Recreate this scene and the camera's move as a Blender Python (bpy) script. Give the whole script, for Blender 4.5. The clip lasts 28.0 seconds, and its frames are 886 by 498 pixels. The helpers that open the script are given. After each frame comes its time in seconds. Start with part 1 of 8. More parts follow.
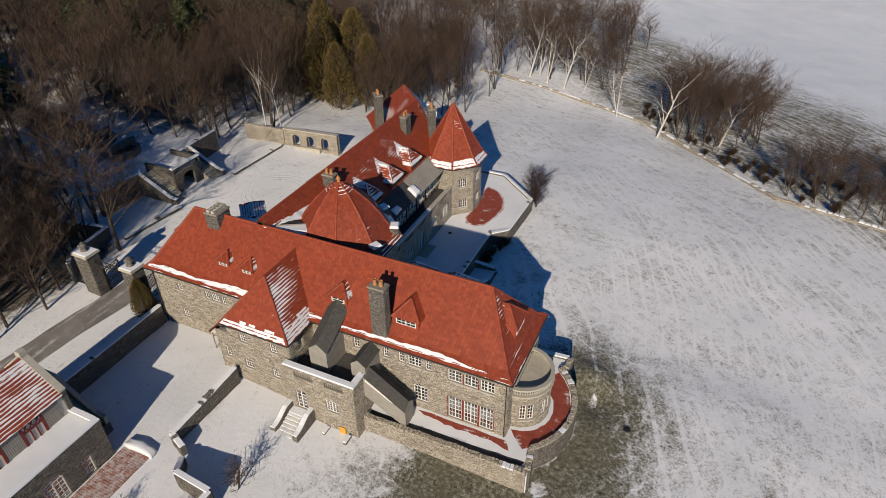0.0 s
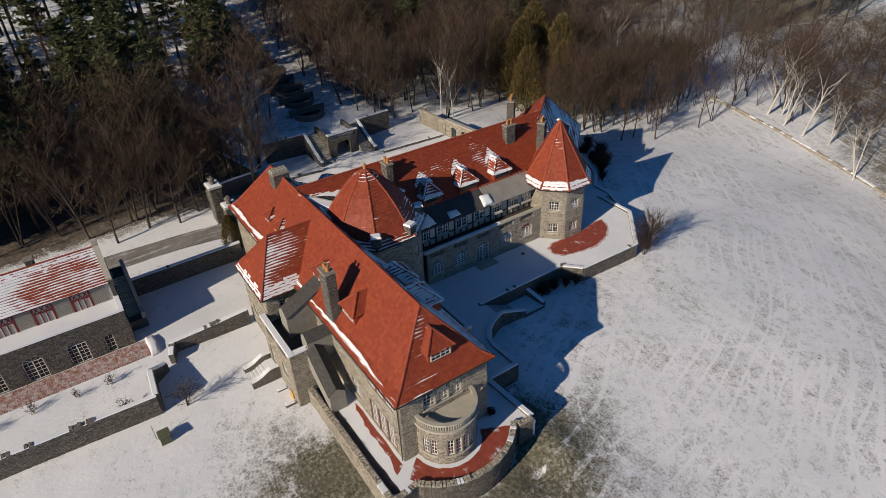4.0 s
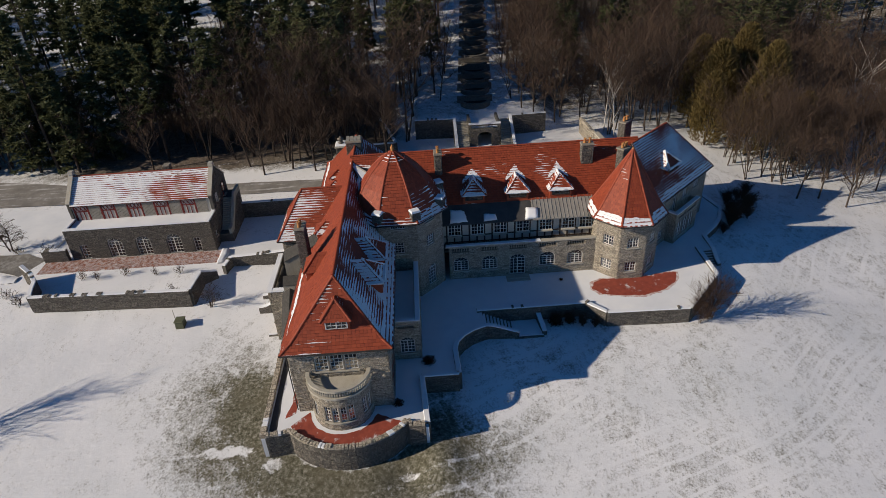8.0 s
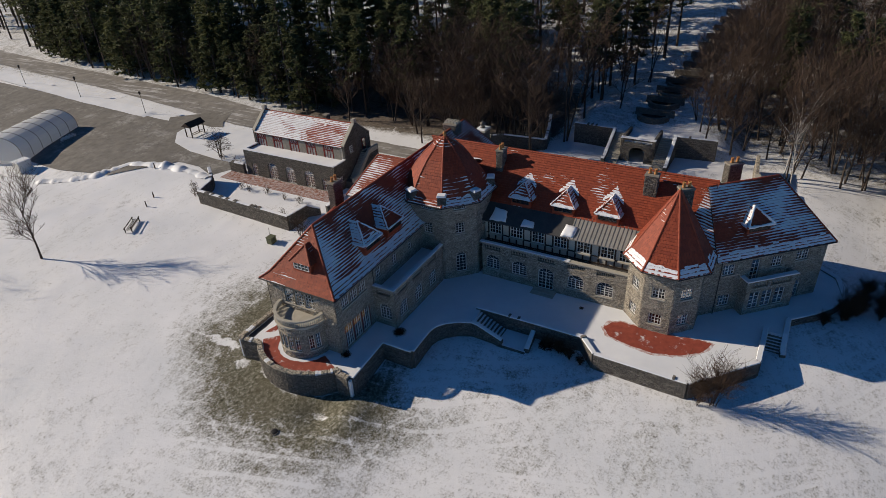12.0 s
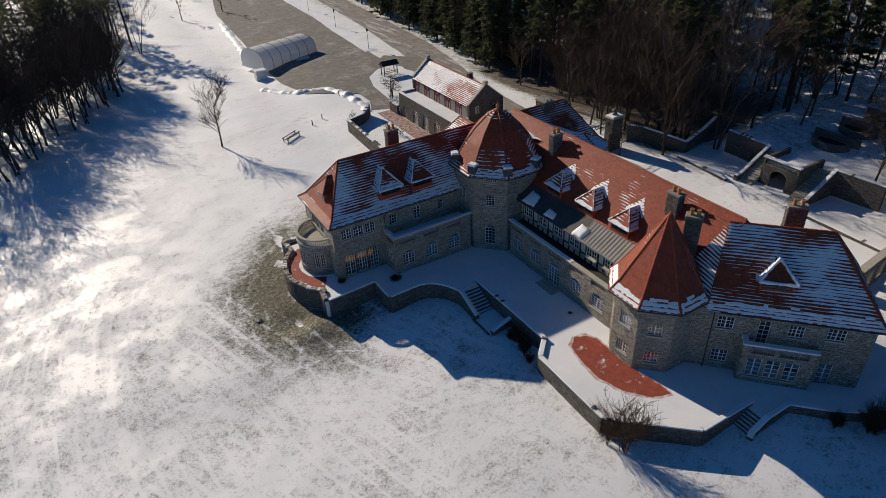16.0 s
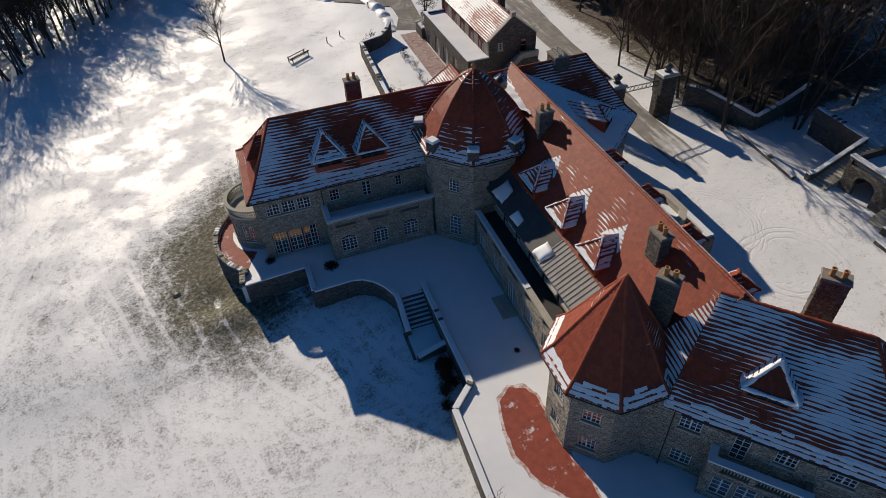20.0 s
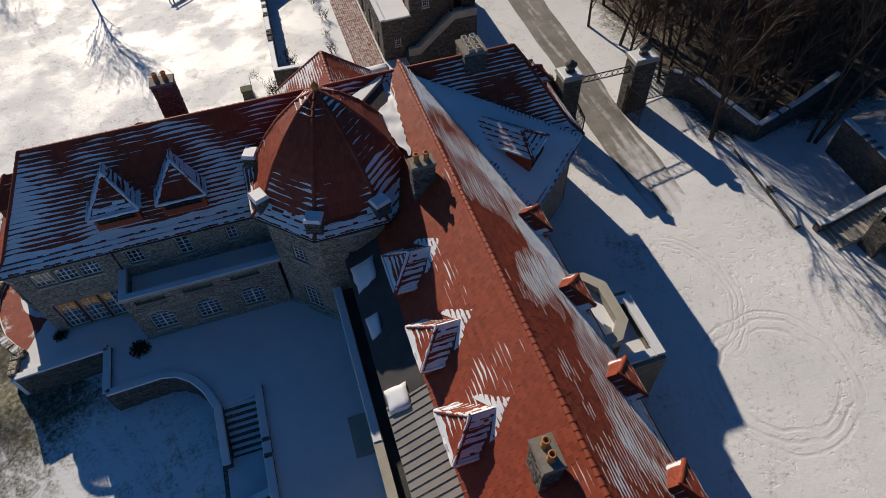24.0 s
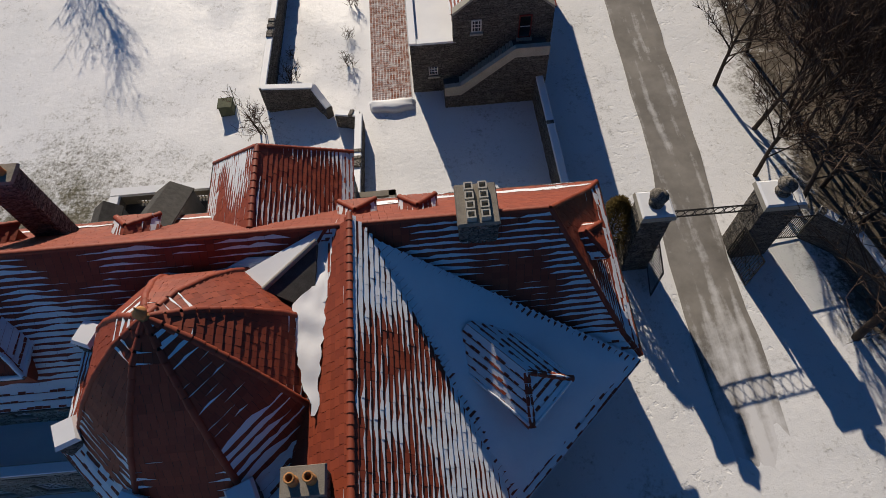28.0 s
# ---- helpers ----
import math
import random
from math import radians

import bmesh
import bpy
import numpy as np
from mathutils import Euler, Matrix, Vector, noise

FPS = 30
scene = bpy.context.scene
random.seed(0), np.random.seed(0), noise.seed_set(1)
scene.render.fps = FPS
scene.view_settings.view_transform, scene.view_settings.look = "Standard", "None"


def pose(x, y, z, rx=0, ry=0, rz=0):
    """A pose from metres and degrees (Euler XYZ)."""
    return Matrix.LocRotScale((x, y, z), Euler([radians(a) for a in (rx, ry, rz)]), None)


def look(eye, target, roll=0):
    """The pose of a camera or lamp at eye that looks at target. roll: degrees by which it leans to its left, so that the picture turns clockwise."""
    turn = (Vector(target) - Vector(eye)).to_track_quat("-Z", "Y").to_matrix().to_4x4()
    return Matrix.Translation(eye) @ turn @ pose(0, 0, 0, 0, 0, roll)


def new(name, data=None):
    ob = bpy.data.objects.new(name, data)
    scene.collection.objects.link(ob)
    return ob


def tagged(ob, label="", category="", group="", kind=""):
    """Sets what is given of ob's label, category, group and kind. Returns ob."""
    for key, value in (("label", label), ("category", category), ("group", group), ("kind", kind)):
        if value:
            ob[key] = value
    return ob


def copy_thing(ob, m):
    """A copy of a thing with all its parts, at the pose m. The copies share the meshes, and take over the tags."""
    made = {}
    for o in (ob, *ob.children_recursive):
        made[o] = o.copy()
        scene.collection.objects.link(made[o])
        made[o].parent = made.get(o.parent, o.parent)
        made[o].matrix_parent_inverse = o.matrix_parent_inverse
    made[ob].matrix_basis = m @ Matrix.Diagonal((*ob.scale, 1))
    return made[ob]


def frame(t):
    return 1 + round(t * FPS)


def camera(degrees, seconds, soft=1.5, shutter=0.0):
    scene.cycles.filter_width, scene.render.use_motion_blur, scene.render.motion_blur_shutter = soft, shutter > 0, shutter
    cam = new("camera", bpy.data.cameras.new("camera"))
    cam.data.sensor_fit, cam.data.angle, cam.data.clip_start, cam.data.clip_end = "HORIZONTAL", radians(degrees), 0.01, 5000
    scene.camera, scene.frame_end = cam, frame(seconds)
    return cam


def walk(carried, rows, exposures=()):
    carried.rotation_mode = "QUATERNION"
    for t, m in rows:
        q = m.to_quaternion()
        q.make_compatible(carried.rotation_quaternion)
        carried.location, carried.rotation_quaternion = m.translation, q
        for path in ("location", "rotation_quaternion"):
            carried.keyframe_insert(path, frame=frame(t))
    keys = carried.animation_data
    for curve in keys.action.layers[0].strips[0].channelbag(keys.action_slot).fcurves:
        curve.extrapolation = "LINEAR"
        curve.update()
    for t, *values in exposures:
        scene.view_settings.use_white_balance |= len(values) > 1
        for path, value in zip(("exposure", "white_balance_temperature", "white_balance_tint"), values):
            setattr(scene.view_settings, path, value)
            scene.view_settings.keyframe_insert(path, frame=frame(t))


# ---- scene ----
cam = camera(70.6, 28.0, 0.8)
# seconds, eye, heading from +y to the left, pitch, roll
PATH = [
    (0, (39.147, -40.513, 47.317), 25.007, -34.668, -0.624),
    (1, (44.859, -36.288, 46.803), 32.835, -34.403, -1.629),
    (2, (50.519, -31.477, 46.431), 41.114, -34.103, -2.335),
    (3, (55.793, -26.049, 46.207), 49.371, -33.809, -2.723),
    (4, (60.383, -20.078, 45.994), 57.370, -33.455, -2.833),
    (5, (64.273, -13.610, 45.587), 65.144, -33.008, -3.031),
    (6, (67.621, -6.373, 45.293), 73.108, -32.627, -3.261),
    (7, (69.954, 1.206, 45.034), 80.939, -32.367, -3.326),
    (8, (71.321, 8.976, 44.817), 88.790, -32.135, -3.328),
    (9, (71.729, 17.012, 44.600), 96.829, -31.838, -3.558),
    (10, (71.038, 25.052, 44.376), 104.939, -31.591, -3.623),
    (11, (69.250, 32.784, 44.291), 112.931, -31.476, -3.330),
    (12, (66.455, 40.413, 44.228), 121.038, -31.322, -3.375),
    (13, (62.485, 47.770, 44.074), 128.985, -31.114, -3.504),
    (14, (57.648, 54.636, 44.047), 136.411, -30.997, -3.512),
    (15, (52.408, 60.355, 44.096), 143.539, -31.320, -3.343),
    (16, (47.363, 63.509, 43.856), 150.654, -32.945, -2.913),
    (17, (42.095, 63.530, 43.714), 157.492, -35.104, -2.933),
    (18, (36.371, 61.707, 43.574), 160.728, -37.377, -3.262),
    (19, (30.838, 58.690, 43.381), 161.646, -39.599, -3.323),
    (20, (25.563, 54.843, 43.133), 162.754, -41.853, -3.340),
    (21, (20.615, 50.452, 42.616), 163.238, -44.173, -3.357),
    (22, (15.981, 45.834, 41.855), 163.230, -46.559, -3.186),
    (23, (11.767, 41.163, 40.885), 163.237, -48.980, -2.799),
    (24, (7.868, 36.463, 39.787), 164.107, -51.197, -2.697),
    (25, (4.414, 31.577, 38.619), 167.470, -53.060, -3.034),
    (26, (1.345, 26.314, 37.550), 171.272, -54.832, -3.254),
    (27, (-1.316, 20.617, 36.704), 174.943, -56.998, -3.287),
    (28, (-3.386, 14.669, 35.921), 178.317, -59.494, -3.440),
]


def aim(eye, heading, pitch, roll):
    h, p = radians(heading), radians(pitch)
    return look(eye, Vector(eye) + Vector((-math.sin(h) * math.cos(p), math.cos(h) * math.cos(p), math.sin(p))), roll)


walk(cam, [(t, aim(eye, heading, pitch, roll)) for t, eye, heading, pitch, roll in PATH], [(0.0, -0.03, 6250, 10), (28.0, -0.03, 6250, 10)])

# ---- light ----
SUN_DIR = Vector((0.205, -0.875, 0.438)).normalized()
world = bpy.data.worlds.new("sky")
scene.world = world
world.use_nodes = True
wn = world.node_tree.nodes
sky = wn.new("ShaderNodeTexSky")
sky.sky_type = "NISHITA"
sky.sun_disc = False
sky.sun_elevation = math.asin(SUN_DIR.z)
sky.sun_rotation = math.atan2(SUN_DIR.x, SUN_DIR.y)
sky.air_density, sky.dust_density, sky.ozone_density, sky.altitude = 0.5, 0.0, 5.0, 300
wn["Background"].inputs[1].default_value = 0.08
deep = wn.new("ShaderNodeMix")  # a deep clear winter blue
deep.data_type, deep.blend_type = "RGBA", "MULTIPLY"
deep.inputs[0].default_value = 1.0
deep.inputs[7].default_value = (0.5, 1.0, 1.13, 1)
world.node_tree.links.new(sky.outputs[0], deep.inputs[6])
world.node_tree.links.new(deep.outputs[2], wn["Background"].inputs[0])
sun_data = bpy.data.lights.new("sun", "SUN")
sun_data.energy, sun_data.angle, sun_data.color = 4.85, radians(0.5), (1.0, 0.85, 0.66)
sun = new("sun", sun_data)
sun.matrix_world = look(SUN_DIR * 300, (0, 0, 0))


# ---- materials ----
class Mat:
    """A small builder for a procedural material."""

    def __init__(self, name, rough=0.8, metal=0.0, spec=0.3):
        self.m = bpy.data.materials.new(name)
        self.m.use_nodes = True
        self.t = self.m.node_tree
        self.b = self.t.nodes["Principled BSDF"]
        self.b.inputs["Roughness"].default_value = rough
        self.b.inputs["Metallic"].default_value = metal
        self.b.inputs["Specular IOR Level"].default_value = spec
        self.co = self.n("ShaderNodeTexCoord").outputs["Object"]

    def n(self, kind, **props):
        node = self.t.nodes.new(kind)
        for k, v in props.items():
            setattr(node, k, v)
        return node

    def link(self, a, b):
        self.t.links.new(a, b)

    def noise(self, scale, detail=4.0, rough=0.6, world_space=True):
        x = self.n("ShaderNodeTexNoise")
        x.inputs["Scale"].default_value, x.inputs["Detail"].default_value, x.inputs["Roughness"].default_value = scale, detail, rough
        self.link(self.pos() if world_space else self.co, x.inputs["Vector"])
        return x.outputs["Fac"]

    def pos(self):
        if not hasattr(self, "_geo"):
            self._geo = self.n("ShaderNodeNewGeometry")
        return self._geo.outputs["Position"]

    def island(self):
        self.pos()
        return self._geo.outputs["Random Per Island"]

    def ramp(self, fac, stops):
        r = self.n("ShaderNodeValToRGB")
        e = r.color_ramp.elements
        while len(e) < len(stops):
            e.new(0.5)
        for el, (p, c) in zip(e, stops):
            el.position, el.color = p, (*c, 1) if len(c) == 3 else c
        self.link(fac, r.inputs[0])
        return r.outputs[0]

    def mix(self, fac, a, b, mode="MIX"):
        x = self.n("ShaderNodeMix", data_type="RGBA", blend_type=mode)
        for sock, v in ((x.inputs[0], fac), (x.inputs[6], a), (x.inputs[7], b)):
            if isinstance(v, (int, float)):
                sock.default_value = v
            elif isinstance(v, tuple):
                sock.default_value = (*v, 1)
            else:
                self.link(v, sock)
        return x.outputs[2]

    def math(self, op, a, b=0.0):
        x = self.n("ShaderNodeMath", operation=op)
        for sock, v in zip(x.inputs, (a, b)):
            if isinstance(v, (int, float)):
                sock.default_value = v
            else:
                self.link(v, sock)
        return x.outputs[0]

    def base(self, c):
        if isinstance(c, tuple):
            self.b.inputs["Base Color"].default_value = (*c, 1)
        else:
            self.link(c, self.b.inputs["Base Color"])
        return self

    def rough(self, r):
        self.link(r, self.b.inputs["Roughness"])
        return self

    def bump(self, h, strength=0.3, dist=0.03):
        x = self.n("ShaderNodeBump")
        x.inputs["Strength"].default_value, x.inputs["Distance"].default_value = strength, dist
        self.link(h, x.inputs["Height"])
        self.link(x.outputs[0], self.b.inputs["Normal"])
        return self


def speckled(name, c0, c1, scale=3.0, rough=0.85, bump=0.25, fine=25.0, spec=0.25):
    m = Mat(name, rough, 0, spec)
    big = m.ramp(m.noise(scale), [(0.3, c0), (0.7, c1)])
    col = m.mix(0.35, big, m.ramp(m.noise(fine), [(0.3, tuple(v * 0.6 for v in c0)), (0.7, tuple(min(1, v * 1.25) for v in c1))]))
    m.base(col).bump(m.noise(fine), bump, 0.02)
    return m.m


def stone_mat(name, stops, bump=0.5):
    m = Mat(name, 0.9, 0, 0.2)
    col = m.ramp(m.island(), stops)
    col = m.mix(m.math("MULTIPLY", m.noise(0.35, 3), 0.55), col, tuple(0.62 * v for v in stops[len(stops) // 2][1]))
    col = m.mix(0.35, col, m.ramp(m.noise(9, 8, 0.75), [(0.3, tuple(0.3 * v for v in stops[0][1])), (0.5, stops[2][1]), (0.72, tuple(min(0.7, 1.5 * v) for v in stops[3][1]))]), "MIX")
    flat = m.n("ShaderNodeMapping")
    flat.inputs["Scale"].default_value = (3.0, 3.0, 9.0)
    m.link(m.pos(), flat.inputs[0])
    crack = m.n("ShaderNodeTexVoronoi", feature="DISTANCE_TO_EDGE")
    crack.inputs["Scale"].default_value = 1.0
    m.link(flat.outputs[0], crack.inputs["Vector"])
    seam = m.ramp(crack.outputs["Distance"], [(0.02, (1, 1, 1)), (0.09, (0, 0, 0))])
    col = m.mix(m.math("MULTIPLY", seam, 0.75), col, tuple(0.35 * v for v in stops[0][1]))
    m.base(col).bump(m.math("SUBTRACT", m.noise(18), seam), bump, 0.04)
    return m.m


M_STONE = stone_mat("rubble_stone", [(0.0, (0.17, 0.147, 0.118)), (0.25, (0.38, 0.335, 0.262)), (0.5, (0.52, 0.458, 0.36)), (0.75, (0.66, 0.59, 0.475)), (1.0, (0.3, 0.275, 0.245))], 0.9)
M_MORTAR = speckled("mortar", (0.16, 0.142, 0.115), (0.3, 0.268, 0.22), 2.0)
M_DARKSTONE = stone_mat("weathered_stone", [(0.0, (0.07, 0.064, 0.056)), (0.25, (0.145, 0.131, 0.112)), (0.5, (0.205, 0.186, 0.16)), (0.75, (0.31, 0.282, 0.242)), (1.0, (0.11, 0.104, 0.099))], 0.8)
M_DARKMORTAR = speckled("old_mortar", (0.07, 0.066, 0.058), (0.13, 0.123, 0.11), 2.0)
M_CAST = speckled("cast_stone", (0.36, 0.33, 0.27), (0.48, 0.45, 0.38), 1.5)
M_DARK = speckled("dark_inside", (0.015, 0.015, 0.016), (0.03, 0.028, 0.026), 2.0)


def tile_mat():
    m = Mat("clay_tile", 0.62, 0, 0.35)
    col = m.ramp(m.island(), [(0.0, (0.225, 0.042, 0.017)), (0.35, (0.26, 0.048, 0.019)), (0.7, (0.31, 0.062, 0.025)), (1.0, (0.24, 0.044, 0.02))])
    col = m.mix(m.ramp(m.noise(0.5, 5, 0.65), [(0.45, (0, 0, 0)), (0.75, (0.3, 0.3, 0.3))]), col, (0.16, 0.028, 0.015))
    col = m.mix(m.ramp(m.noise(3.0, 5, 0.7), [(0.6, (0, 0, 0)), (0.8, (0.35, 0.35, 0.35))]), col, (0.44, 0.1, 0.042))
    m.base(col).bump(m.noise(22), 0.25, 0.02)
    return m.m


M_TILE = tile_mat()


def snow_mat(name="snow"):
    m = Mat(name, 0.55, 0, 0.35)
    col = m.ramp(m.noise(0.25, 6, 0.6), [(0.3, (0.72, 0.74, 0.77)), (0.7, (0.84, 0.85, 0.86))])
    m.base(col)
    m.bump(m.noise(0.8, 6, 0.6), 0.25, 0.08)
    return m.m


M_SNOW = snow_mat()


def lawn_mat():
    """Thin wind-packed snow over winter turf, bare round the rounded end of the terrace."""
    m = Mat("snowy_lawn", 0.6, 0, 0.4)
    sep = m.n("ShaderNodeSeparateXYZ")
    m.link(m.pos(), sep.inputs[0])
    x, y = sep.outputs[0], sep.outputs[1]

    def fade(v, a, b, lo, hi):
        r = m.n("ShaderNodeMapRange", interpolation_type="SMOOTHSTEP")
        for k, q in enumerate((a, b, lo, hi)):
            r.inputs[k + 1].default_value = q
        m.link(v, r.inputs[0])
        return r.outputs[0]

    def far_from(cx, cy, sx=1.0, sy=1.0):
        dx, dy = m.math("MULTIPLY", m.math("SUBTRACT", x, cx), sx), m.math("MULTIPLY", m.math("SUBTRACT", y, cy), sy)
        return m.math("SQRT", m.math("ADD", m.math("MULTIPLY", dx, dx), m.math("MULTIPLY", dy, dy)))

    def add(*v):
        s = v[0]
        for q in v[1:]:
            s = m.math("ADD", s, q)
        return s

    mul = lambda a, b: m.math("MULTIPLY", a, b)
    snow = m.ramp(m.noise(0.09, 5, 0.6), [(0.3, (0.72, 0.735, 0.75)), (0.7, (0.85, 0.85, 0.86))])
    turf = m.ramp(m.noise(2.6, 6, 0.75), [(0.34, (0.035, 0.034, 0.018)), (0.5, (0.14, 0.132, 0.09)), (0.64, (0.34, 0.325, 0.275))])
    turf = m.mix(m.ramp(m.noise(0.3, 3), [(0.45, (0, 0, 0)), (0.65, (0.6, 0.6, 0.6))]), turf, (0.13, 0.115, 0.075))
    # wheel tracks and drift in wide arcs round the house
    rad = far_from(26.0, 0.8)
    ang = m.math("ARCTAN2", m.math("SUBTRACT", y, 0.8), m.math("SUBTRACT", x, 26.0))
    polar = m.n("ShaderNodeCombineXYZ")
    m.link(mul(rad, 0.9), polar.inputs[0])
    m.link(mul(ang, 2.6), polar.inputs[1])
    streak = m.n("ShaderNodeTexNoise")
    streak.inputs["Scale"].default_value, streak.inputs["Detail"].default_value, streak.inputs["Roughness"].default_value = 1.0, 8, 0.72
    m.link(polar.outputs[0], streak.inputs["Vector"])
    tracks = None
    for cx, cy, k, s in ((-25.0, 10.0, 3.4, 0.05), (-60.0, -30.0, 2.6, 0.04)):
        line = m.math("SINE", add(mul(far_from(cx, cy), k), mul(m.noise(0.045, 2), 14.0)))
        t = mul(fade(line, 0.72, 0.98, 0.0, 1.0), fade(m.noise(s, 2), 0.46, 0.56, 0.0, 1.0))
        tracks = t if tracks is None else m.math("MAXIMUM", tracks, t)
    # open ground, the bare turf off the rounded terrace end, the court, the meadow past the wall, the wood
    ring_off = add(far_from(27.4, 1.2), mul(m.noise(0.13, 3), 7.0), mul(streak.outputs["Fac"], 3.0))
    near = mul(fade(ring_off, 25.0, 13.5, 0.0, 0.29), fade(add(x, mul(y, -0.45)), 20.0, 27.5, 0.0, 1.0))
    foot = fade(far_from(26.4, 0.2), 11.5, 8.2, 0.0, 0.12)
    # snow lies on in thin trails across the turf and in drifts against the wall
    bent = m.n("ShaderNodeCombineXYZ")
    m.link(add(x, mul(m.noise(0.35, 4), 3.0)), bent.inputs[0])
    m.link(add(y, mul(m.noise(0.3, 4), 3.0)), bent.inputs[1])
    cell = m.n("ShaderNodeTexVoronoi", feature="DISTANCE_TO_EDGE")
    cell.inputs["Scale"].default_value = 0.15
    m.link(bent.outputs[0], cell.inputs["Vector"])
    trails = mul(fade(cell.outputs["Distance"], 0.028, 0.006, 0.0, -0.1), fade(m.noise(0.5, 3), 0.42, 0.55, 0.0, 1.0))
    rag = mul(m.math("SUBTRACT", m.noise(0.9, 5, 0.7), 0.5), 2.6)
    banks = add(fade(add(far_from(30.7, -11.6, 1.3, 0.42), rag), 1.1, 0.6, 0.0, -0.27), fade(add(far_from(32.4, -6.8, 0.8, 0.9), rag), 0.9, 0.5, 0.0, -0.25), fade(add(far_from(26.4, 0.2), mul(m.noise(0.6, 2), 0.9)), 7.95, 7.6, 0.0, -0.27), fade(add(far_from(34.4, 5.5, 1.5, 0.6), mul(rag, 0.6)), 0.8, 0.4, 0.0, -0.27))
    east = fade(add(mul(x, 0.5), mul(y, 0.6)), 2.0, 26.0, -0.1, -0.035)
    south = fade(add(far_from(25.0, -14.0, 0.55, 1.0), mul(m.noise(0.4, 5), 5.0)), 11.0, 4.5, 0.0, 0.17)
    slope = add(mul(x, 0.85), y)
    meadow = fade(slope, 104.0, 116.0, 0.0, 0.19)
    field = fade(slope, 160.0, 205.0, 0.0, -0.3)
    wood = fade(add(x, mul(m.math("MAXIMUM", y, -45.0), 0.2)), -33.0, -39.0, 0.0, 0.13)
    wood = add(wood, mul(fade(x, -33.0, -40.0, 0.0, 0.15), fade(y, 24.0, 34.0, 0.0, 1.0)))
    litter = mul(mul(mul(fade(x, -25.5, -29.5, 0.0, 1.0), fade(x, -62.0, -46.0, 0.0, 1.0)), fade(y, 5.0, 2.0, 0.0, 1.0)), mul(fade(y, -62.0, -40.0, 0.0, 1.0), 0.34))
    turf = m.mix(mul(add(litter, wood), 2.2), turf, m.ramp(m.noise(1.5, 6, 0.75), [(0.35, (0.045, 0.035, 0.027)), (0.65, (0.19, 0.15, 0.12))]))
    f = add(litter, m.math("ADD", mul(m.noise(4.6, 5, 0.7), 0.6), mul(m.noise(1.1, 6, 0.7), 0.4)), mul(m.math("SUBTRACT", m.noise(0.16, 6, 0.65), 0.5), 0.34), mul(m.math("SUBTRACT", streak.outputs["Fac"], 0.5), 0.3), mul(m.math("SUBTRACT", m.noise(0.6, 5, 0.7), 0.5), 0.24), near, foot, trails, banks, east, south, meadow, field, wood, mul(mul(tracks, fade(slope, 20.0, 40.0, 0.0, 1.0)), -0.1))
    bare = m.ramp(f, [(0.44, (0, 0, 0)), (0.52, (0.22, 0.22, 0.22)), (0.59, (0.55, 0.55, 0.55)), (0.7, (1, 1, 1))])
    # turning circles driven into the snow of the court
    ring = add(far_from(-18.7, 24.4), mul(m.noise(0.35, 2), 1.2))
    ruts = mul(mul(fade(ring, 6.3, 5.6, 0.0, 1.0), fade(ring, 3.6, 4.2, 0.0, 1.0)), m.math("MAXIMUM", m.math("SINE", mul(ring, 9.0)), 0.0))
    skid = add(far_from(-14.1, 16.1), mul(m.noise(0.5, 2), 0.8))
    skids = mul(mul(fade(skid, 7.4, 6.9, 0.0, 1.0), fade(skid, 5.4, 5.8, 0.0, 1.0)), mul(m.math("MAXIMUM", m.math("SINE", mul(skid, 16.0)), 0.0), mul(fade(y, 9.5, 12.0, 0.0, 1.0), fade(x, -16.5, -18.0, 0.0, 0.6))))
    ruts = m.math("MAXIMUM", mul(ruts, fade(m.noise(0.4, 3), 0.36, 0.56, 0.15, 0.9)), skids)
    steps = mul(fade(m.noise(1.6, 3, 0.6), 0.58, 0.66, 0.0, 1.0), mul(fade(x, -11.0, -14.0, 0.0, 1.0), fade(m.noise(0.12, 3), 0.42, 0.55, 0.0, 1.0)))
    m.base(m.mix(mul(ruts, 0.3), m.mix(bare, snow, turf), (0.5, 0.5, 0.5)))
    crust = m.ramp(m.noise(0.16, 4, 0.6), [(0.45, (0.5, 0.5, 0.5)), (0.56, (0.68, 0.68, 0.68))])
    m.rough(m.mix(bare, crust, (0.95, 0.95, 0.95)))
    m.bump(add(m.noise(0.9, 9, 0.75), mul(bare, 0.35), mul(ruts, -0.5), mul(steps, -0.45)), 0.33, 0.16)
    return m.m


M_LAWN = lawn_mat()


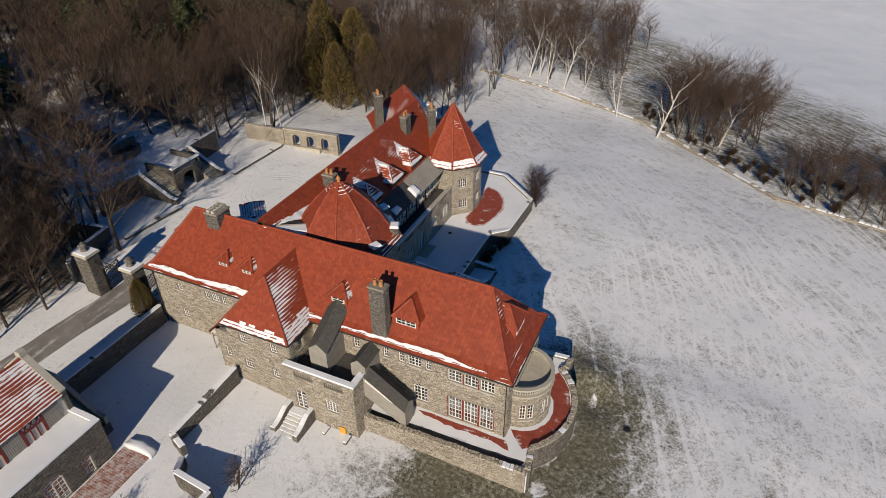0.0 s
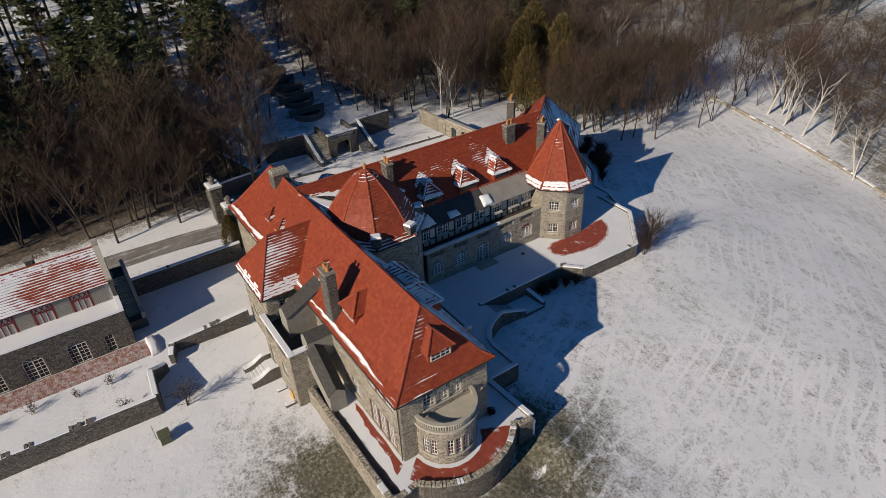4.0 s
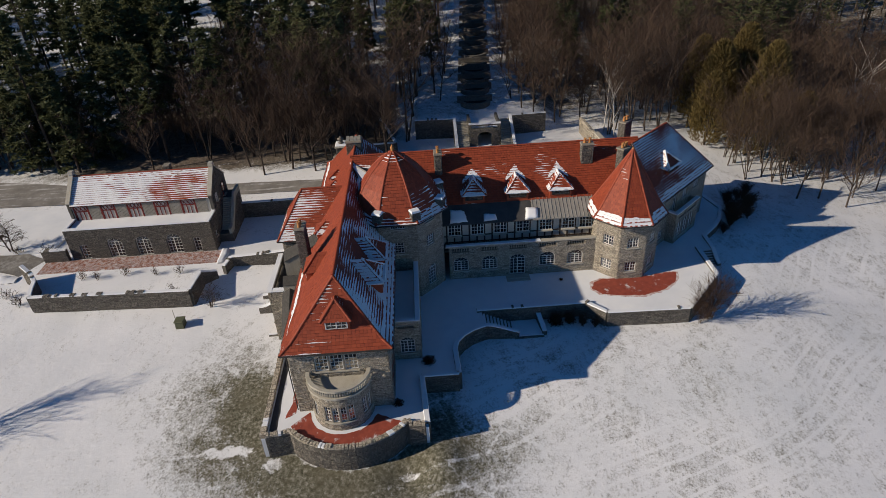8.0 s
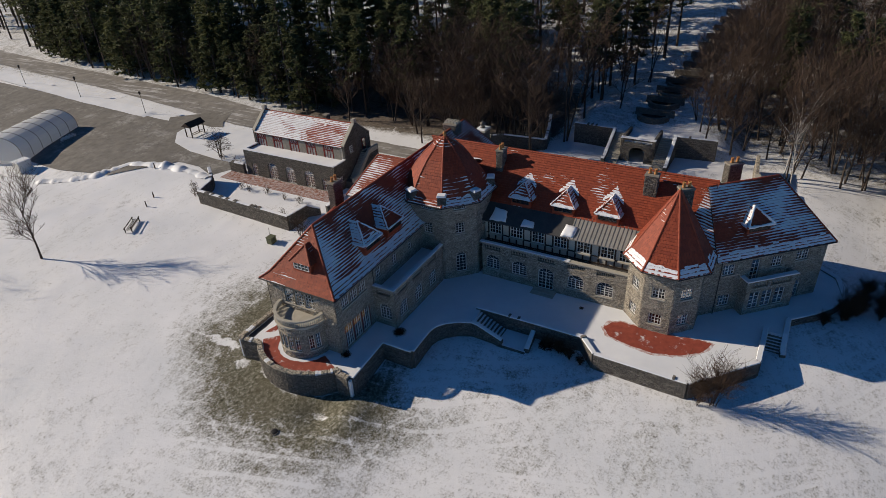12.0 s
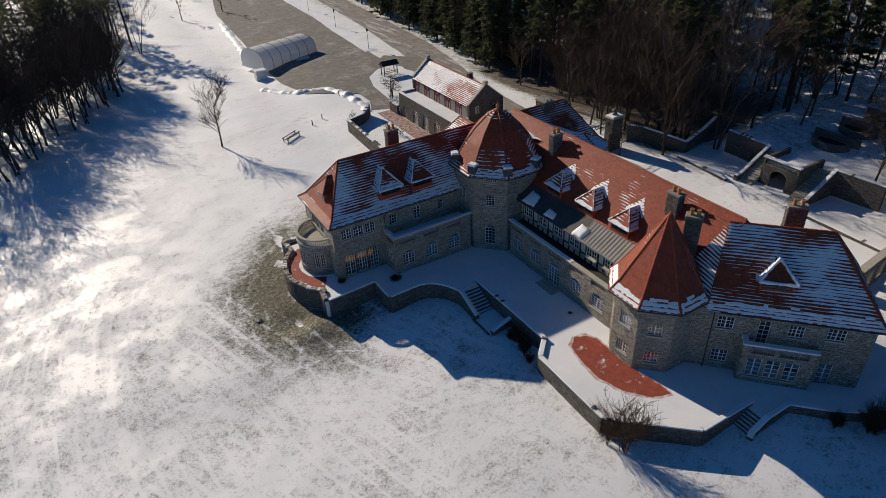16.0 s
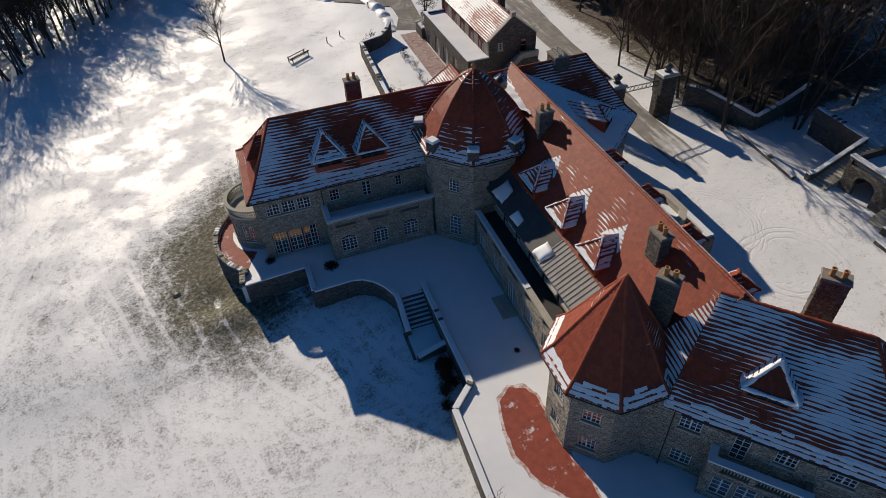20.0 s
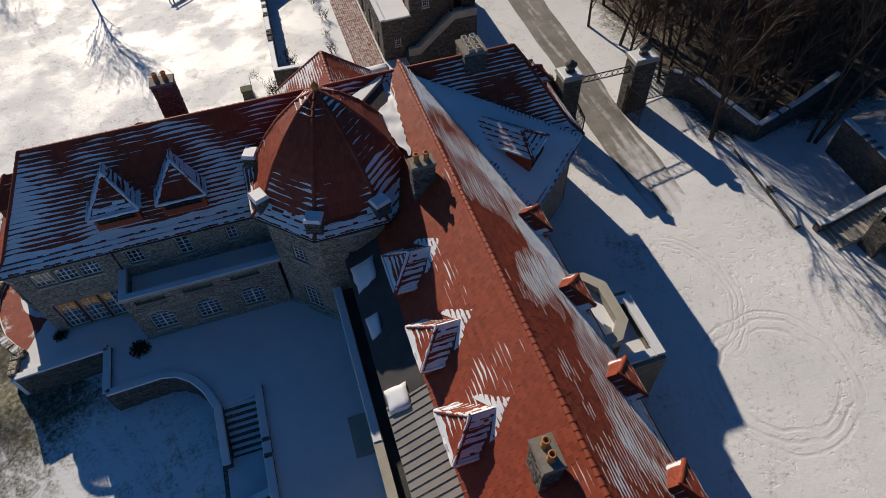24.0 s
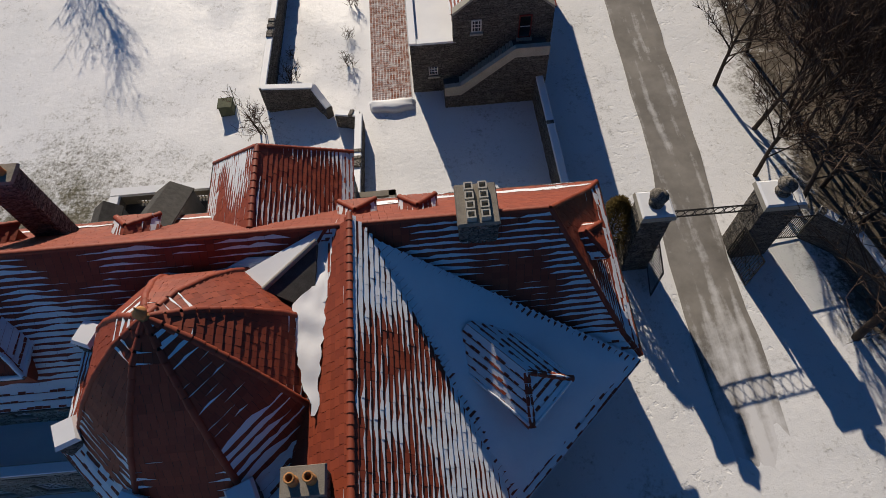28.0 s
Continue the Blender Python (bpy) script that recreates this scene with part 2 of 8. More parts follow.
def road_mat():
    m = Mat("worn_asphalt", 0.8, 0, 0.35)
    warp = m.n("ShaderNodeMapping")
    warp.inputs["Scale"].default_value = (1.3, 0.12, 1)
    m.link(m.pos(), warp.inputs[0])
    st = m.n("ShaderNodeTexNoise")
    st.inputs["Scale"].default_value, st.inputs["Detail"].default_value = 1.0, 7
    m.link(warp.outputs[0], st.inputs["Vector"])
    col = m.ramp(m.noise(0.5, 6), [(0.3, (0.155, 0.144, 0.13)), (0.7, (0.275, 0.258, 0.234))])
    sep = m.n("ShaderNodeSeparateXYZ")
    m.link(m.pos(), sep.inputs[0])
    worn = m.n("ShaderNodeMapRange", interpolation_type="SMOOTHSTEP")  # packed snow takes over past the gate
    worn.inputs[1].default_value, worn.inputs[2].default_value, worn.inputs[3].default_value, worn.inputs[4].default_value = -4.0, 9.0, 0.0, 0.24
    m.link(sep.outputs[1], worn.inputs[0])
    drift = m.math("ADD", m.math("ADD", m.math("MULTIPLY", st.outputs["Fac"], 0.7), m.math("MULTIPLY", m.noise(1.3, 6, 0.7), 0.3)), worn.outputs[0])
    col = m.mix(m.ramp(drift, [(0.53, (0, 0, 0)), (0.62, (0.42, 0.42, 0.42)), (0.76, (0.95, 0.95, 0.95))]), col, (0.74, 0.74, 0.75))
    m.base(col).bump(m.noise(30), 0.2, 0.02)
    return m.m


M_ROAD = road_mat()
M_LOT = Mat("car_park_asphalt", 0.85, 0, 0.3)
M_LOT.base(M_LOT.mix(M_LOT.ramp(M_LOT.math("ADD", M_LOT.math("MULTIPLY", M_LOT.noise(0.12, 5), 0.6), M_LOT.math("MULTIPLY", M_LOT.noise(1.4, 7, 0.75), 0.4)), [(0.53, (0, 0, 0)), (0.64, (0.55, 0.55, 0.55))]),
                     M_LOT.ramp(M_LOT.noise(0.6, 8, 0.7), [(0.3, (0.12, 0.112, 0.1)), (0.7, (0.23, 0.215, 0.19))]), (0.5, 0.49, 0.47))).bump(M_LOT.noise(6), 0.25, 0.03)
M_LOT = M_LOT.m


def paving_mat():
    m = Mat("red_paving", 0.7, 0, 0.35)
    col = m.ramp(m.noise(1.6, 5), [(0.3, (0.22, 0.045, 0.028)), (0.7, (0.33, 0.075, 0.045))])
    col = m.mix(m.ramp(m.noise(0.9, 7, 0.7), [(0.58, (0, 0, 0)), (0.68, (1, 1, 1))]), col, (0.72, 0.73, 0.75))
    m.base(col).bump(m.noise(25), 0.2, 0.02)
    return m.m


M_PAVING = paving_mat()
M_SLUSH = Mat("melting_slush", 0.5, 0, 0.4)
M_SLUSH.base(M_SLUSH.mix(M_SLUSH.ramp(M_SLUSH.noise(2.4, 8, 0.75), [(0.4, (0, 0, 0)), (0.62, (1, 1, 1))]), (0.42, 0.22, 0.18), (0.76, 0.74, 0.74))).bump(M_SLUSH.noise(6), 0.3, 0.03)
M_SLUSH = M_SLUSH.m
M_WHITE = speckled("white_paint", (0.6, 0.58, 0.54), (0.74, 0.72, 0.68), 4.0, 0.55, 0.08)
M_REDPAINT = speckled("red_painted_timber", (0.15, 0.022, 0.018), (0.2, 0.035, 0.028), 4.0, 0.6, 0.1)
M_PLASTER = speckled("cream_plaster", (0.46, 0.43, 0.37), (0.58, 0.55, 0.49), 1.2, 0.9, 0.2)
M_TIMBER = speckled("dark_timber", (0.035, 0.025, 0.02), (0.07, 0.05, 0.04), 3.0, 0.8, 0.3)
M_GUTTER = speckled("dark_gutter_metal", (0.025, 0.022, 0.02), (0.05, 0.045, 0.04), 3.0, 0.5, 0.1)
M_SHINGLE = speckled("grey_asphalt_shingle", (0.045, 0.043, 0.04), (0.095, 0.09, 0.082), 3.0, 0.95, 0.5, 30)
M_SIDING = speckled("weathered_grey_siding", (0.23, 0.215, 0.18), (0.33, 0.31, 0.27), 1.5, 0.9, 0.2)
M_METAL = speckled("grey_standing_seam_metal", (0.2, 0.19, 0.17), (0.32, 0.3, 0.27), 0.8, 0.55, 0.1)
M_DECK = speckled("wet_dark_deck", (0.035, 0.036, 0.04), (0.09, 0.085, 0.08), 0.6, 0.6, 0.2)
M_POT = speckled("terracotta_pot", (0.40, 0.17, 0.05), (0.5, 0.24, 0.09), 5.0, 0.8, 0.2)
M_IRON = speckled("black_wrought_iron", (0.012, 0.012, 0.013), (0.03, 0.028, 0.026), 6.0, 0.5, 0.1)
M_YELLOW = speckled("yellow_painted_board", (0.55, 0.28, 0.03), (0.65, 0.35, 0.05), 3.0, 0.6, 0.1)
M_COPPER = speckled("green_grey_box", (0.08, 0.09, 0.055), (0.13, 0.135, 0.08), 3.0, 0.8, 0.2)
M_BRICK = stone_mat("red_brick", [(0.0, (0.16, 0.04, 0.025)), (0.25, (0.24, 0.06, 0.035)), (0.5, (0.28, 0.075, 0.045)), (0.75, (0.33, 0.10, 0.06)), (1.0, (0.4, 0.3, 0.26))], 0.2)
M_DUSTED = Mat("snow_dusted_brick", 0.85, 0, 0.25)
M_DUSTED.base(M_DUSTED.mix(M_DUSTED.ramp(M_DUSTED.noise(1.9, 8, 0.75), [(0.42, (0, 0, 0)), (0.63, (0.72, 0.72, 0.72))]), M_DUSTED.ramp(M_DUSTED.island(), [(0.0, (0.19, 0.075, 0.045)), (0.5, (0.28, 0.11, 0.068)), (1.0, (0.36, 0.16, 0.1))]), (0.7, 0.7, 0.71)))
M_DUSTED = M_DUSTED.m
M_BARK = speckled("grey_brown_bark", (0.045, 0.034, 0.027), (0.1, 0.078, 0.063), 2.0, 0.95, 0.4, 12)
M_TWIG = speckled("brown_twigs", (0.046, 0.03, 0.021), (0.1, 0.066, 0.046), 0.15, 0.95, 0.1)
M_BIRCH = speckled("white_birch_bark", (0.42, 0.39, 0.35), (0.6, 0.57, 0.53), 2.0, 0.8, 0.2, 9)
M_WATER = speckled("dark_still_water", (0.01, 0.013, 0.015), (0.02, 0.024, 0.026), 0.5, 0.08, 0.02, spec=0.5)


def leaf_mat(name, c0, c1):
    m = Mat(name, 0.75, 0, 0.2)
    col = m.mix(0.5, m.ramp(m.island(), [(0.0, c0), (1.0, c1)]), m.ramp(m.noise(0.12, 3), [(0.3, c0), (0.7, c1)]))
    m.base(col)
    leaf = m.n("ShaderNodeBsdfTranslucent")  # needles let some light through
    m.link(col, leaf.inputs[0])
    both = m.n("ShaderNodeMixShader")
    both.inputs[0].default_value = 0.4
    m.link(m.b.outputs[0], both.inputs[1])
    m.link(leaf.outputs[0], both.inputs[2])
    m.link(both.outputs[0], m.t.nodes["Material Output"].inputs[0])
    return m.m


M_TENT = leaf_mat("grey_translucent_tarpaulin", (0.76, 0.78, 0.79), (0.84, 0.85, 0.86))
M_PINE = leaf_mat("dark_pine_needles", (0.046, 0.056, 0.028), (0.15, 0.16, 0.072))
M_CEDAR = leaf_mat("olive_cedar_foliage", (0.11, 0.083, 0.03), (0.25, 0.185, 0.07))
M_SHRUB = leaf_mat("brown_shrub_twigs", (0.05, 0.035, 0.024), (0.12, 0.075, 0.05))


def glass_mat():
    m = Mat("window_glass", 0.06, 0, 0.6)
    m.base((0.02, 0.023, 0.027))
    m.b.inputs["Transmission Weight"].default_value = 0.35
    return m.m


M_GLASS = glass_mat()


M_ORANGE_GLOW = Mat("lamplit_glass", 0.2)
M_ORANGE_GLOW.base((0.05, 0.03, 0.01))
M_ORANGE_GLOW.b.inputs["Emission Color"].default_value = (1.0, 0.5, 0.14, 1)
M_ORANGE_GLOW.b.inputs["Emission Strength"].default_value = 0.08
M_ORANGE_GLOW = M_ORANGE_GLOW.m


# ---- mesh helpers ----
class Geo:
    """Collects vertices and faces of one mesh; every piece goes through the matrix m."""

    def __init__(self):
        self.v, self.f, self.s = [], [], []

    def add(self, verts, faces, m=None, smooth=False):
        k = len(self.v)
        self.v += [tuple(m @ Vector(p)) if m else tuple(p) for p in verts]
        self.f += [tuple(k + i for i in f) for f in faces]
        self.s += [smooth] * len(faces)
        return self

    def box(self, x0, x1, y0, y1, z0, z1, m=None):
        return self.add([(x0, y0, z0), (x1, y0, z0), (x1, y1, z0), (x0, y1, z0), (x0, y0, z1), (x1, y0, z1), (x1, y1, z1), (x0, y1, z1)],
                        [(3, 2, 1, 0), (4, 5, 6, 7), (0, 1, 5, 4), (1, 2, 6, 5), (2, 3, 7, 6), (3, 0, 4, 7)], m)

    def taper(self, x0, x1, y0, y1, z0, z1, b, m=None):
        """A box whose top is drawn in by b: a worn or weathered block."""
        return self.add([(x0, y0, z0), (x1, y0, z0), (x1, y1, z0), (x0, y1, z0), (x0 + b, y0 + b, z1), (x1 - b, y0 + b, z1), (x1 - b, y1 - b, z1), (x0 + b, y1 - b, z1)],
                        [(3, 2, 1, 0), (4, 5, 6, 7), (0, 1, 5, 4), (1, 2, 6, 5), (2, 3, 7, 6), (3, 0, 4, 7)], m)

    def prism(self, poly, z0, z1, m=None):
        n = len(poly)
        za = z0 if callable(z0) else (lambda x, y: z0)
        return self.add([(x, y, za(x, y)) for x, y in poly] + [(x, y, z1) for x, y in poly],
                        [tuple(range(n - 1, -1, -1)), tuple(range(n, 2 * n))] + [(i, (i + 1) % n, n + (i + 1) % n, n + i) for i in range(n)], m)

    def rings(self, rings, close=True, smooth=False, cap=True, m=None):
        """Skins a list of rings with equal point counts."""
        n, k = len(rings[0]), len(rings)
        f = [(a * n + i, a * n + (i + 1) % n, (a + 1) * n + (i + 1) % n, (a + 1) * n + i) for a in range(k - 1) for i in range(n if close else n - 1)]
        if cap and close:
            f += [tuple(range(n - 1, -1, -1)), tuple((k - 1) * n + i for i in range(n))]
        return self.add([p for r in rings for p in r], f, m, smooth)

    def lathe(self, profile, n=10, m=None, smooth=True):
        return self.rings([[(r * math.cos(2 * math.pi * i / n), r * math.sin(2 * math.pi * i / n), z) for i in range(n)] for r, z in profile], True, smooth, True, m)

    def limb(self, p, q, r0, r1, n=4):
        """A tapered stick from p to q."""
        p, q = Vector(p), Vector(q)
        d = q - p
        a = d.orthogonal().normalized()
        b = d.cross(a).normalized()
        ring = lambda c, r: [c + a * (r * math.cos(2 * math.pi * i / n)) + b * (r * math.sin(2 * math.pi * i / n)) for i in range(n)]
        return self.rings([ring(p, r0), ring(q, r1)], True, n > 4, False)

    def mesh(self, name, mat):
        me = bpy.data.meshes.new(name)
        me.from_pydata(self.v, [], self.f)
        me.materials.append(mat)
        if any(self.s):
            me.polygons.foreach_set("use_smooth", self.s)
        me.validate()
        me.update()
        return me


def part(name, geo, mat, parent=None, label="", m=None):
    ob = new(name, geo.mesh(name, mat) if isinstance(geo, Geo) else geo)
    ob.parent = parent
    if m:
        ob.matrix_basis = m
    if label:
        ob["label"] = label
    return ob


def empty(name, x=0, y=0, z=0):
    ob = new(name)
    ob.empty_display_size = 0.5
    ob.location = (x, y, z)
    bpy.context.view_layer.update()
    return ob


def thing(name, label, category, group="", at=(0, 0, 0), kind=""):
    return tagged(empty(name, *at), label, category, group, kind)


def smooth(a, b, x):
    t = min(1, max(0, (x - a) / (b - a)))
    return t * t * (3 - 2 * t)


def gz(x, y):
    """Height of the ground."""
    steep = 0.6 * smooth(6, 18, y)
    z = 0.5 - 1.4 * smooth(0, 15, x) - (1.0 + steep) * smooth(15, 40, x) - (2.4 - steep) * smooth(40, 90, x)
    north = max(smooth(-14, -4, x), smooth(40, 54, y))
    z -= north * 3.2 * smooth(36, 82, y) * (1 - 0.35 * smooth(30, 70, x))
    z -= 1.2 * smooth(70, 90, y) * smooth(0, 40, x + 20) + 9 * smooth(95, 260, y + 0.5 * x) * smooth(-60, 60, x)
    z += 0.8 * smooth(-14, -30, x) + (max(0, -36 - x) * 0.13 if x > -170 else 134 * 0.13) * (1 - smooth(60, 110, y) * 0.6)
    z += 2.4 * smooth(-35.6, -37.2, x) * smooth(4, 9, y) * (1 - smooth(30, 36, y)) * smooth(-75, -45, x)
    z -= 1.4 * smooth(-60, -110, y) * smooth(-20, 10, x)
    # low grassy mound and a hollow outside the rounded terrace end
    z += 0.75 * math.exp(-(((x - 33.3) / 2.4) ** 2) - ((y - 8.6) / 1.8) ** 2) - 0.7 * math.exp(-(((x - 34.6) / 1.5) ** 2) - ((y - 5.6) / 1.9) ** 2)
    return z


def frame_m(origin, u, n):
    """Axes: x along u, y along n (outwards), z up."""
    u, n = Vector((u[0], u[1], 0)).normalized(), Vector((n[0], n[1], 0)).normalized()
    m = Matrix.Identity(4)
    m.col[0][:3], m.col[1][:3], m.col[3][:3] = u, n, Vector(origin)
    return m


RNG = random.Random(7)


def stonework(geo, m, w, h0, h1, holes=(), size=1.0, inside=None, depth=(0.012, 0.05)):
    """Rubble stones proud of a wall face: local x along the wall, y outwards, z up."""
    z = h0
    while z < h1 - 0.06:
        rh = min(RNG.uniform(0.11, 0.25) * size, h1 - z)
        x = -RNG.uniform(0, 0.3)
        while x < w:
            sw = RNG.uniform(0.2, 0.66) * size
            x0, x1, z0, z1 = max(0, x) + 0.012, min(w, x + sw) - 0.012, z + 0.012, z + rh - 0.012
            x += sw
            if x1 - x0 < 0.08:
                continue
            if any(x1 > a - 0.02 and x0 < b + 0.02 and z1 > c - 0.02 and z0 < d + 0.02 for a, b, c, d in holes):
                # cut the stone at the side of the opening where that leaves enough of it
                cut = [hh for hh in holes if x1 > hh[0] - 0.02 and x0 < hh[1] + 0.02 and z1 > hh[2] - 0.02 and z0 < hh[3] + 0.02][0]
                if cut[0] - 0.03 - x0 > 0.1:
                    x1 = cut[0] - 0.03
                elif x1 - cut[1] - 0.03 > 0.1:
                    x0 = cut[1] + 0.03
                else:
                    continue
                if any(x1 > a and x0 < b and z1 > c and z0 < d for a, b, c, d in holes):
                    continue
            if inside and not inside((x0 + x1) / 2, z1):
                continue
            d, b = RNG.uniform(*depth), 0.014
            j = [RNG.uniform(0, 0.018) for _ in range(4)]
            geo.add([(x0, 0, z0), (x1, 0, z0), (x1, 0, z1), (x0, 0, z1), (x0 + b + j[0], d, z0 + b), (x1 - b, d, z0 + b + j[1]), (x1 - b - j[2], d, z1 - b), (x0 + b, d, z1 - b - j[3])],
                    [(4, 7, 6, 5), (0, 4, 5, 1), (1, 5, 6, 2), (2, 6, 7, 3), (3, 7, 4, 0)], m)
        z += rh


def arch_pts(w, h, rise, n=8):
    """The upper edge of an arched opening w wide, springing at h - rise."""
    return [(w * 0.5 - w * 0.5 * math.cos(math.pi * i / n), h - rise + rise * math.sin(math.pi * i / n)) for i in range(n + 1)]


BARS = {}


def bar(w, d, h):
    """A glazing bar; bars of one size share their mesh."""
    key = (round(w, 2), round(d, 3), round(h, 2))
    if key not in BARS:
        BARS[key] = Geo().taper(-w / 2, w / 2, -d, 0, 0, h, 0.0).mesh("glazing_bar", M_WHITE)
    return BARS[key]


def window(parent, m, w, h, cols=3, rows=4, arched=False, mat=None, casements=1, label=""):
    """A window in an opening w x h: m has x along the wall, y outwards, z up, origin at the lower left corner of the opening."""
    mat = mat or M_WHITE
    r = w * 0.32 if arched else 0.0
    y0, y1, t = -0.2, -0.11, 0.08
    edge = [((0, 0), (t, t))]
    if arched:
        edge += [(a, (b[0] + t, b[1])) for a, b in zip(arch_pts(w, h, r), arch_pts(w - 2 * t, h - t, r))]
    else:
        edge += [((0, h), (t, h - t)), ((w, h), (w - t, h - t))]
    edge += [((w, 0), (w - t, t)), edge[0]]
    g = Geo().rings([[(a[0], y1, a[1]), (a[0], y0, a[1]), (b[0], y0, b[1]), (b[0], y1, b[1])] for a, b in edge], True, False, False)
    ob = part("window", g, mat, parent, label, m)
    top = h - r if arched else h - t
    if arched:
        part("transom", bar(w - 2 * t, 0.09, 0.06), None, ob, m=Matrix.Translation((w / 2, y1, top - 0.03)))
        for k in range(1, 4):
            a = math.pi * k / 4
            part("fan_bar", Geo().limb((w / 2, (y0 + y1) / 2, h - r), (w / 2 - (w / 2 - t) * math.cos(a), (y0 + y1) / 2, h - r + (r - t) * math.sin(a)), 0.022, 0.022, 4), mat, ob)
    for k in range(1, casements):
        part("mullion", bar(0.1, 0.09, top - t), None, ob, m=Matrix.Translation((w * k / casements, y1 + 0.01, t)))
    for k in range(1, cols):
        if (k * casements) % cols:
            part("glazing_bar", bar(0.046, 0.06, top - t), None, ob, m=Matrix.Translation((w * k / cols, y1 - 0.01, t)))
    for k in range(1, rows):
        part("glazing_bar", bar(w - 2 * t, 0.056, 0.046), None, ob, m=Matrix.Translation((w / 2, y1 - 0.012, t + (top - t) * k / rows - 0.018)))
    gp = [(t, t), (w - t, t)] + ([(x + t, z) for x, z in arch_pts(w - 2 * t, h - t, r)][::-1] if arched else [(w - t, top), (t, top)])
    n = len(gp)
    part("pane", Geo().add([(x, -0.15, z) for x, z in gp] + [(x, -0.165, z) for x, z in gp], [tuple(range(n)), tuple(range(2 * n - 1, n - 1, -1))] + [(i, n + i, n + (i + 1) % n, (i + 1) % n) for i in range(n)]), M_GLASS, ob)
    part("sill", Geo().taper(-0.1, w + 0.1, -0.2, 0.1, -0.14, -0.003, 0.012), M_CAST, ob)
    return ob


def wall(parent, p0, p1, z0, z1, openings=(), thick=0.4, mats=None, name="wall", stones=True, size=1.0, inside=None, label=""):
    """A rubble wall from p0 to p1, its face to the right of that way. Openings: (u0, u1, z0, z1, kind, cols, rows)."""
    ms, mm = mats or (M_STONE, M_MORTAR)
    d = Vector((p1[0] - p0[0], p1[1] - p0[1]))
    w = d.length
    m = frame_m((p0[0], p0[1], 0), d, (d.y, -d.x))
    holes = [tuple(o[:4]) for o in openings]
    us = sorted({0, w, *[v for o in holes for v in o[:2]]})
    zs = sorted({z0, z1, *[v for o in holes for v in o[2:]]})
    g = Geo()
    nu, nz = len(us) - 1, len(zs) - 1
    solid = {(i, k) for i in range(nu) for k in range(nz) if not any(us[i] + 1e-4 >= o[0] and us[i + 1] - 1e-4 <= o[1] and zs[k] + 1e-4 >= o[2] and zs[k + 1] - 1e-4 <= o[3] for o in holes)}
    vid = lambda i, k, back: (k * (nu + 1) + i) * 2 + back
    faces = []
    for i, k in sorted(solid):
        for back, q in ((0, ((i, k), (i, k + 1), (i + 1, k + 1), (i + 1, k))), (1, ((i, k), (i + 1, k), (i + 1, k + 1), (i, k + 1)))):
            faces.append(tuple(vid(a, b, back) for a, b in q))
        for di, dk, a, b in ((-1, 0, (i, k), (i, k + 1)), (1, 0, (i + 1, k + 1), (i + 1, k)), (0, -1, (i + 1, k), (i, k)), (0, 1, (i, k + 1), (i + 1, k + 1))):
            if (i + di, k + dk) not in solid:
                faces.append((vid(*a, 0), vid(*a, 1), vid(*b, 1), vid(*b, 0)))
    used = sorted({v for f in faces for v in f})
    where = {v: n for n, v in enumerate(used)}
    g.add([(us[(v // 2) % (nu + 1)], -thick * (v % 2), zs[(v // 2) // (nu + 1)]) for v in used], [tuple(where[v] for v in f) for f in faces], m)
    base = part(name, g, mm, parent, label)
    for o in openings:
        if "arch" in o[4]:
            ow, r = o[1] - o[0], (o[1] - o[0]) * 0.32
            pts = [(o[0] + x, o[2] + z) for x, z in arch_pts(ow, o[3] - o[2], r)]
            for half, cx in ((pts[:5], o[0]), (pts[4:], o[1])):
                poly = half + [(cx, o[3])]
                n = len(poly)
                part("spandrel", Geo().add([(x, -0.01, z) for x, z in poly] + [(x, -thick + 0.01, z) for x, z in poly], [tuple(range(n)), tuple(range(2 * n - 1, n - 1, -1))] + [(i, n + i, n + (i + 1) % n, (i + 1) % n) for i in range(n)], m), mm, base)
    if stones:
        s = Geo()
        stonework(s, m, w, z0, z1, holes, size, inside)
        for o in openings:
            if "arch" in o[4]:
                # voussoirs round the arch
                ow, r = o[1] - o[0], (o[1] - o[0]) * 0.32
                a_in, a_out = arch_pts(ow, o[3] - o[2], r, 10), arch_pts(ow + 0.5, o[3] - o[2] + 0.25, r + 0.1, 10)
                for i in range(10):
                    q = [(o[0] + a_in[i][0], o[2] + a_in[i][1]), (o[0] + a_in[i + 1][0], o[2] + a_in[i + 1][1]), (o[0] - 0.25 + a_out[i + 1][0], o[2] + a_out[i + 1][1]), (o[0] - 0.25 + a_out[i][0], o[2] + a_out[i][1])]
                    s.add([(x, 0.0, z) for x, z in q] + [(x * 0.98 + 0.02 * (q[0][0] + q[2][0]) / 2, 0.05, z) for x, z in q], [(4, 5, 6, 7), (0, 4, 7, 3), (1, 2, 6, 5), (0, 1, 5, 4), (2, 3, 7, 6)], m)
        sw = part("stonework", s, ms, base)
        sw["kind"] = "stuff"
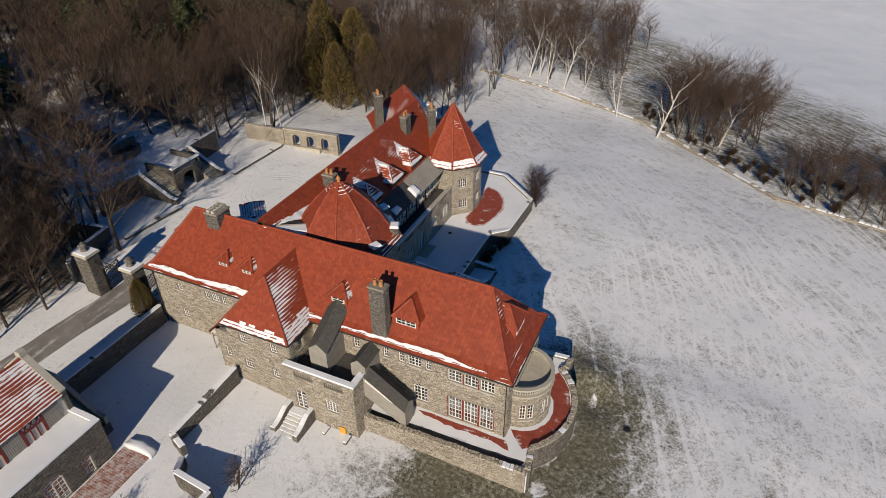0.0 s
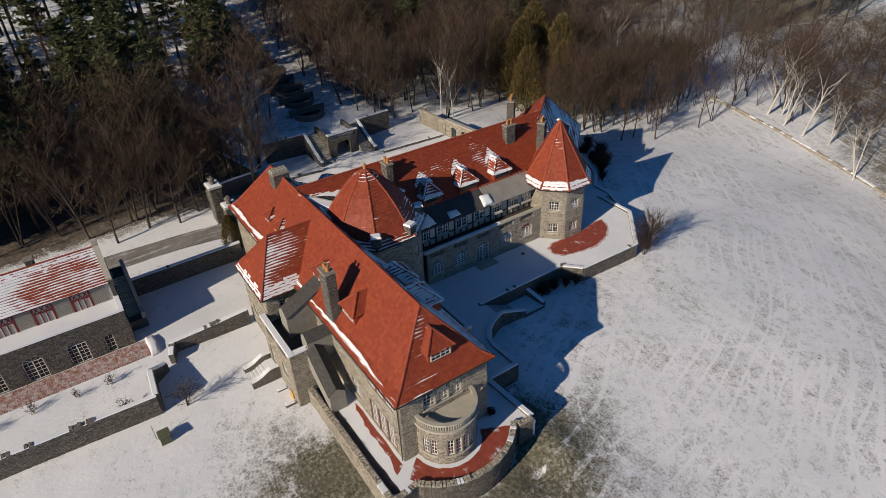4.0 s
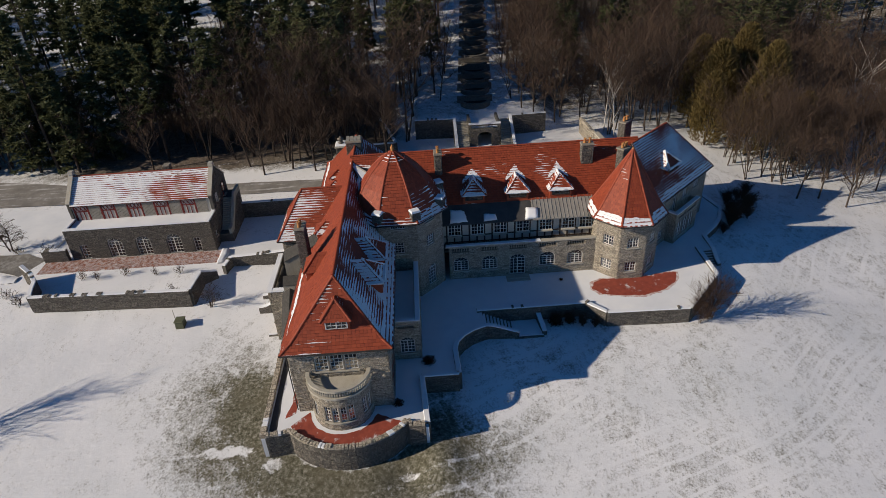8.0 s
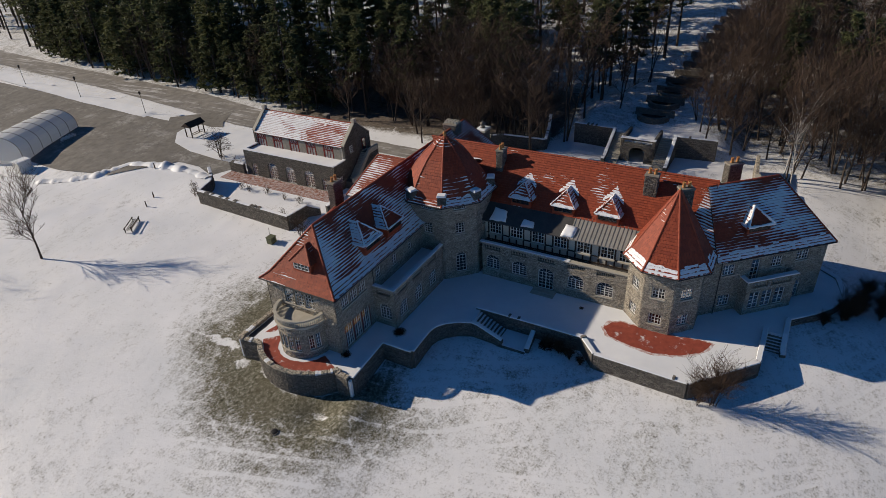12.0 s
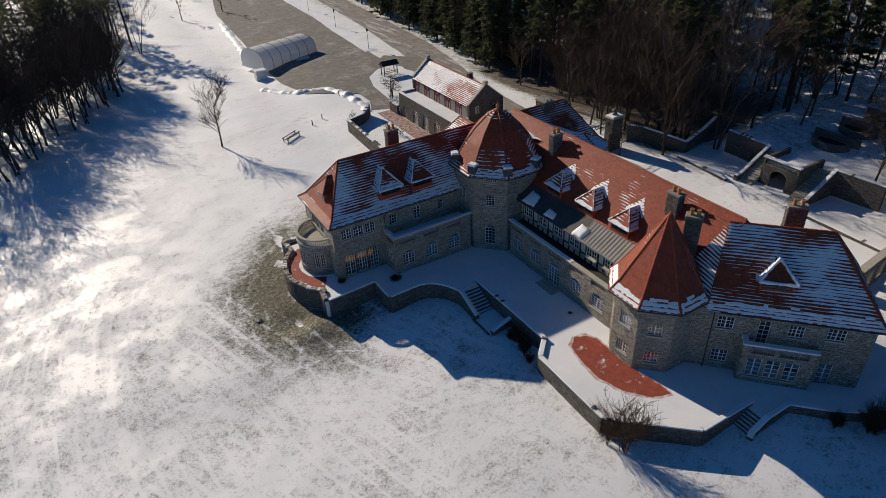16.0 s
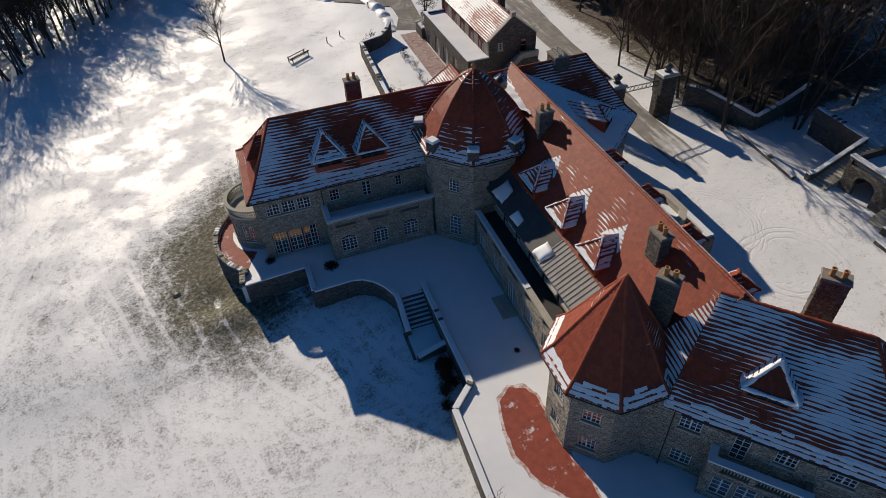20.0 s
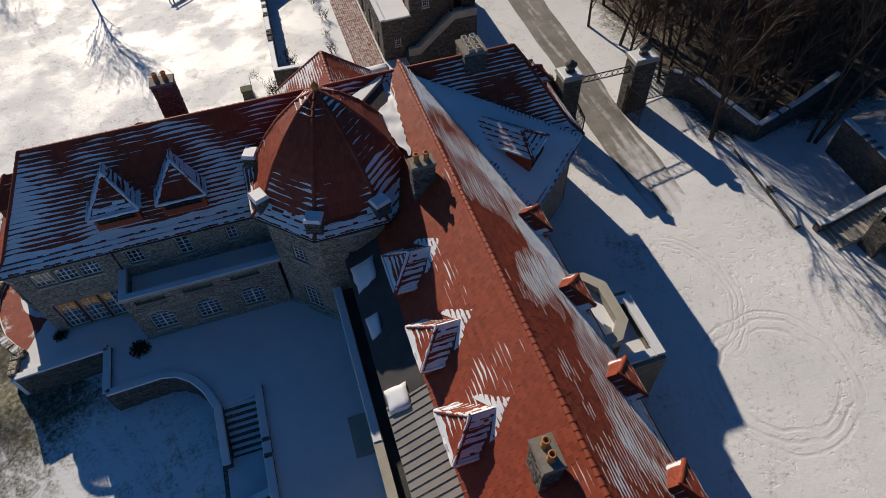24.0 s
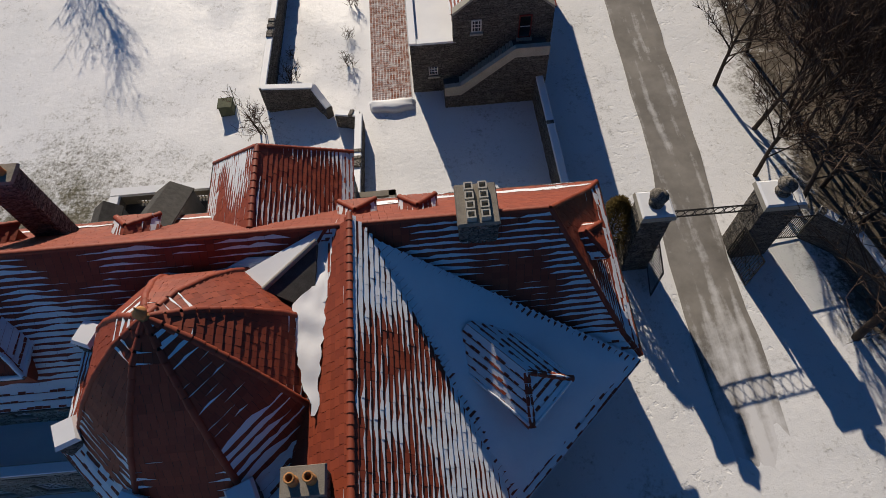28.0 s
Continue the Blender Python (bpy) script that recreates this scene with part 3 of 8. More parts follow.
    for o in openings:
        k = o[4]
        om = m @ Matrix.Translation((o[0], 0, o[2]))
        ow, oh = o[1] - o[0], o[3] - o[2]
        if k.startswith("win"):
            window(parent, om, ow, oh, o[5], o[6], "arch" in k, M_WHITE, o[7] if len(o) > 7 else 1)
        elif k.startswith("red"):
            window(parent, om, ow, oh, o[5], o[6], False, M_WHITE, o[7] if len(o) > 7 else 1)
            for xx in (-0.09, ow + 0.003):
                part("mullion", Geo().box(xx, xx + 0.087, -0.2, 0.03, 0, oh), M_REDPAINT, base, "dark red painted mullion", om)
        elif k == "bal":
            n = int(ow / 0.2)
            one = Geo().lathe([(0.03, 0.0), (0.055, oh * 0.3), (0.03, oh * 0.6), (0.045, oh)], 6).mesh("baluster", M_CAST)
            for i in range(n):
                part("baluster", one, None, base, m=om @ Matrix.Translation(((i + 0.5) * ow / n, -0.2, 0)))
    return base


# ---- ground ----
def axis(lo, hi, step, far):
    a = list(np.arange(lo, hi + 1e-6, step))
    d, x = step * 1.6, lo
    left, right = [], []
    while x > -far:
        x -= d
        left.append(x)
        d *= 1.35
    d, x = step * 1.6, hi
    while x < far:
        x += d
        right.append(x)
        d *= 1.35
    return left[::-1] + a + right


xs, ys = axis(-60, 90, 1.0, 2500), axis(-120, 120, 1.0, 2500)
gg = Geo()
gg.v = [(x, y, gz(x, y) + 0.05 * noise.noise((x * 0.3, y * 0.3, 0)) - (0.0 if abs(x) < 400 and abs(y) < 400 else 6.0)) for y in ys for x in xs]
nx = len(xs)
gg.f = [(j * nx + i, j * nx + i + 1, (j + 1) * nx + i + 1, (j + 1) * nx + i) for j in range(len(ys) - 1) for i in range(nx - 1)]
gg.s = [True] * len(gg.f)
tagged(part("ground", gg, M_LAWN), "snow-dusted lawn and woodland floor with bare turf", "ground", kind="structure")


def strip(name, pts, width, mat, lift, label, category, sink=0.0):
    """A road or path that follows the ground along the line pts; width may differ from point to point."""
    g = Geo()
    rows = []
    dense = []
    for (a, wa), (b, wb) in zip(zip(pts, width), zip(pts[1:], width[1:])):
        n = max(1, int(math.dist(a, b) / 1.5))
        dense += [((a[0] + (b[0] - a[0]) * i / n, a[1] + (b[1] - a[1]) * i / n), wa + (wb - wa) * i / n) for i in range(n)]
    dense.append((pts[-1], width[-1]))
    for i, (p, w) in enumerate(dense):
        q, r = dense[max(0, i - 1)][0], dense[min(len(dense) - 1, i + 1)][0]
        d = Vector((r[0] - q[0], r[1] - q[1])).normalized()
        k = 5
        rows.append([])
        for s in range(k + 1):
            t = s / k - 0.5
            lift_here = lift - (0.3 if i == 0 else 0.0) if not sink else lift - 0.19 * (1 - min(1, i * 1.5 / sink)) + 0.05 * noise.noise((i * 0.9, s * 1.7, 2))
            ww = w + 0.25 * noise.noise((p[0] * 0.4, p[1] * 0.4, t * 3))
            x, y = p[0] - d.y * ww * t, p[1] + d.x * ww * t
            rows[-1].append((x, y, gz(x, y) + lift_here + 0.05 * noise.noise((x * 0.3, y * 0.3, 0))))
    g.rings(rows, False, True, False)
    return tagged(part(name, g, mat), label, category, kind="structure")


strip("road_drive", [(-19.9, 12.5), (-20.2, 8), (-20.1, 2), (-20.0, -3.5), (-20.8, -12), (-21.3, -29), (-22, -45), (-24, -60), (-27, -80), (-30, -110), (-33, -150), (-40, -225), (-50, -300)],
      [2.2, 3.2, 3.8, 3.6, 3.5, 3.7, 5.0, 8.0, 9.0, 8.0, 8.0, 8.0, 8.0], M_ROAD, 0.11, "grey worn asphalt drive with streaks of packed snow", "road", sink=10.0)
strip("road_lot", [(-4, -47.5), (-6, -56), (-5, -66), (-4, -78), (-5, -95), (-7, -120), (-9, -160), (-16, -215), (-22, -260)],
      [5.0, 9.0, 24.0, 25.0, 25.0, 24.0, 23.0, 16.0, 10.0], M_LOT, 0.12, "cleared grey asphalt car park", "car park")
strip("road_link", [(-1, -44), (-4, -50), (-10, -60), (-16, -68), (-22, -72)], [4.0, 5.0, 9.0, 12.0, 14.0], M_LOT, 0.13, "grey asphalt turning area", "road")
strip("snow_verge", [(-17.5, -83), (-19.5, -110), (-22, -140), (-27, -190), (-32, -240)], [3.2, 3.8, 3.6, 3.6, 3.4], M_SNOW, 0.24, "snow-covered verge between drive and car park", "verge")
g = Geo()
poly = [(-5.3, -44.2), (-5.2, -50), (-6.0, -58), (-8, -64.5), (-12, -68.6), (-16, -69.5), (-18.2, -66), (-18.6, -56), (-18.2, -44.5), (-13.5, -43.5), (-9, -43.6)]
g.prism(poly, -0.6, 0.72)
tagged(part("snow_island", g, M_SNOW), "snow-covered planted island beside the coach house", "verge", kind="structure")

# ---- roofs ----
DECK = Geo()


def roof_face(poly, tiles, snow, stripes=0.0, eave=0.0, ridge=0.0, ev=0.29, tw=0.36, seed=0, deck=None, bias=0.0, along=0.0):
    """Lays tile courses on a planar polygon whose first two points are the eave; snow: how much lies on the courses (0..1), metres of solid snow at the eave and the ridge."""
    pts = [Vector(p) for p in poly]
    u = (pts[1] - pts[0]).normalized()
    n = None
    for k in range(2, len(pts)):
        n = u.cross(pts[k] - pts[0])
        if n.length > 0.1:
            break
    n.normalize()
    if n.z < 0:
        n = -n
    v = n.cross(u)
    if v.z < 0:
        v = -v
    loc = [((p - pts[0]).dot(u), (p - pts[0]).dot(v)) for p in pts]
    (deck or DECK).add([p - n * 0.02 for p in pts] + [p - n * 0.16 for p in pts], [tuple(range(len(pts)))] + [tuple(range(2 * len(pts) - 1, len(pts) - 1, -1))] + [(i, (i + 1) % len(pts), len(pts) + (i + 1) % len(pts), len(pts) + i) for i in range(len(pts))])
    vmax = max(b for a, b in loc)
    far_u = max(a for a, b in loc)
    rows = max(1, int(vmax / ev))
    ev = vmax / rows

    def span(vv):
        hits = []
        for (a, b), (c, d) in zip(loc, loc[1:] + loc[:1]):
            if (b <= vv < d) or (d <= vv < b):
                hits.append(a + (c - a) * (vv - b) / (d - b))
        hits.sort()
        return list(zip(hits[::2], hits[1::2]))

    for r in range(rows):
        for a, b in span((r + 0.5) * ev):
            k = max(1, round((b - a) / tw))
            off = (r % 2) * 0.5
            for i in range(k + 1):
                x0, x1 = a + (b - a) * max(0, i - off) / k, a + (b - a) * min(k, i + 1 - off) / k
                if x1 - x0 < 0.03:
                    continue
                lift = 0.06 + RNG.uniform(-0.012, 0.016)
                P = lambda x, y, z: pts[0] + u * x + v * y + n * z
                y0, y1 = r * ev - 0.02, (r + 1) * ev
                tiles.add([P(x0 + 0.006, y0, lift), P(x1 - 0.006, y0, lift), P(x1 - 0.006, y1, 0.008), P(x0 + 0.006, y1, 0.008), P(x0 + 0.006, y0, -0.02), P(x1 - 0.006, y0, -0.02)], [(0, 1, 2, 3), (4, 5, 1, 0)])
                c = P((x0 + x1) / 2, y0, 0)
                uu = (x0 + x1) / 2
                depth_at = lambda q: 1.1 * noise.noise((q * 0.27, y0 * 0.34, seed * 3.7)) + 0.5 * noise.noise((q * 1.1, y0 * 1.8, seed * 1.3)) + 0.28 * noise.noise((q * 3.1, y0 * 7.0, seed)) + bias * (y0 / vmax - 0.5) + along * (q / far_u - 0.5)
                need = stripes * 1.6 - 0.8
                n0, n1 = need - depth_at(x0), need - depth_at(x1)
                low, high = y0, vmax - y0
                full = (eave > 0 and low < eave * (1 + 0.5 * noise.noise(c * 0.7))) or (ridge > 0 and high < ridge * (1 + 0.5 * noise.noise(c * 0.8)))
                if full:
                    snow.add([P(x0, y0 - 0.03, 0.05), P(x1, y0 - 0.03, 0.05), P(x1, y1 + 0.02, 0.05), P(x0, y1 + 0.02, 0.05), P(x0, y0 - 0.03, 0.0), P(x1, y0 - 0.03, 0.0)], [(0, 1, 2, 3), (4, 5, 1, 0)])
                elif n0 > 0 or n1 > 0:
                    t0, t1 = [min(1.0, 0.05 + 0.82 * k) if k > 0 else 0.0 for k in (n0, n1)]
                    q0, q1 = y0 + 0.012, y0 + 0.012
                    snow.add([P(x0, q0, lift + 0.016), P(x1, q1, lift + 0.016), P(x1, q1 + ev * t1, lift * (1 - t1) + 0.018), P(x0, q0 + ev * t0, lift * (1 - t0) + 0.018), P(x0, q0, lift - 0.01), P(x1, q1, lift - 0.01)], [(0, 1, 2, 3), (4, 5, 1, 0)])


def cap_mesh(length=0.42):
    g = Geo()
    ring = lambda y, r, z: [(r * math.cos(math.pi * i / 5), y, z + r * 0.8 * math.sin(math.pi * i / 5)) for i in range(6)]
    g.rings([ring(0, 0.15, 0.0), ring(length, 0.125, -0.01)], False, True, False)
    g.add(ring(0, 0.15, 0.0), [(5, 4, 3, 2, 1, 0)])
    return g


CAP = cap_mesh()
CAP_MESH = CAP.mesh("ridge_tile", M_TILE)


def ridge(p, q, parent, pieces=False, joined=None):
    """Half-round tiles along a ridge or hip from p up to q."""
    p, q = Vector(p), Vector(q)
    n = max(1, int((q - p).length / 0.4))
    y = (q - p).normalized()
    x = y.cross(Vector((0, 0, 1))).normalized()
    rot = Matrix((x, y, x.cross(y))).transposed().to_4x4()
    for i in range(n):
        m = Matrix.Translation(p + (q - p) * (i / n) + Vector((0, 0, 0.01))) @ rot
        if pieces:
            part("ridge_tile", CAP_MESH, None, parent, m=m)
        else:
            joined.add(CAP.v, CAP.f, m, True)


def chimney(parent, x, y, z0, z1, sx, sy, pots, rot=0.0, square=False):
    """A rubble chimney stack with a cast cap and clay pots; z1 is the top of the pots. pots: their places along the stack."""
    m = Matrix.Translation((x, y, 0)) @ Matrix.Rotation(rot, 4, "Z")
    g, s = Geo(), Geo()
    top = z1 - 0.75
    g.box(-sx / 2, sx / 2, -sy / 2, sy / 2, z0, top)
    for a, b, w in (((-sx / 2, -sy / 2), (sx / 2, -sy / 2), sx), ((sx / 2, -sy / 2), (sx / 2, sy / 2), sy), ((sx / 2, sy / 2), (-sx / 2, sy / 2), sx), ((-sx / 2, sy / 2), (-sx / 2, -sy / 2), sy)):
        d = Vector((b[0] - a[0], b[1] - a[1]))
        stonework(s, frame_m((a[0], a[1], 0), d, (d.y, -d.x)), w, z0, top, (), 0.8)
    ob = part("chimney", g, M_DARKMORTAR, parent, m=m)
    part("stonework", s, M_DARKSTONE, ob)["kind"] = "stuff"
    c = Geo().taper(-sx / 2 - 0.1, sx / 2 + 0.1, -sy / 2 - 0.1, sy / 2 + 0.1, top, top + 0.16, 0.05)
    part("cap", c, M_MORTAR, ob)
    if square:
        flue = Geo().rings([[(k * r, j * r, z) for k, j in ((-1, -1), (1, -1), (1, 1), (-1, 1))] for r, z in ((0.2, 0), (0.19, 0.3), (0.13, 0.3), (0.12, 0.02))]).mesh("flue", M_CAST)
        for px, py in pots:
            part("flue", flue, None, ob, "pale square clay flue", Matrix.Translation((px, py, top + 0.15)))
        return ob
    for px, py in pots:
        p = Geo().lathe([(0.19, 0), (0.2, 0.08), (0.17, 0.15), (0.16, 0.5), (0.19, 0.56), (0.19, 0.62), (0.12, 0.62), (0.12, 0.2)], 10)
        part("chimney_pot", p, M_POT, ob, m=Matrix.Translation((px, py, top + 0.13)))
    return ob


def dormer(parent, x, y, z, facing, w=2.8, out=1.5, drop=1.15, back=1.4, sill=0.85, slope=1.09, snow=(0.3, 0.3, 0.2), cols=4, casements=2, wmat=None, top=0.0, rim=0.0):
    """A dormer with a steep hipped tile roof. (x, y, z): the front end of its ridge; facing: the way out from the roof, in degrees."""
    m = Matrix.Translation((x, y, z)) @ Matrix.Rotation(radians(facing - 90), 4, "Z")
    P = lambda a, b, c: m @ Vector((a, b, c))
    h = w / 2
    g = Geo()
    f = out - 0.22
    low = -drop - sill
    g.box(-h + 0.2, h - 0.2, -0.6, f - 0.001, low - 0.5, -drop + 0.04)
    ob = part("dormer", g, M_TILE, parent, m=m)
    t, s = Geo(), Geo()
    d = Geo()
    roof_face([P(-h, out, -drop), P(h, out, -drop), P(0, 0, 0)], t, s, snow[0], snow[2] * 0.7 if snow[0] > 0.5 else 0.0, 0, 0.3, 0.26, x, d)
    roof_face([P(h, out, -drop), P(h, -back, -drop), P(0, -back, 0), P(0, 0, 0)], t, s, snow[1], snow[2] if snow[1] > 0.3 else 0.0, top, 0.3, 0.26, x + 1, d)
    roof_face([P(-h, -back, -drop), P(-h, out, -drop), P(0, 0, 0), P(0, -back, 0)], t, s, snow[1], snow[2] if snow[1] > 0.3 else 0.0, top, 0.3, 0.26, x + 2, d)
    inv = m.inverted()
    for q in (t, s, d):
        q.v = [tuple(inv @ Vector(p)) for p in q.v]
    c = Geo()
    ridge((-h, out, -drop), (0, 0, 0), None, False, c)
    ridge((h, out, -drop), (0, 0, 0), None, False, c)
    part("roof", d, M_TIMBER, ob)
    part("roof_tiles", t, M_TILE, ob)["kind"] = "stuff"
    part("hip_tiles", c, M_TILE, ob)
    if s.v:
        part("roof_snow", s, M_SNOW, ob)["kind"] = "stuff"
    if rim:
        # snow that has settled along the hips and the eaves
        lump = Geo()
        for a, b in (((-h, out, -drop), (0, 0, 0)), ((h, out, -drop), (0, 0, 0)), ((-h, out, -drop), (h, out, -drop)), ((h, out, -drop), (h, -back, -drop)), ((-h, out, -drop), (-h, -back, -drop))):
            a, b = Vector(a), Vector(b)
            k = max(2, int((b - a).length / 0.35))
            q = [a.lerp(b, i / k) + Vector((0.05 * noise.noise((x + i, y, 1)), 0, 0.07 + 0.04 * noise.noise((x, y + i, 2)))) for i in range(k + 1)]
            rr = [rim * (0.75 + 0.5 * noise.noise((i * 0.8, x, y))) for i in range(k + 1)]
            for i in range(k):
                lump.limb(q[i], q[i + 1], rr[i], rr[i + 1], 6)
        part("rim_snow", lump, M_SNOW, ob)["kind"] = "stuff"
    ww = w - 0.9
    gw = Geo()
    gw.box(-ww / 2, ww / 2, f, f + 0.05, low + 0.06, -drop - 0.05)
    fr = Geo()
    for k in range(casements + 1):
        xx = -ww / 2 + ww * k / casements
        fr.box(xx - 0.05, xx + 0.05, f + 0.03, f + 0.1, low + 0.06, -drop - 0.05)
    for k in range(1, cols):
        xx = -ww / 2 + ww * k / cols
        fr.box(xx - 0.02, xx + 0.02, f + 0.03, f + 0.08, low + 0.06, -drop - 0.05)
    for zz in (low + 0.08, (low - drop) / 2, -drop - 0.08):
        fr.box(-ww / 2, ww / 2, f + 0.032, f + 0.085, zz - 0.03, zz + 0.03)
    part("window_glass", gw, M_GLASS, ob)
    part("window_frame", fr, wmat or M_WHITE, ob)
    return ob


mansion = thing("mansion", "large stone mansion with red clay tile roofs, towers and partial snow", "house")
ROOF, RSNOW, HIPS = Geo(), Geo(), Geo()
RZ, EZ = 13.7, 8.13  # ridge and eave of the long south wing
# south wing: front, back, east hip, west hip; slightly flared at the eaves
XE, XW, YS, YN = 28.85, -12.55, -5.13, 4.9


FL = 0.9  # width of the flared skirt
kz = EZ + 0.62
yS2, yN2, xE2, xW2 = YS + FL, YN - FL, XE - 0.75, XW + 0.75
for poly, kw in (
    ([(XW, YS, EZ), (XE, YS, EZ), (xE2, yS2, kz), (xW2, yS2, kz)], dict(stripes=0.25, eave=0.0, seed=1)),
    ([(xW2, yS2, kz), (xE2, yS2, kz), (24.96, 0, RZ), (-8.5, 0, RZ)], dict(stripes=-0.2, seed=1)),
    ([(XE, YN, EZ), (XW, YN, EZ), (xW2, yN2, kz), (xE2, yN2, kz)], dict(stripes=0.9, eave=1.4, seed=2)),
    ([(xE2, yN2, kz), (xW2, yN2, kz), (-8.5, 0, RZ), (24.96, 0, RZ)], dict(stripes=0.7, seed=2, bias=0.35)),
    ([(XE, YS, EZ), (XE, YN, EZ), (xE2, yN2, kz), (xE2, yS2, kz)], dict(stripes=0.3, seed=3)),
    ([(xE2, yS2, kz), (xE2, yN2, kz), (24.96, 0, RZ)], dict(stripes=0.3, seed=3)),
    ([(XW, YN, EZ), (XW, YS, EZ), (xW2, yS2, kz), (xW2, yN2, kz)], dict(stripes=0.5, eave=0.3, seed=4)),
    ([(xW2, yN2, kz), (xW2, yS2, kz), (-8.5, 0, RZ)], dict(stripes=0.3, seed=4)),
):
    roof_face(poly, ROOF, RSNOW, **kw)
for a, b, c in (((XE, YS, EZ), (xE2, yS2, kz), (24.96, 0, RZ)), ((XE, YN, EZ), (xE2, yN2, kz), (24.96, 0, RZ)), ((XW, YS, EZ), (xW2, yS2, kz), (-8.5, 0, RZ)), ((XW, YN, EZ), (xW2, yN2, kz), (-8.5, 0, RZ))):
    ridge(a, b, None, False, HIPS)
    ridge(b, c, None, False, HIPS)
# the snow that has slid down to the south eave lies in a ragged band
roof_snow_band = Geo()
p = lambda xx, t, h: (xx, YS + FL * t, EZ + 0.62 * t + h)
x = XW + 0.3
while x < XE - 1.0:
    low, high = [], []
    for q in (x, x + 0.25):
        cover = 0.3 + 0.45 * noise.noise((q * 0.2, 1.7, 0)) + 0.14 * noise.noise((q * 1.1, 4.2, 0))
        low.append(0.3 + 0.1 * noise.noise((q * 0.9, 8.1, 0)))
        high.append(low[-1] + max(0.0, min(0.75, cover + 0.1 * noise.noise((q * 4.0, 2.0, 0)))))
    if max(high[0] - low[0], high[1] - low[1]) > 0.02:
        roof_snow_band.add([p(x, low[0], 0.07), p(x + 0.25, low[1], 0.07), p(x + 0.25, high[1], 0.08), p(x, high[0], 0.08), p(x, low[0] - 0.04, 0.0), p(x + 0.25, low[1] - 0.04, 0.0)], [(0, 1, 2, 3), (4, 5, 1, 0)])
    x += 0.25
part("eave_snow", roof_snow_band, M_SNOW, mansion)["kind"] = "stuff"

# north wing
BZ, BW, BWZ, BE, BEZ = 14.3, -6.0, 7.85, 5.0, 8.95
roof_face([(BE, 4, BEZ), (BE, 34, BEZ), (0, 35.3, BZ), (0, -0.2, BZ)], ROOF, RSNOW, stripes=0.2, seed=5)
roof_face([(BW, 35.5, BWZ), (BW, 5, BWZ), (0, -0.2, BZ), (0, 35.3, BZ)], ROOF, RSNOW, stripes=0.66, eave=0.6, seed=6, bias=1.1, along=-0.9)
# diagonal roof in the corner of the two wings
roof_face([(-5.95, 11.0, 7.9), (-12.5, 5.1, 8.1), (-0.9, 0.6, 13.35)], ROOF, RSNOW, stripes=1.2, eave=6.0, seed=9)
# deep smooth snow on the shaded diagonal roof, thinning towards its edges
pa, pb, pc = Vector((-5.95, 11.0, 7.9)), Vector((-12.5, 5.1, 8.1)), Vector((-0.9, 0.6, 13.35))
pn = (pb - pa).cross(pc - pa).normalized()
pn = pn if pn.z > 0 else -pn
sheet = Geo()
K = 34
idx = {}
for i in range(K + 1):
    for j in range(K + 1 - i):
        u, v = i / K, j / K
        p = pa * (1 - u - v) + pb * u + pc * v
        rim = min(u, v, 1 - u - v) * 12
        idx[i, j] = len(sheet.v)
        sheet.v.append(tuple(p + pn * (0.02 + 0.11 * min(1, rim) + 0.04 * noise.noise(p * 0.9) + 0.02 * noise.noise(p * 2.7))))
for i in range(K):
    for j in range(K - i):
        sheet.f.append((idx[i, j], idx[i + 1, j], idx[i, j + 1]))
        if i + j < K - 1:
            sheet.f.append((idx[i + 1, j], idx[i + 1, j + 1], idx[i, j + 1]))
sheet.s = [True] * len(sheet.f)
part("roof_snow_sheet", sheet, M_SNOW, mansion, "smooth blue-white snow sheet on the shaded roof")
# snow-filled valley behind the large tower, with a small slate cricket in it
za = lambda x, y: max(13.7 - 1.24 * abs(y), 14.3 - 1.07 * abs(x))
val = Geo()
lines = [((0.6, -0.3), (1.5, 0.5)), ((0.85, 0.9), (1.55, 1.0)), ((0.95, 1.8), (1.65, 2.4)), ((1.0, 2.7), (2.4, 3.1)), ((1.15, 3.6), (2.5, 3.8)), ((1.25, 4.6), (2.4, 4.6)), ((1.35, 5.8), (2.2, 5.8)), ((1.42, 6.8), (1.95, 6.8)), ((1.5, 7.8), (1.65, 7.8))]
rows = []
fine = []
for (a0, b0), (a1, b1) in zip(lines, lines[1:]):
    fine += [(Vector(a0).lerp(Vector(a1), i / 5), Vector(b0).lerp(Vector(b1), i / 5)) for i in range(5)]
fine.append((Vector(lines[-1][0]), Vector(lines[-1][1])))
for (ax, ay), (bx, by) in fine:
    rows.append([])
    for k in range(13):
        x, y = ax + (bx - ax) * k / 12, ay + (by - ay) * k / 12
        x += (0.16 * noise.noise((y * 1.3, 5, 3)) + 0.14 * noise.noise((y * 4.4, 9, 1))) * (1 if k in (0, 1, 11, 12) else 0.5)
        rows[-1].append((x, y, max(za(x, y) + 0.07, 13.12 - 0.06 * max(0, y - 4) + 0.1 * noise.noise((x * 1.5, y, 0)))))
val.rings(rows, False, True, False)
val.add([(1.1, -0.1, 13.65), (4.6, 1.6, 13.2), (3.7, 2.5, 13.22), (1.5, 0.58, 13.55), (1.1, -0.1, 11), (4.6, 1.6, 11), (3.7, 2.5, 11), (1.5, 0.58, 11)], [(0, 1, 2, 3), (0, 4, 5, 1), (1, 5, 6, 2), (2, 6, 7, 3)])
part("valley_snow", val, M_SNOW, mansion, "deep snow packed in the roof valley")
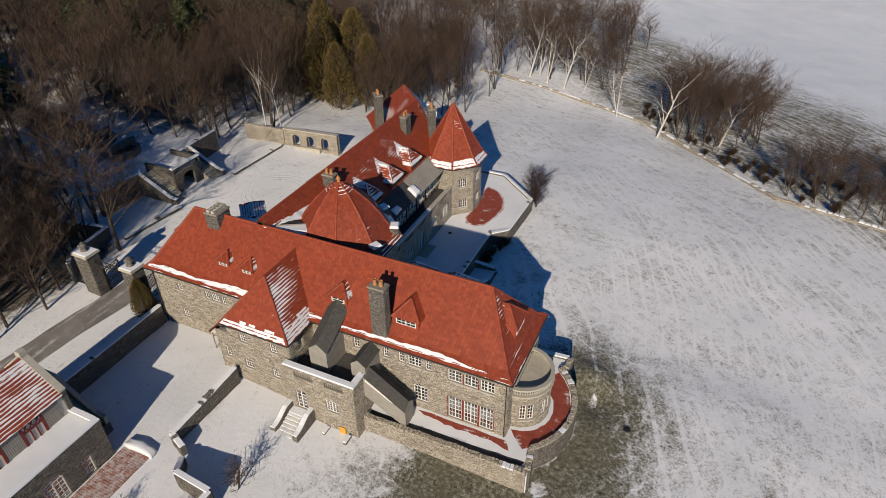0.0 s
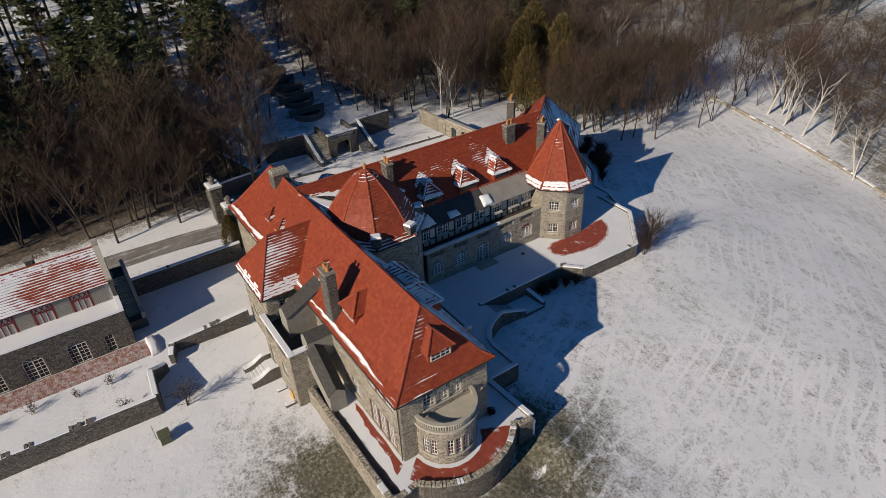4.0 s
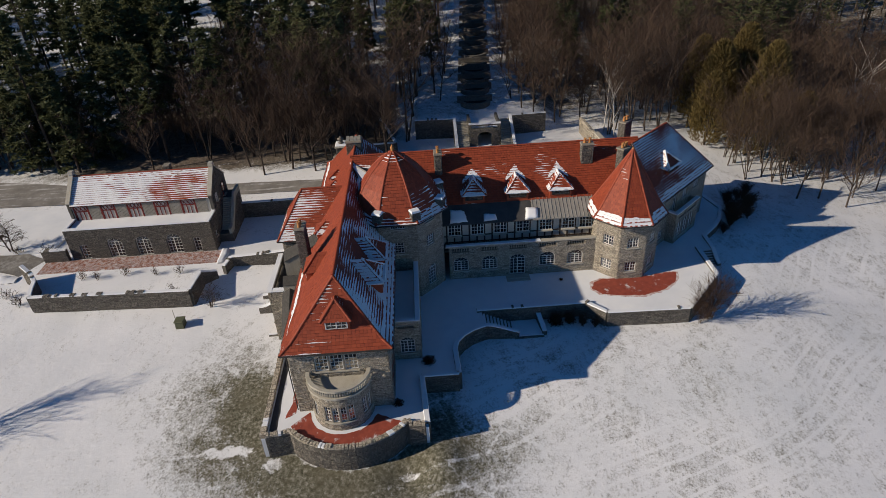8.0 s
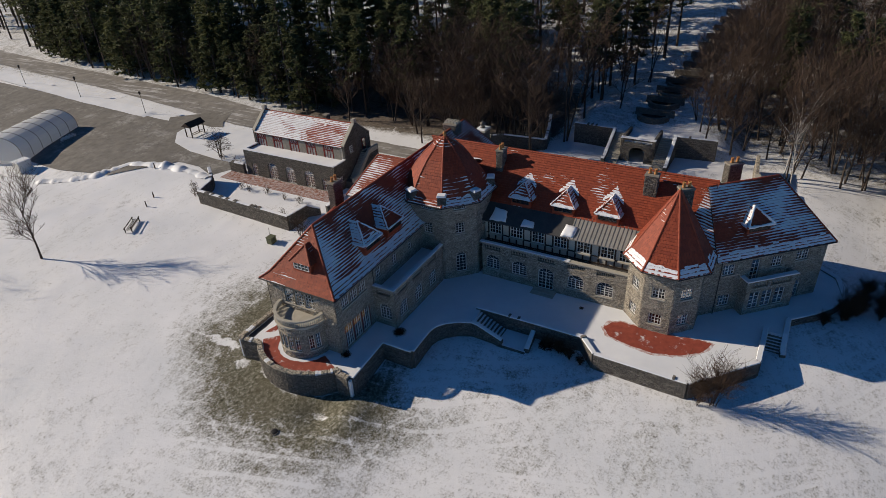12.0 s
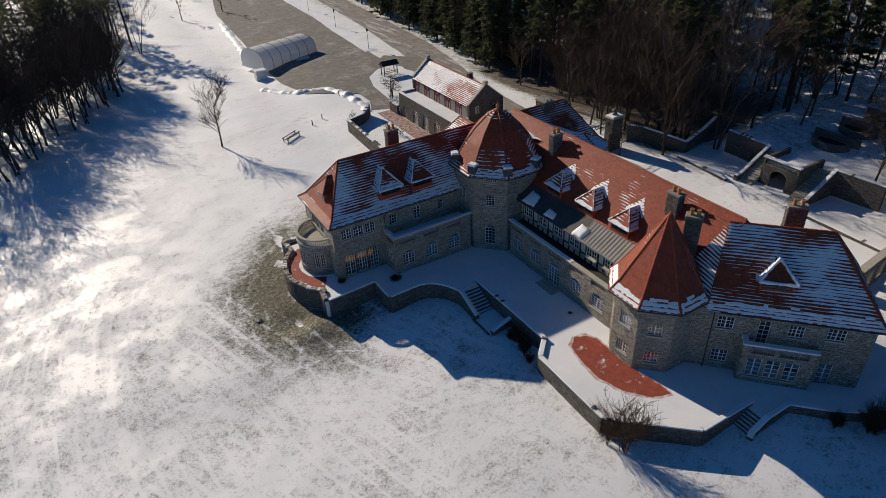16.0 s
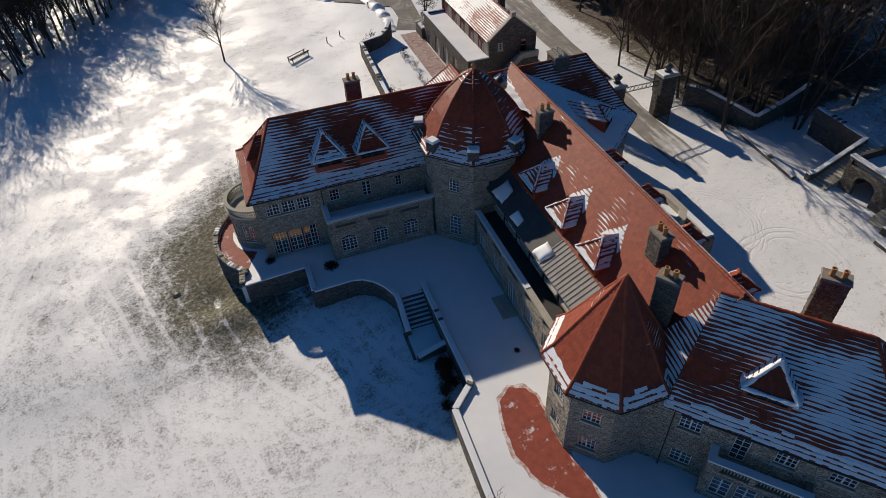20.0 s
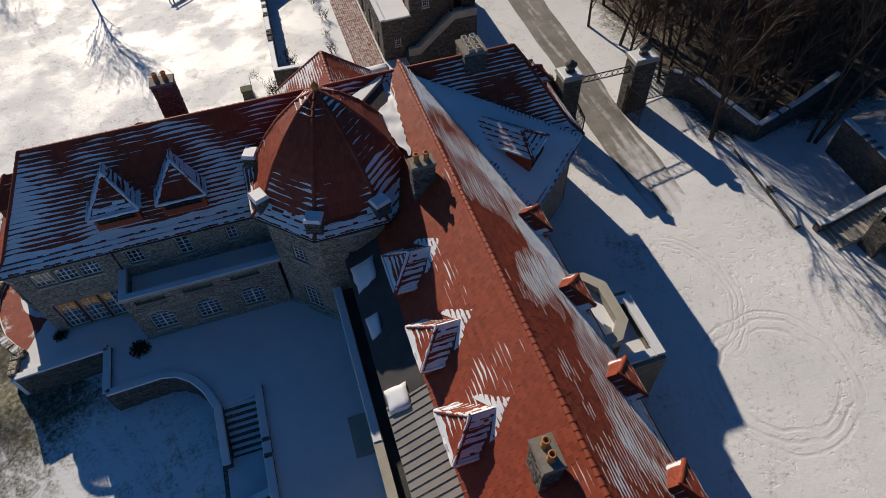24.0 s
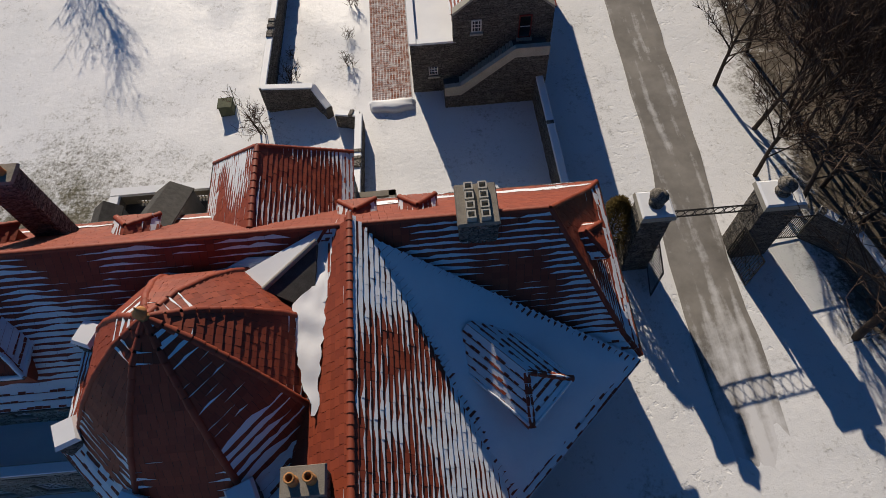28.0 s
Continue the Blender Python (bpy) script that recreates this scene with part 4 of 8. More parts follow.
part("cricket", Geo().add([(3.7, 2.5, 13.2), (1.5, 0.6, 13.55), (1.6, 2.5, 13.12), (2.3, 3.2, 13.0), (3.7, 2.5, 11.0), (1.5, 0.6, 11.0), (1.6, 2.5, 11.0), (2.3, 3.2, 11.0)], [(0, 1, 2, 3), (0, 4, 5, 1), (1, 5, 6, 2), (2, 6, 7, 3), (3, 7, 4, 0)]), M_SHINGLE, mansion, "dark slate cricket in the roof valley")
part("cricket_flashing", Geo().limb((3.7, 2.5, 13.24), (1.5, 0.6, 13.6), 0.12, 0.12, 6), M_METAL, mansion)
# north pavilion, turned by about 45 degrees
CA, CN = Vector((-0.68, 0.733, 0)).normalized(), Vector((0.733, 0.68, 0)).normalized()
CP = Vector((0.3, 35.0, 0))
cpt = lambda s, p, z: CP + CA * s + CN * p + Vector((0, 0, z))
CE, CZ, CR = 5.28, 7.7, 13.95
roof_face([cpt(-2.2, CE, CZ), cpt(12.2, CE, CZ), cpt(7.6, 0, CR), cpt(-1.0, 0, CR)], ROOF, RSNOW, stripes=0.75, eave=0.75, seed=11)
roof_face([cpt(12.2, -CE, CZ), cpt(1.0, -CE, CZ), cpt(-1.0, 0, CR), cpt(7.6, 0, CR)], ROOF, RSNOW, stripes=0.3, seed=12)
roof_face([cpt(12.2, CE, CZ), cpt(12.2, -CE, CZ), cpt(7.6, 0, CR)], ROOF, RSNOW, stripes=0.4, seed=13)
# link roof that closes the valley between the pavilion and the small tower
roof_face([(5.3, 32.9, 8.75), tuple(cpt(-2.0, CE - 0.15, CZ + 0.02)), tuple(cpt(-0.9, 0, CR - 0.06))], ROOF, RSNOW, stripes=0.62, seed=17)
for a, b in ((cpt(12.2, CE, CZ), cpt(7.6, 0, CR)), (cpt(12.2, -CE, CZ), cpt(7.6, 0, CR)), (cpt(-1, 0, CR), cpt(7.6, 0, CR))):
    ridge(a, b, None, False, HIPS)
# south cross wing
XC, XH, XF, XZ, XEZ = 4.72, 3.95, -8.75, 12.62, 7.97
roof_face([(XC - XH, XF, XEZ), (XC + XH, XF, XEZ), (XC, -5.75, XZ)], ROOF, RSNOW, stripes=0.05, eave=0.55, seed=14)
roof_face([(XC + XH, XF, XEZ), (XC + XH, -3.5, XEZ), (XC, -1.0, XZ), (XC, -5.75, XZ)], ROOF, RSNOW, stripes=0.5, eave=1.0, seed=15, bias=0.5)
roof_face([(XC - XH, -3.5, XEZ), (XC - XH, XF, XEZ), (XC, -5.75, XZ), (XC, -1.0, XZ)], ROOF, RSNOW, stripes=0.55, eave=0.6, seed=16)
for a, b in (((XC - XH, XF, XEZ), (XC, -5.75, XZ)), ((XC + XH, XF, XEZ), (XC, -5.75, XZ)), ((XC, -1.0, XZ), (XC, -5.75, XZ))):
    ridge(a, b, None, False, HIPS)


def oct_pt(c, r, k, z):
    a = radians(22.5 + 45 * k)
    return Vector((c[0] + r * math.cos(a), c[1] + r * math.sin(a), z))


def oct_roof(c, profile, snow_by_side):
    for k in range(8):
        for (r0, z0), (r1, z1) in zip(profile, profile[1:]):
            a, b, d, e = oct_pt(c, r0, k, z0), oct_pt(c, r0, k + 1, z0), oct_pt(c, r1, k + 1, z1), oct_pt(c, r1, k, z1)
            st = snow_by_side(k, z0)
            poly = [a, b, d, e] if r1 > 0.05 else [a, b, d]
            roof_face(poly, ROOF, RSNOW, stripes=st, eave=0.7 if st > 0.8 else 0, seed=20 + k, ev=0.33, tw=0.3)
        for (r0, z0), (r1, z1) in zip(profile, profile[1:]):
            ridge(oct_pt(c, r0, k, z0), oct_pt(c, r1, k, z1), None, False, HIPS)


T1, T2 = (6.3, 5.35), (6.9, 32.35)
# sides: k = 0 faces 45 degrees (north-east), 1 north, 2 north-west, 5 south, 6 south-east, 7 east
oct_roof(T1, [(6.1, 10.95), (5.2, 11.6), (4.68, 12.4), (3.82, 13.8), (2.72, 15.2), (1.4, 16.5), (0.05, 17.35)],
         lambda k, z: (0.95 if z < 11.5 else 0.72 if z < 13 else 0.62 if z > 15.5 else 0.3) if k in (0, 1, 2, 3) else (0.75 if z < 11.5 else 0.4 if k == 7 and z < 13 else 0.6 if z > 16 else 0.1))
oct_roof(T2, [(4.75, 8.3), (3.95, 9.25), (0.05, 15.85)], lambda k, z: 0.95 if z < 9 else (0.15 if k in (0, 1, 2) else 0.0))
part("roof", DECK, M_TIMBER, mansion)
part("roof_tiles", ROOF, M_TILE, mansion)["kind"] = "stuff"
part("roof_snow", RSNOW, M_SNOW, mansion)["kind"] = "stuff"
part("hip_tiles", HIPS, M_TILE, mansion)["kind"] = "stuff"
fin = Geo().lathe([(0.25, 0), (0.32, 0.15), (0.12, 0.3), (0.22, 0.5), (0.24, 0.62), (0.05, 0.85), (0.02, 1.0)], 10)
part("finial", fin, M_POT, mansion, "terracotta ball finial", Matrix.Translation((T1[0], T1[1], 17.1)))
part("finial", Geo().lathe([(0.2, 0), (0.16, 0.2), (0.03, 0.45)], 8), M_POT, mansion, "terracotta finial", Matrix.Translation((T2[0], T2[1], 15.65)))

# stone stubs with snowy caps at the corners of the large tower's eave
for k in (-2, -1, 0, 1, 2):
    p = oct_pt(T1, 5.35, k, 0)
    a = radians(22.5 + 45 * k)
    m = Matrix.Translation((p.x, p.y, 11.0)) @ Matrix.Rotation(a, 4, "Z")
    g, s = Geo().box(-0.45, 0.4, -0.5, 0.5, 0, 1.15), Geo()
    for (ax, ay), (bx, by) in (((-0.45, -0.5), (0.4, -0.5)), ((0.4, -0.5), (0.4, 0.5)), ((0.4, 0.5), (-0.45, 0.5))):
        d = Vector((bx - ax, by - ay))
        stonework(s, frame_m((ax, ay, 0), d, (d.y, -d.x)), d.length, 0, 1.15, (), 0.8)
    ob = part("eave_turret", g, M_DARKMORTAR, mansion, "stubby stone turret with a snowy cap", m)
    part("stonework", s, M_DARKSTONE, ob)["kind"] = "stuff"
    part("snow_cap", Geo().taper(-0.5, 0.48, -0.56, 0.56, 1.15, 1.36, 0.1), M_SNOW, ob)

# gutters under the eaves
gut = Geo()


def gutter(p, q, r=0.09):
    gut.limb(p, q, r, r, 6)


for p, q in (((XW, YS - 0.05, EZ - 0.06), (XE, YS - 0.05, EZ - 0.06)), ((XE + 0.05, YS, EZ - 0.06), (XE + 0.05, YN, EZ - 0.06)), ((XE, YN + 0.05, EZ - 0.06), (12, YN + 0.05, EZ - 0.06)), ((XW - 0.05, YS, EZ - 0.06), (XW - 0.05, YN, EZ - 0.06)),
             (cpt(-1, CE + 0.05, CZ - 0.06), cpt(12.2, CE + 0.05, CZ - 0.06)), (cpt(12.25, CE, CZ - 0.06), cpt(12.25, -CE, CZ - 0.06)), ((XC - XH, XF - 0.05, XEZ - 0.06), (XC + XH, XF - 0.05, XEZ - 0.06)), ((XC + XH + 0.05, XF, XEZ - 0.06), (XC + XH + 0.05, -5.2, XEZ - 0.06)),
             ((BW - 0.05, 11, BWZ - 0.06), (BW - 0.05, 34, BWZ - 0.06))):
    gutter(p, q)
for c, r, z in ((T1, 6.14, 10.88), (T2, 4.79, 8.23)):
    for k in range(8):
        gutter(oct_pt(c, r, k, z), oct_pt(c, r, k + 1, z))
for x, y, z0, z1 in ((-12.0, -4.75, 0.3, 8.0), (21.9, 4.55, 0.8, 8.0), (28.3, -4.75, 0.9, 8.0)):
    gutter((x, y, z0), (x, y, z1), 0.05)
p = cpt(-1.4, 5.05, 0)
gutter((p.x, p.y, 0.8), (p.x, p.y, 7.6), 0.05)
part("gutter", gut, M_GUTTER, mansion)

# soffits close the eaves
sof = Geo()
sof.box(XW + 0.1, XE - 0.1, YS + 0.1, YN - 0.1, EZ - 0.14, EZ - 0.06)
sof.prism([tuple(oct_pt(T1, 6.0, k, 0)[:2]) for k in range(8)], 10.82, 10.88)
sof.prism([tuple(oct_pt(T2, 4.68, k, 0)[:2]) for k in range(8)], 8.17, 8.23)
sof.prism([tuple(cpt(s, q, 0)[:2]) for s, q in ((-1, -CE + 0.1), (12.1, -CE + 0.1), (12.1, CE - 0.1), (-1, CE - 0.1))][::-1], CZ - 0.14, CZ - 0.06)
sof.box(XC - XH + 0.1, XC + XH - 0.1, XF + 0.1, -4, XEZ - 0.14, XEZ - 0.06)
sof.box(BW + 0.1, BE - 0.1, 5, 34, 7.7, 7.78)
part("soffit", sof, M_TIMBER, mansion)

# ---- mansion walls and openings ----
W = lambda a, b, c, d, cols=3, rows=4, k="win", cas=1: (a, b, c, d, k, cols, rows, cas)
ax = -12.1
south = [W(x0 - ax, x1 - ax, z0, z1, c, r, k, q) for x0, x1, z0, z1, c, r, k, q in (
    (22.75, 24.12, 0.95, 3.7, 4, 5, "red", 2), (24.3, 25.67, 0.95, 3.7, 4, 5, "red", 2), (25.85, 27.2, 0.95, 3.7, 4, 5, "red", 2),
    (22.75, 24.1, 5.75, 7.1, 4, 3, "win", 2), (24.3, 25.65, 5.75, 7.1, 4, 3, "red", 2), (25.85, 27.2, 5.75, 7.1, 4, 3, "win", 2),
    (17.8, 18.35, 6.05, 7.25, 2, 3, "win", 1), (18.75, 20.1, 6.05, 7.25, 4, 3, "win", 2), (20.5, 21.1, 6.05, 7.25, 2, 3, "win", 1),
    (19.2, 20.65, 1.7, 3.95, 4, 4, "win_arch", 2), (13.0, 13.6, 6.05, 7.25, 2, 3, "win", 1), (16.2, 16.75, 6.05, 7.25, 2, 3, "win", 1),
    (-8.9, -8.2, 5.8, 6.8, 3, 3, "win", 1), (-9.2, -8.4, 2.1, 3.2, 3, 3, "win", 1),
    (-5.1, -4.5, 5.9, 7.0, 2, 3, "win", 1), (-4.25, -3.15, 5.9, 7.0, 4, 3, "win", 2), (-2.9, -2.3, 5.9, 7.0, 2, 3, "win", 1))]
wall(mansion, (ax, -4.6), (28.4, -4.6), -1.6, 8.0, south)
wall(mansion, (28.4, -4.6), (28.4, 4.4), -1.0, 8.0, [W(2.3, 3.5, 5.6, 7.4, 3, 4), W(3.65, 4.85, 5.6, 7.4, 3, 4), W(5.0, 6.2, 5.6, 7.4, 3, 4)])
north = [W(28.4 - b, 28.4 - a, z0, z1, c, r, k, q) for a, b, z0, z1, c, r, k, q in (
    (23.1, 24.4, 5.85, 7.15, 4, 3, "win", 2), (24.6, 25.9, 5.85, 7.15, 4, 3, "win", 2), (26.1, 27.4, 5.85, 7.15, 4, 3, "win", 2),
    (23.1, 24.45, 0.95, 3.7, 4, 5, "red", 2), (24.6, 25.95, 0.95, 3.7, 4, 5, "red", 2), (26.1, 27.45, 0.95, 3.7, 4, 5, "red", 2),
    (20.2, 21.2, 5.9, 7.2, 3, 3, "win", 1), (17.0, 17.9, 5.6, 7.3, 2, 4, "win", 2), (13.8, 14.5, 5.9, 7.1, 2, 3, "win", 1))]
wall(mansion, (28.4, 4.4), (ax, 4.4), -1.0, 8.0, north)
wall(mansion, (ax, 4.4), (ax, -4.6), -0.5, 8.0, [W(3.6, 4.4, 2.2, 3.5, 3, 3), W(3.6, 4.4, 5.6, 6.8, 3, 3)])
# thin orange emissive panels added over upper panes of the tall court windows
for a in (23.1, 24.6, 26.1):
    for k in range(2):
        if a > 24 or k:
            part("lamplit_pane", Geo().box(a + 0.1 + 0.64 * k, a + 0.6 + 0.64 * k, 4.252, 4.258, 2.75, 3.55), M_ORANGE_GLOW, mansion, "thin orange emissive panel over a window pane")
# south cross wing
wall(mansion, (0.95, -8.3), (8.35, -8.3), -1.6, 7.85, [W(1.5, 2.4, 5.85, 6.9, 3, 3), W(5.1, 5.95, 5.85, 6.9, 3, 3), W(1.5, 2.4, 2.45, 3.55, 3, 3), W(4.8, 5.6, 2.45, 3.55, 3, 3)])
wall(mansion, (8.35, -8.3), (8.35, -4.6), -1.6, 7.85, [W(1.4, 2.1, 5.9, 6.9, 2, 3)])
wall(mansion, (0.95, -4.6), (0.95, -8.3), -1.6, 7.85)
# low bay with a parapet beside the cross wing
for a, b in (((-1.4, -4.6), (-1.4, -7.6)), ((-1.4, -7.6), (0.95, -7.6))):
    wall(mansion, a, b, -1.2, 5.6, [W(0.8, 1.5, 2.2, 3.3, 2, 3)] if a[1] != -4.6 else [])
part("bay_roof", Geo().box(-1.0, 0.94, -7.2, -4.61, 5.1, 5.2), M_SNOW, mansion, "snow on the flat roof of a small bay")
# small tiled hood over the side door
t, s, d = Geo(), Geo(), Geo()
roof_face([(-4.2, -6.2, 2.9), (-4.2, -4.6, 2.9), (-3.2, -4.6, 3.9), (-3.2, -6.2, 3.9)], t, s, 0.0, 0, 0, 0.3, 0.28, 1, d)
roof_face([(-2.2, -4.6, 2.9), (-2.2, -6.2, 2.9), (-3.2, -6.2, 3.9), (-3.2, -4.6, 3.9)], t, s, 0.3, 0, 0, 0.3, 0.28, 2, d)
hood = part("door_hood", d, M_TIMBER, mansion, "red tiled gable hood over a side door")
part("roof_tiles", t, M_TILE, hood)["kind"] = "stuff"
part("post", Geo().box(-4.05, -3.9, -6.1, -5.95, 0.0, 2.85), M_CAST, hood)
part("post", Geo().box(-2.5, -2.35, -6.1, -5.95, 0.0, 2.85), M_CAST, hood)
part("front_gable", Geo().add([(-4.0, -6.1, 2.85), (-2.4, -6.1, 2.85), (-3.2, -6.1, 3.7), (-4.0, -5.95, 2.85), (-2.4, -5.95, 2.85), (-3.2, -5.95, 3.7)], [(0, 1, 2), (5, 4, 3), (0, 3, 4, 1), (1, 4, 5, 2), (2, 5, 3, 0)]), M_PLASTER, hood)

# north-corner diagonal wall
wall(mansion, (-5.5, 10.4), (-11.9, 4.5), -0.5, 7.9, [W(3.0, 4.0, 2.0, 3.6, 3, 4), W(3.0, 4.0, 5.3, 6.6, 3, 3)])
# flat-roofed loggia on the court side
LP = 5.6
wall(mansion, (22.1, 7.2), (11.6, 7.2), -0.6, LP, [W(0.9, 2.5, 1.55, 3.6, 4, 4, "win_arch", 2), W(4.1, 5.7, 1.55, 3.6, 4, 4, "win_arch", 2), W(7.3, 8.9, 1.55, 3.6, 4, 4, "win_arch", 2), W(0.7, 2.7, 4.75, 5.2, k="bal"), W(3.9, 5.9, 4.75, 5.2, k="bal"), W(7.1, 9.1, 4.75, 5.2, k="bal")])
wall(mansion, (22.1, 4.4), (22.1, 7.2), -0.6, LP, [W(0.7, 2.2, 1.55, 3.6, 4, 4, "win_arch", 2), W(0.5, 2.3, 4.75, 5.2, k="bal")])
part("loggia_roof", Geo().box(11.6, 21.7, 4.41, 6.8, 4.55, 4.72), M_SNOW, mansion, "snow on the flat loggia roof")
cop = Geo()
cop.taper(11.2, 22.25, 6.72, 7.35, LP, LP + 0.14, 0.03).taper(21.62, 22.25, 4.42, 6.715, LP, LP + 0.14, 0.03)
part("parapet_coping", cop, M_CAST, mansion)
part("coping_snow", Geo().taper(11.3, 22.2, 6.77, 7.3, LP + 0.14, LP + 0.2, 0.04).taper(21.67, 22.2, 4.45, 6.765, LP + 0.14, LP + 0.2, 0.04), M_SNOW, mansion)

# north wing, court front
BX = 8.3
bops = [W(a, b, 1.9, 3.8, 4, 4, "win_arch", 2) for a, b in ((0.5, 2.3), (3.9, 5.8), (10.9, 12.8), (14.3, 16.2))] + [W(7.3, 9.2, 0.9, 3.75, 4, 5, "win_arch", 2)] + [W(a, b, 4.55, 5.05, k="bal") for a, b in ((0.4, 2.4), (3.8, 5.8), (7.2, 9.3), (10.8, 12.9), (14.2, 16.3))]
wall(mansion, (BX, 11.0), (BX, 29.2), -0.6, 5.3, bops)
part("parapet_coping", Geo().taper(BX - 0.5, BX + 0.1, 10.6, 29.2, 5.3, 5.44, 0.03), M_CAST, mansion)
part("coping_snow", Geo().taper(BX - 0.46, BX + 0.06, 10.7, 22, 5.44, 5.5, 0.03), M_SNOW, mansion)
part("balcony_floor", Geo().box(5.6, BX - 0.4, 10.2, 29.2, 4.45, 4.6), M_DECK, mansion, "dark wet balcony deck")
part("balcony_snow", Geo().box(6.3, BX - 0.45, 27.4, 29.1, 4.6, 4.63), M_SHINGLE, mansion)
part("door_step", Geo().taper(BX, BX + 0.9, 18.0, 20.5, 0.74, 0.92, 0.03).taper(BX, BX + 1.4, 17.8, 20.7, 0.6, 0.83, 0.03), M_CAST, mansion)
# half-timbered gallery wall
GX = 6.2
g = Geo().box(GX - 0.3, GX, 10.4, 29.0, 4.6, 7.72)
gal = part("gallery_wall", g, M_PLASTER, mansion, "half-timbered gallery wall, white panels and dark posts")
yy = 10.9
while yy < 28.8:
    part("post", Geo().box(GX - 0.02, GX + 0.07, yy - 0.09, yy + 0.09, 4.62, 7.7), M_TIMBER, gal)
    yy += 0.92
for z in (4.66, 5.55, 7.5):
    part("rail", Geo().box(GX - 0.02, GX + 0.062, 10.6, 28.9, z, z + 0.16), M_TIMBER, gal)
for k, y0 in enumerate((11.1, 13.86, 16.62, 19.38, 22.14, 24.9, 27.0)):
    window(mansion, frame_m((GX + 0.26, y0, 5.75), (0, 1), (1, 0)), 1.55, 1.55, 4, 3, False, M_WHITE, 2)
# shed roof over the gallery: dark shingles, then standing-seam metal
part("gallery_roof", Geo().add([(7.15, 9.5, 7.72), (7.15, 21.2, 7.72), (4.6, 21.2, 9.3), (4.6, 9.5, 9.3), (7.15, 9.5, 7.62), (7.15, 21.2, 7.62), (4.6, 21.2, 9.2), (4.6, 9.5, 9.2)], [(0, 1, 2, 3), (7, 6, 5, 4), (0, 4, 5, 1), (1, 5, 6, 2), (3, 2, 6, 7), (0, 3, 7, 4)]), M_DECK, mansion, "dark shingled gallery roof with snow patches")
mr = Geo().add([(7.2, 21.25, 7.74), (7.2, 28.9, 7.74), (4.6, 28.9, 9.32), (4.6, 21.25, 9.32), (7.2, 21.25, 7.64), (7.2, 28.9, 7.64), (4.6, 28.9, 9.22), (4.6, 21.25, 9.22)], [(0, 1, 2, 3), (7, 6, 5, 4), (0, 4, 5, 1), (1, 5, 6, 2), (3, 2, 6, 7), (0, 3, 7, 4)])
met = part("metal_roof", mr, M_METAL, mansion, "grey standing-seam metal roof")
for i in range(17):
    y = 21.4 + i * 0.455
    part("seam", Geo().add([(7.2, y - 0.02, 7.74), (7.2, y + 0.02, 7.74), (4.6, y + 0.02, 9.32), (4.6, y - 0.02, 9.32), (7.2, y - 0.015, 7.8), (7.2, y + 0.015, 7.8), (4.6, y + 0.015, 9.38), (4.6, y - 0.015, 9.38)], [(4, 5, 6, 7), (0, 1, 5, 4), (1, 2, 6, 5), (3, 7, 6, 2), (0, 4, 7, 3)]), M_METAL, met)


def drift(poly, thick=0.12, name="snow_patch", parent=None, lift=0.0):
    """A snow patch with a soft rounded rim over a (non-flat) outline."""
    c = sum((Vector(p) for p in poly), Vector()) / len(poly)
    pts = []
    n = len(poly)
    for i in range(n):
        a, b = Vector(poly[i]), Vector(poly[(i + 1) % n])
        for k in range(4):
            p = a.lerp(b, k / 4)
            pts.append(c + (p - c) * (1 + 0.14 * noise.noise(p * 1.7)))
    ring2 = [c + (p - c) * 0.86 + Vector((0, 0, thick)) for p in pts]
    ring3 = [c + (p - c) * 0.45 + Vector((0, 0, thick * 1.25)) for p in pts]
    g = Geo()
    g.rings([[p + Vector((0, 0, lift)) for p in r] for r in ([p - Vector((0, 0, 0.04)) for p in pts], ring2, ring3)], True, True, True)
    return part(name, g, M_SNOW, parent)


sl = lambda x, y: (x, y, 7.72 + (7.15 - x) * 0.62 + 0.02)
drift([sl(7.1, 20.3), sl(7.1, 21.9), sl(5.9, 22.0), sl(5.8, 20.5)], 0.25, parent=mansion)
drift([sl(7.0, 15.3), sl(6.9, 17.0), sl(6.2, 16.9), sl(6.1, 15.4)], 0.1, parent=mansion)
drift([sl(7.0, 11.3), sl(6.9, 13.5), sl(5.6, 13.2), sl(5.4, 11.5)], 0.1, parent=mansion)
# valley snow between the roofs behind the large tower
drift([(0.9, 1.2, 13.2), (1.6, 0.7, 13.15), (3.3, 3.0, 11.7), (3.2, 8.6, 11.1), (2.6, 9.4, 11.2), (2.1, 4.5, 12.0)], 0.12, parent=mansion)
drift([(1.4, 1.0, 13.1), (4.6, 0.7, 12.95), (6.2, 1.2, 12.4), (3.4, 2.2, 12.0)], 0.1, parent=mansion)
tri_g = Geo().add([(2.0, 1.6, 11.2), (5.0, 2.0, 11.2), (2.1, 1.7, 13.0), (2.1, 3.6, 11.2), (4.9, 2.5, 11.2), (2.2, 2.2, 12.9)], [(0, 1, 2), (5, 4, 3), (0, 2, 5, 3), (1, 4, 5, 2)])
part("valley_gable", tri_g, M_DARKMORTAR, mansion, "triangular stone gable between two roofs")

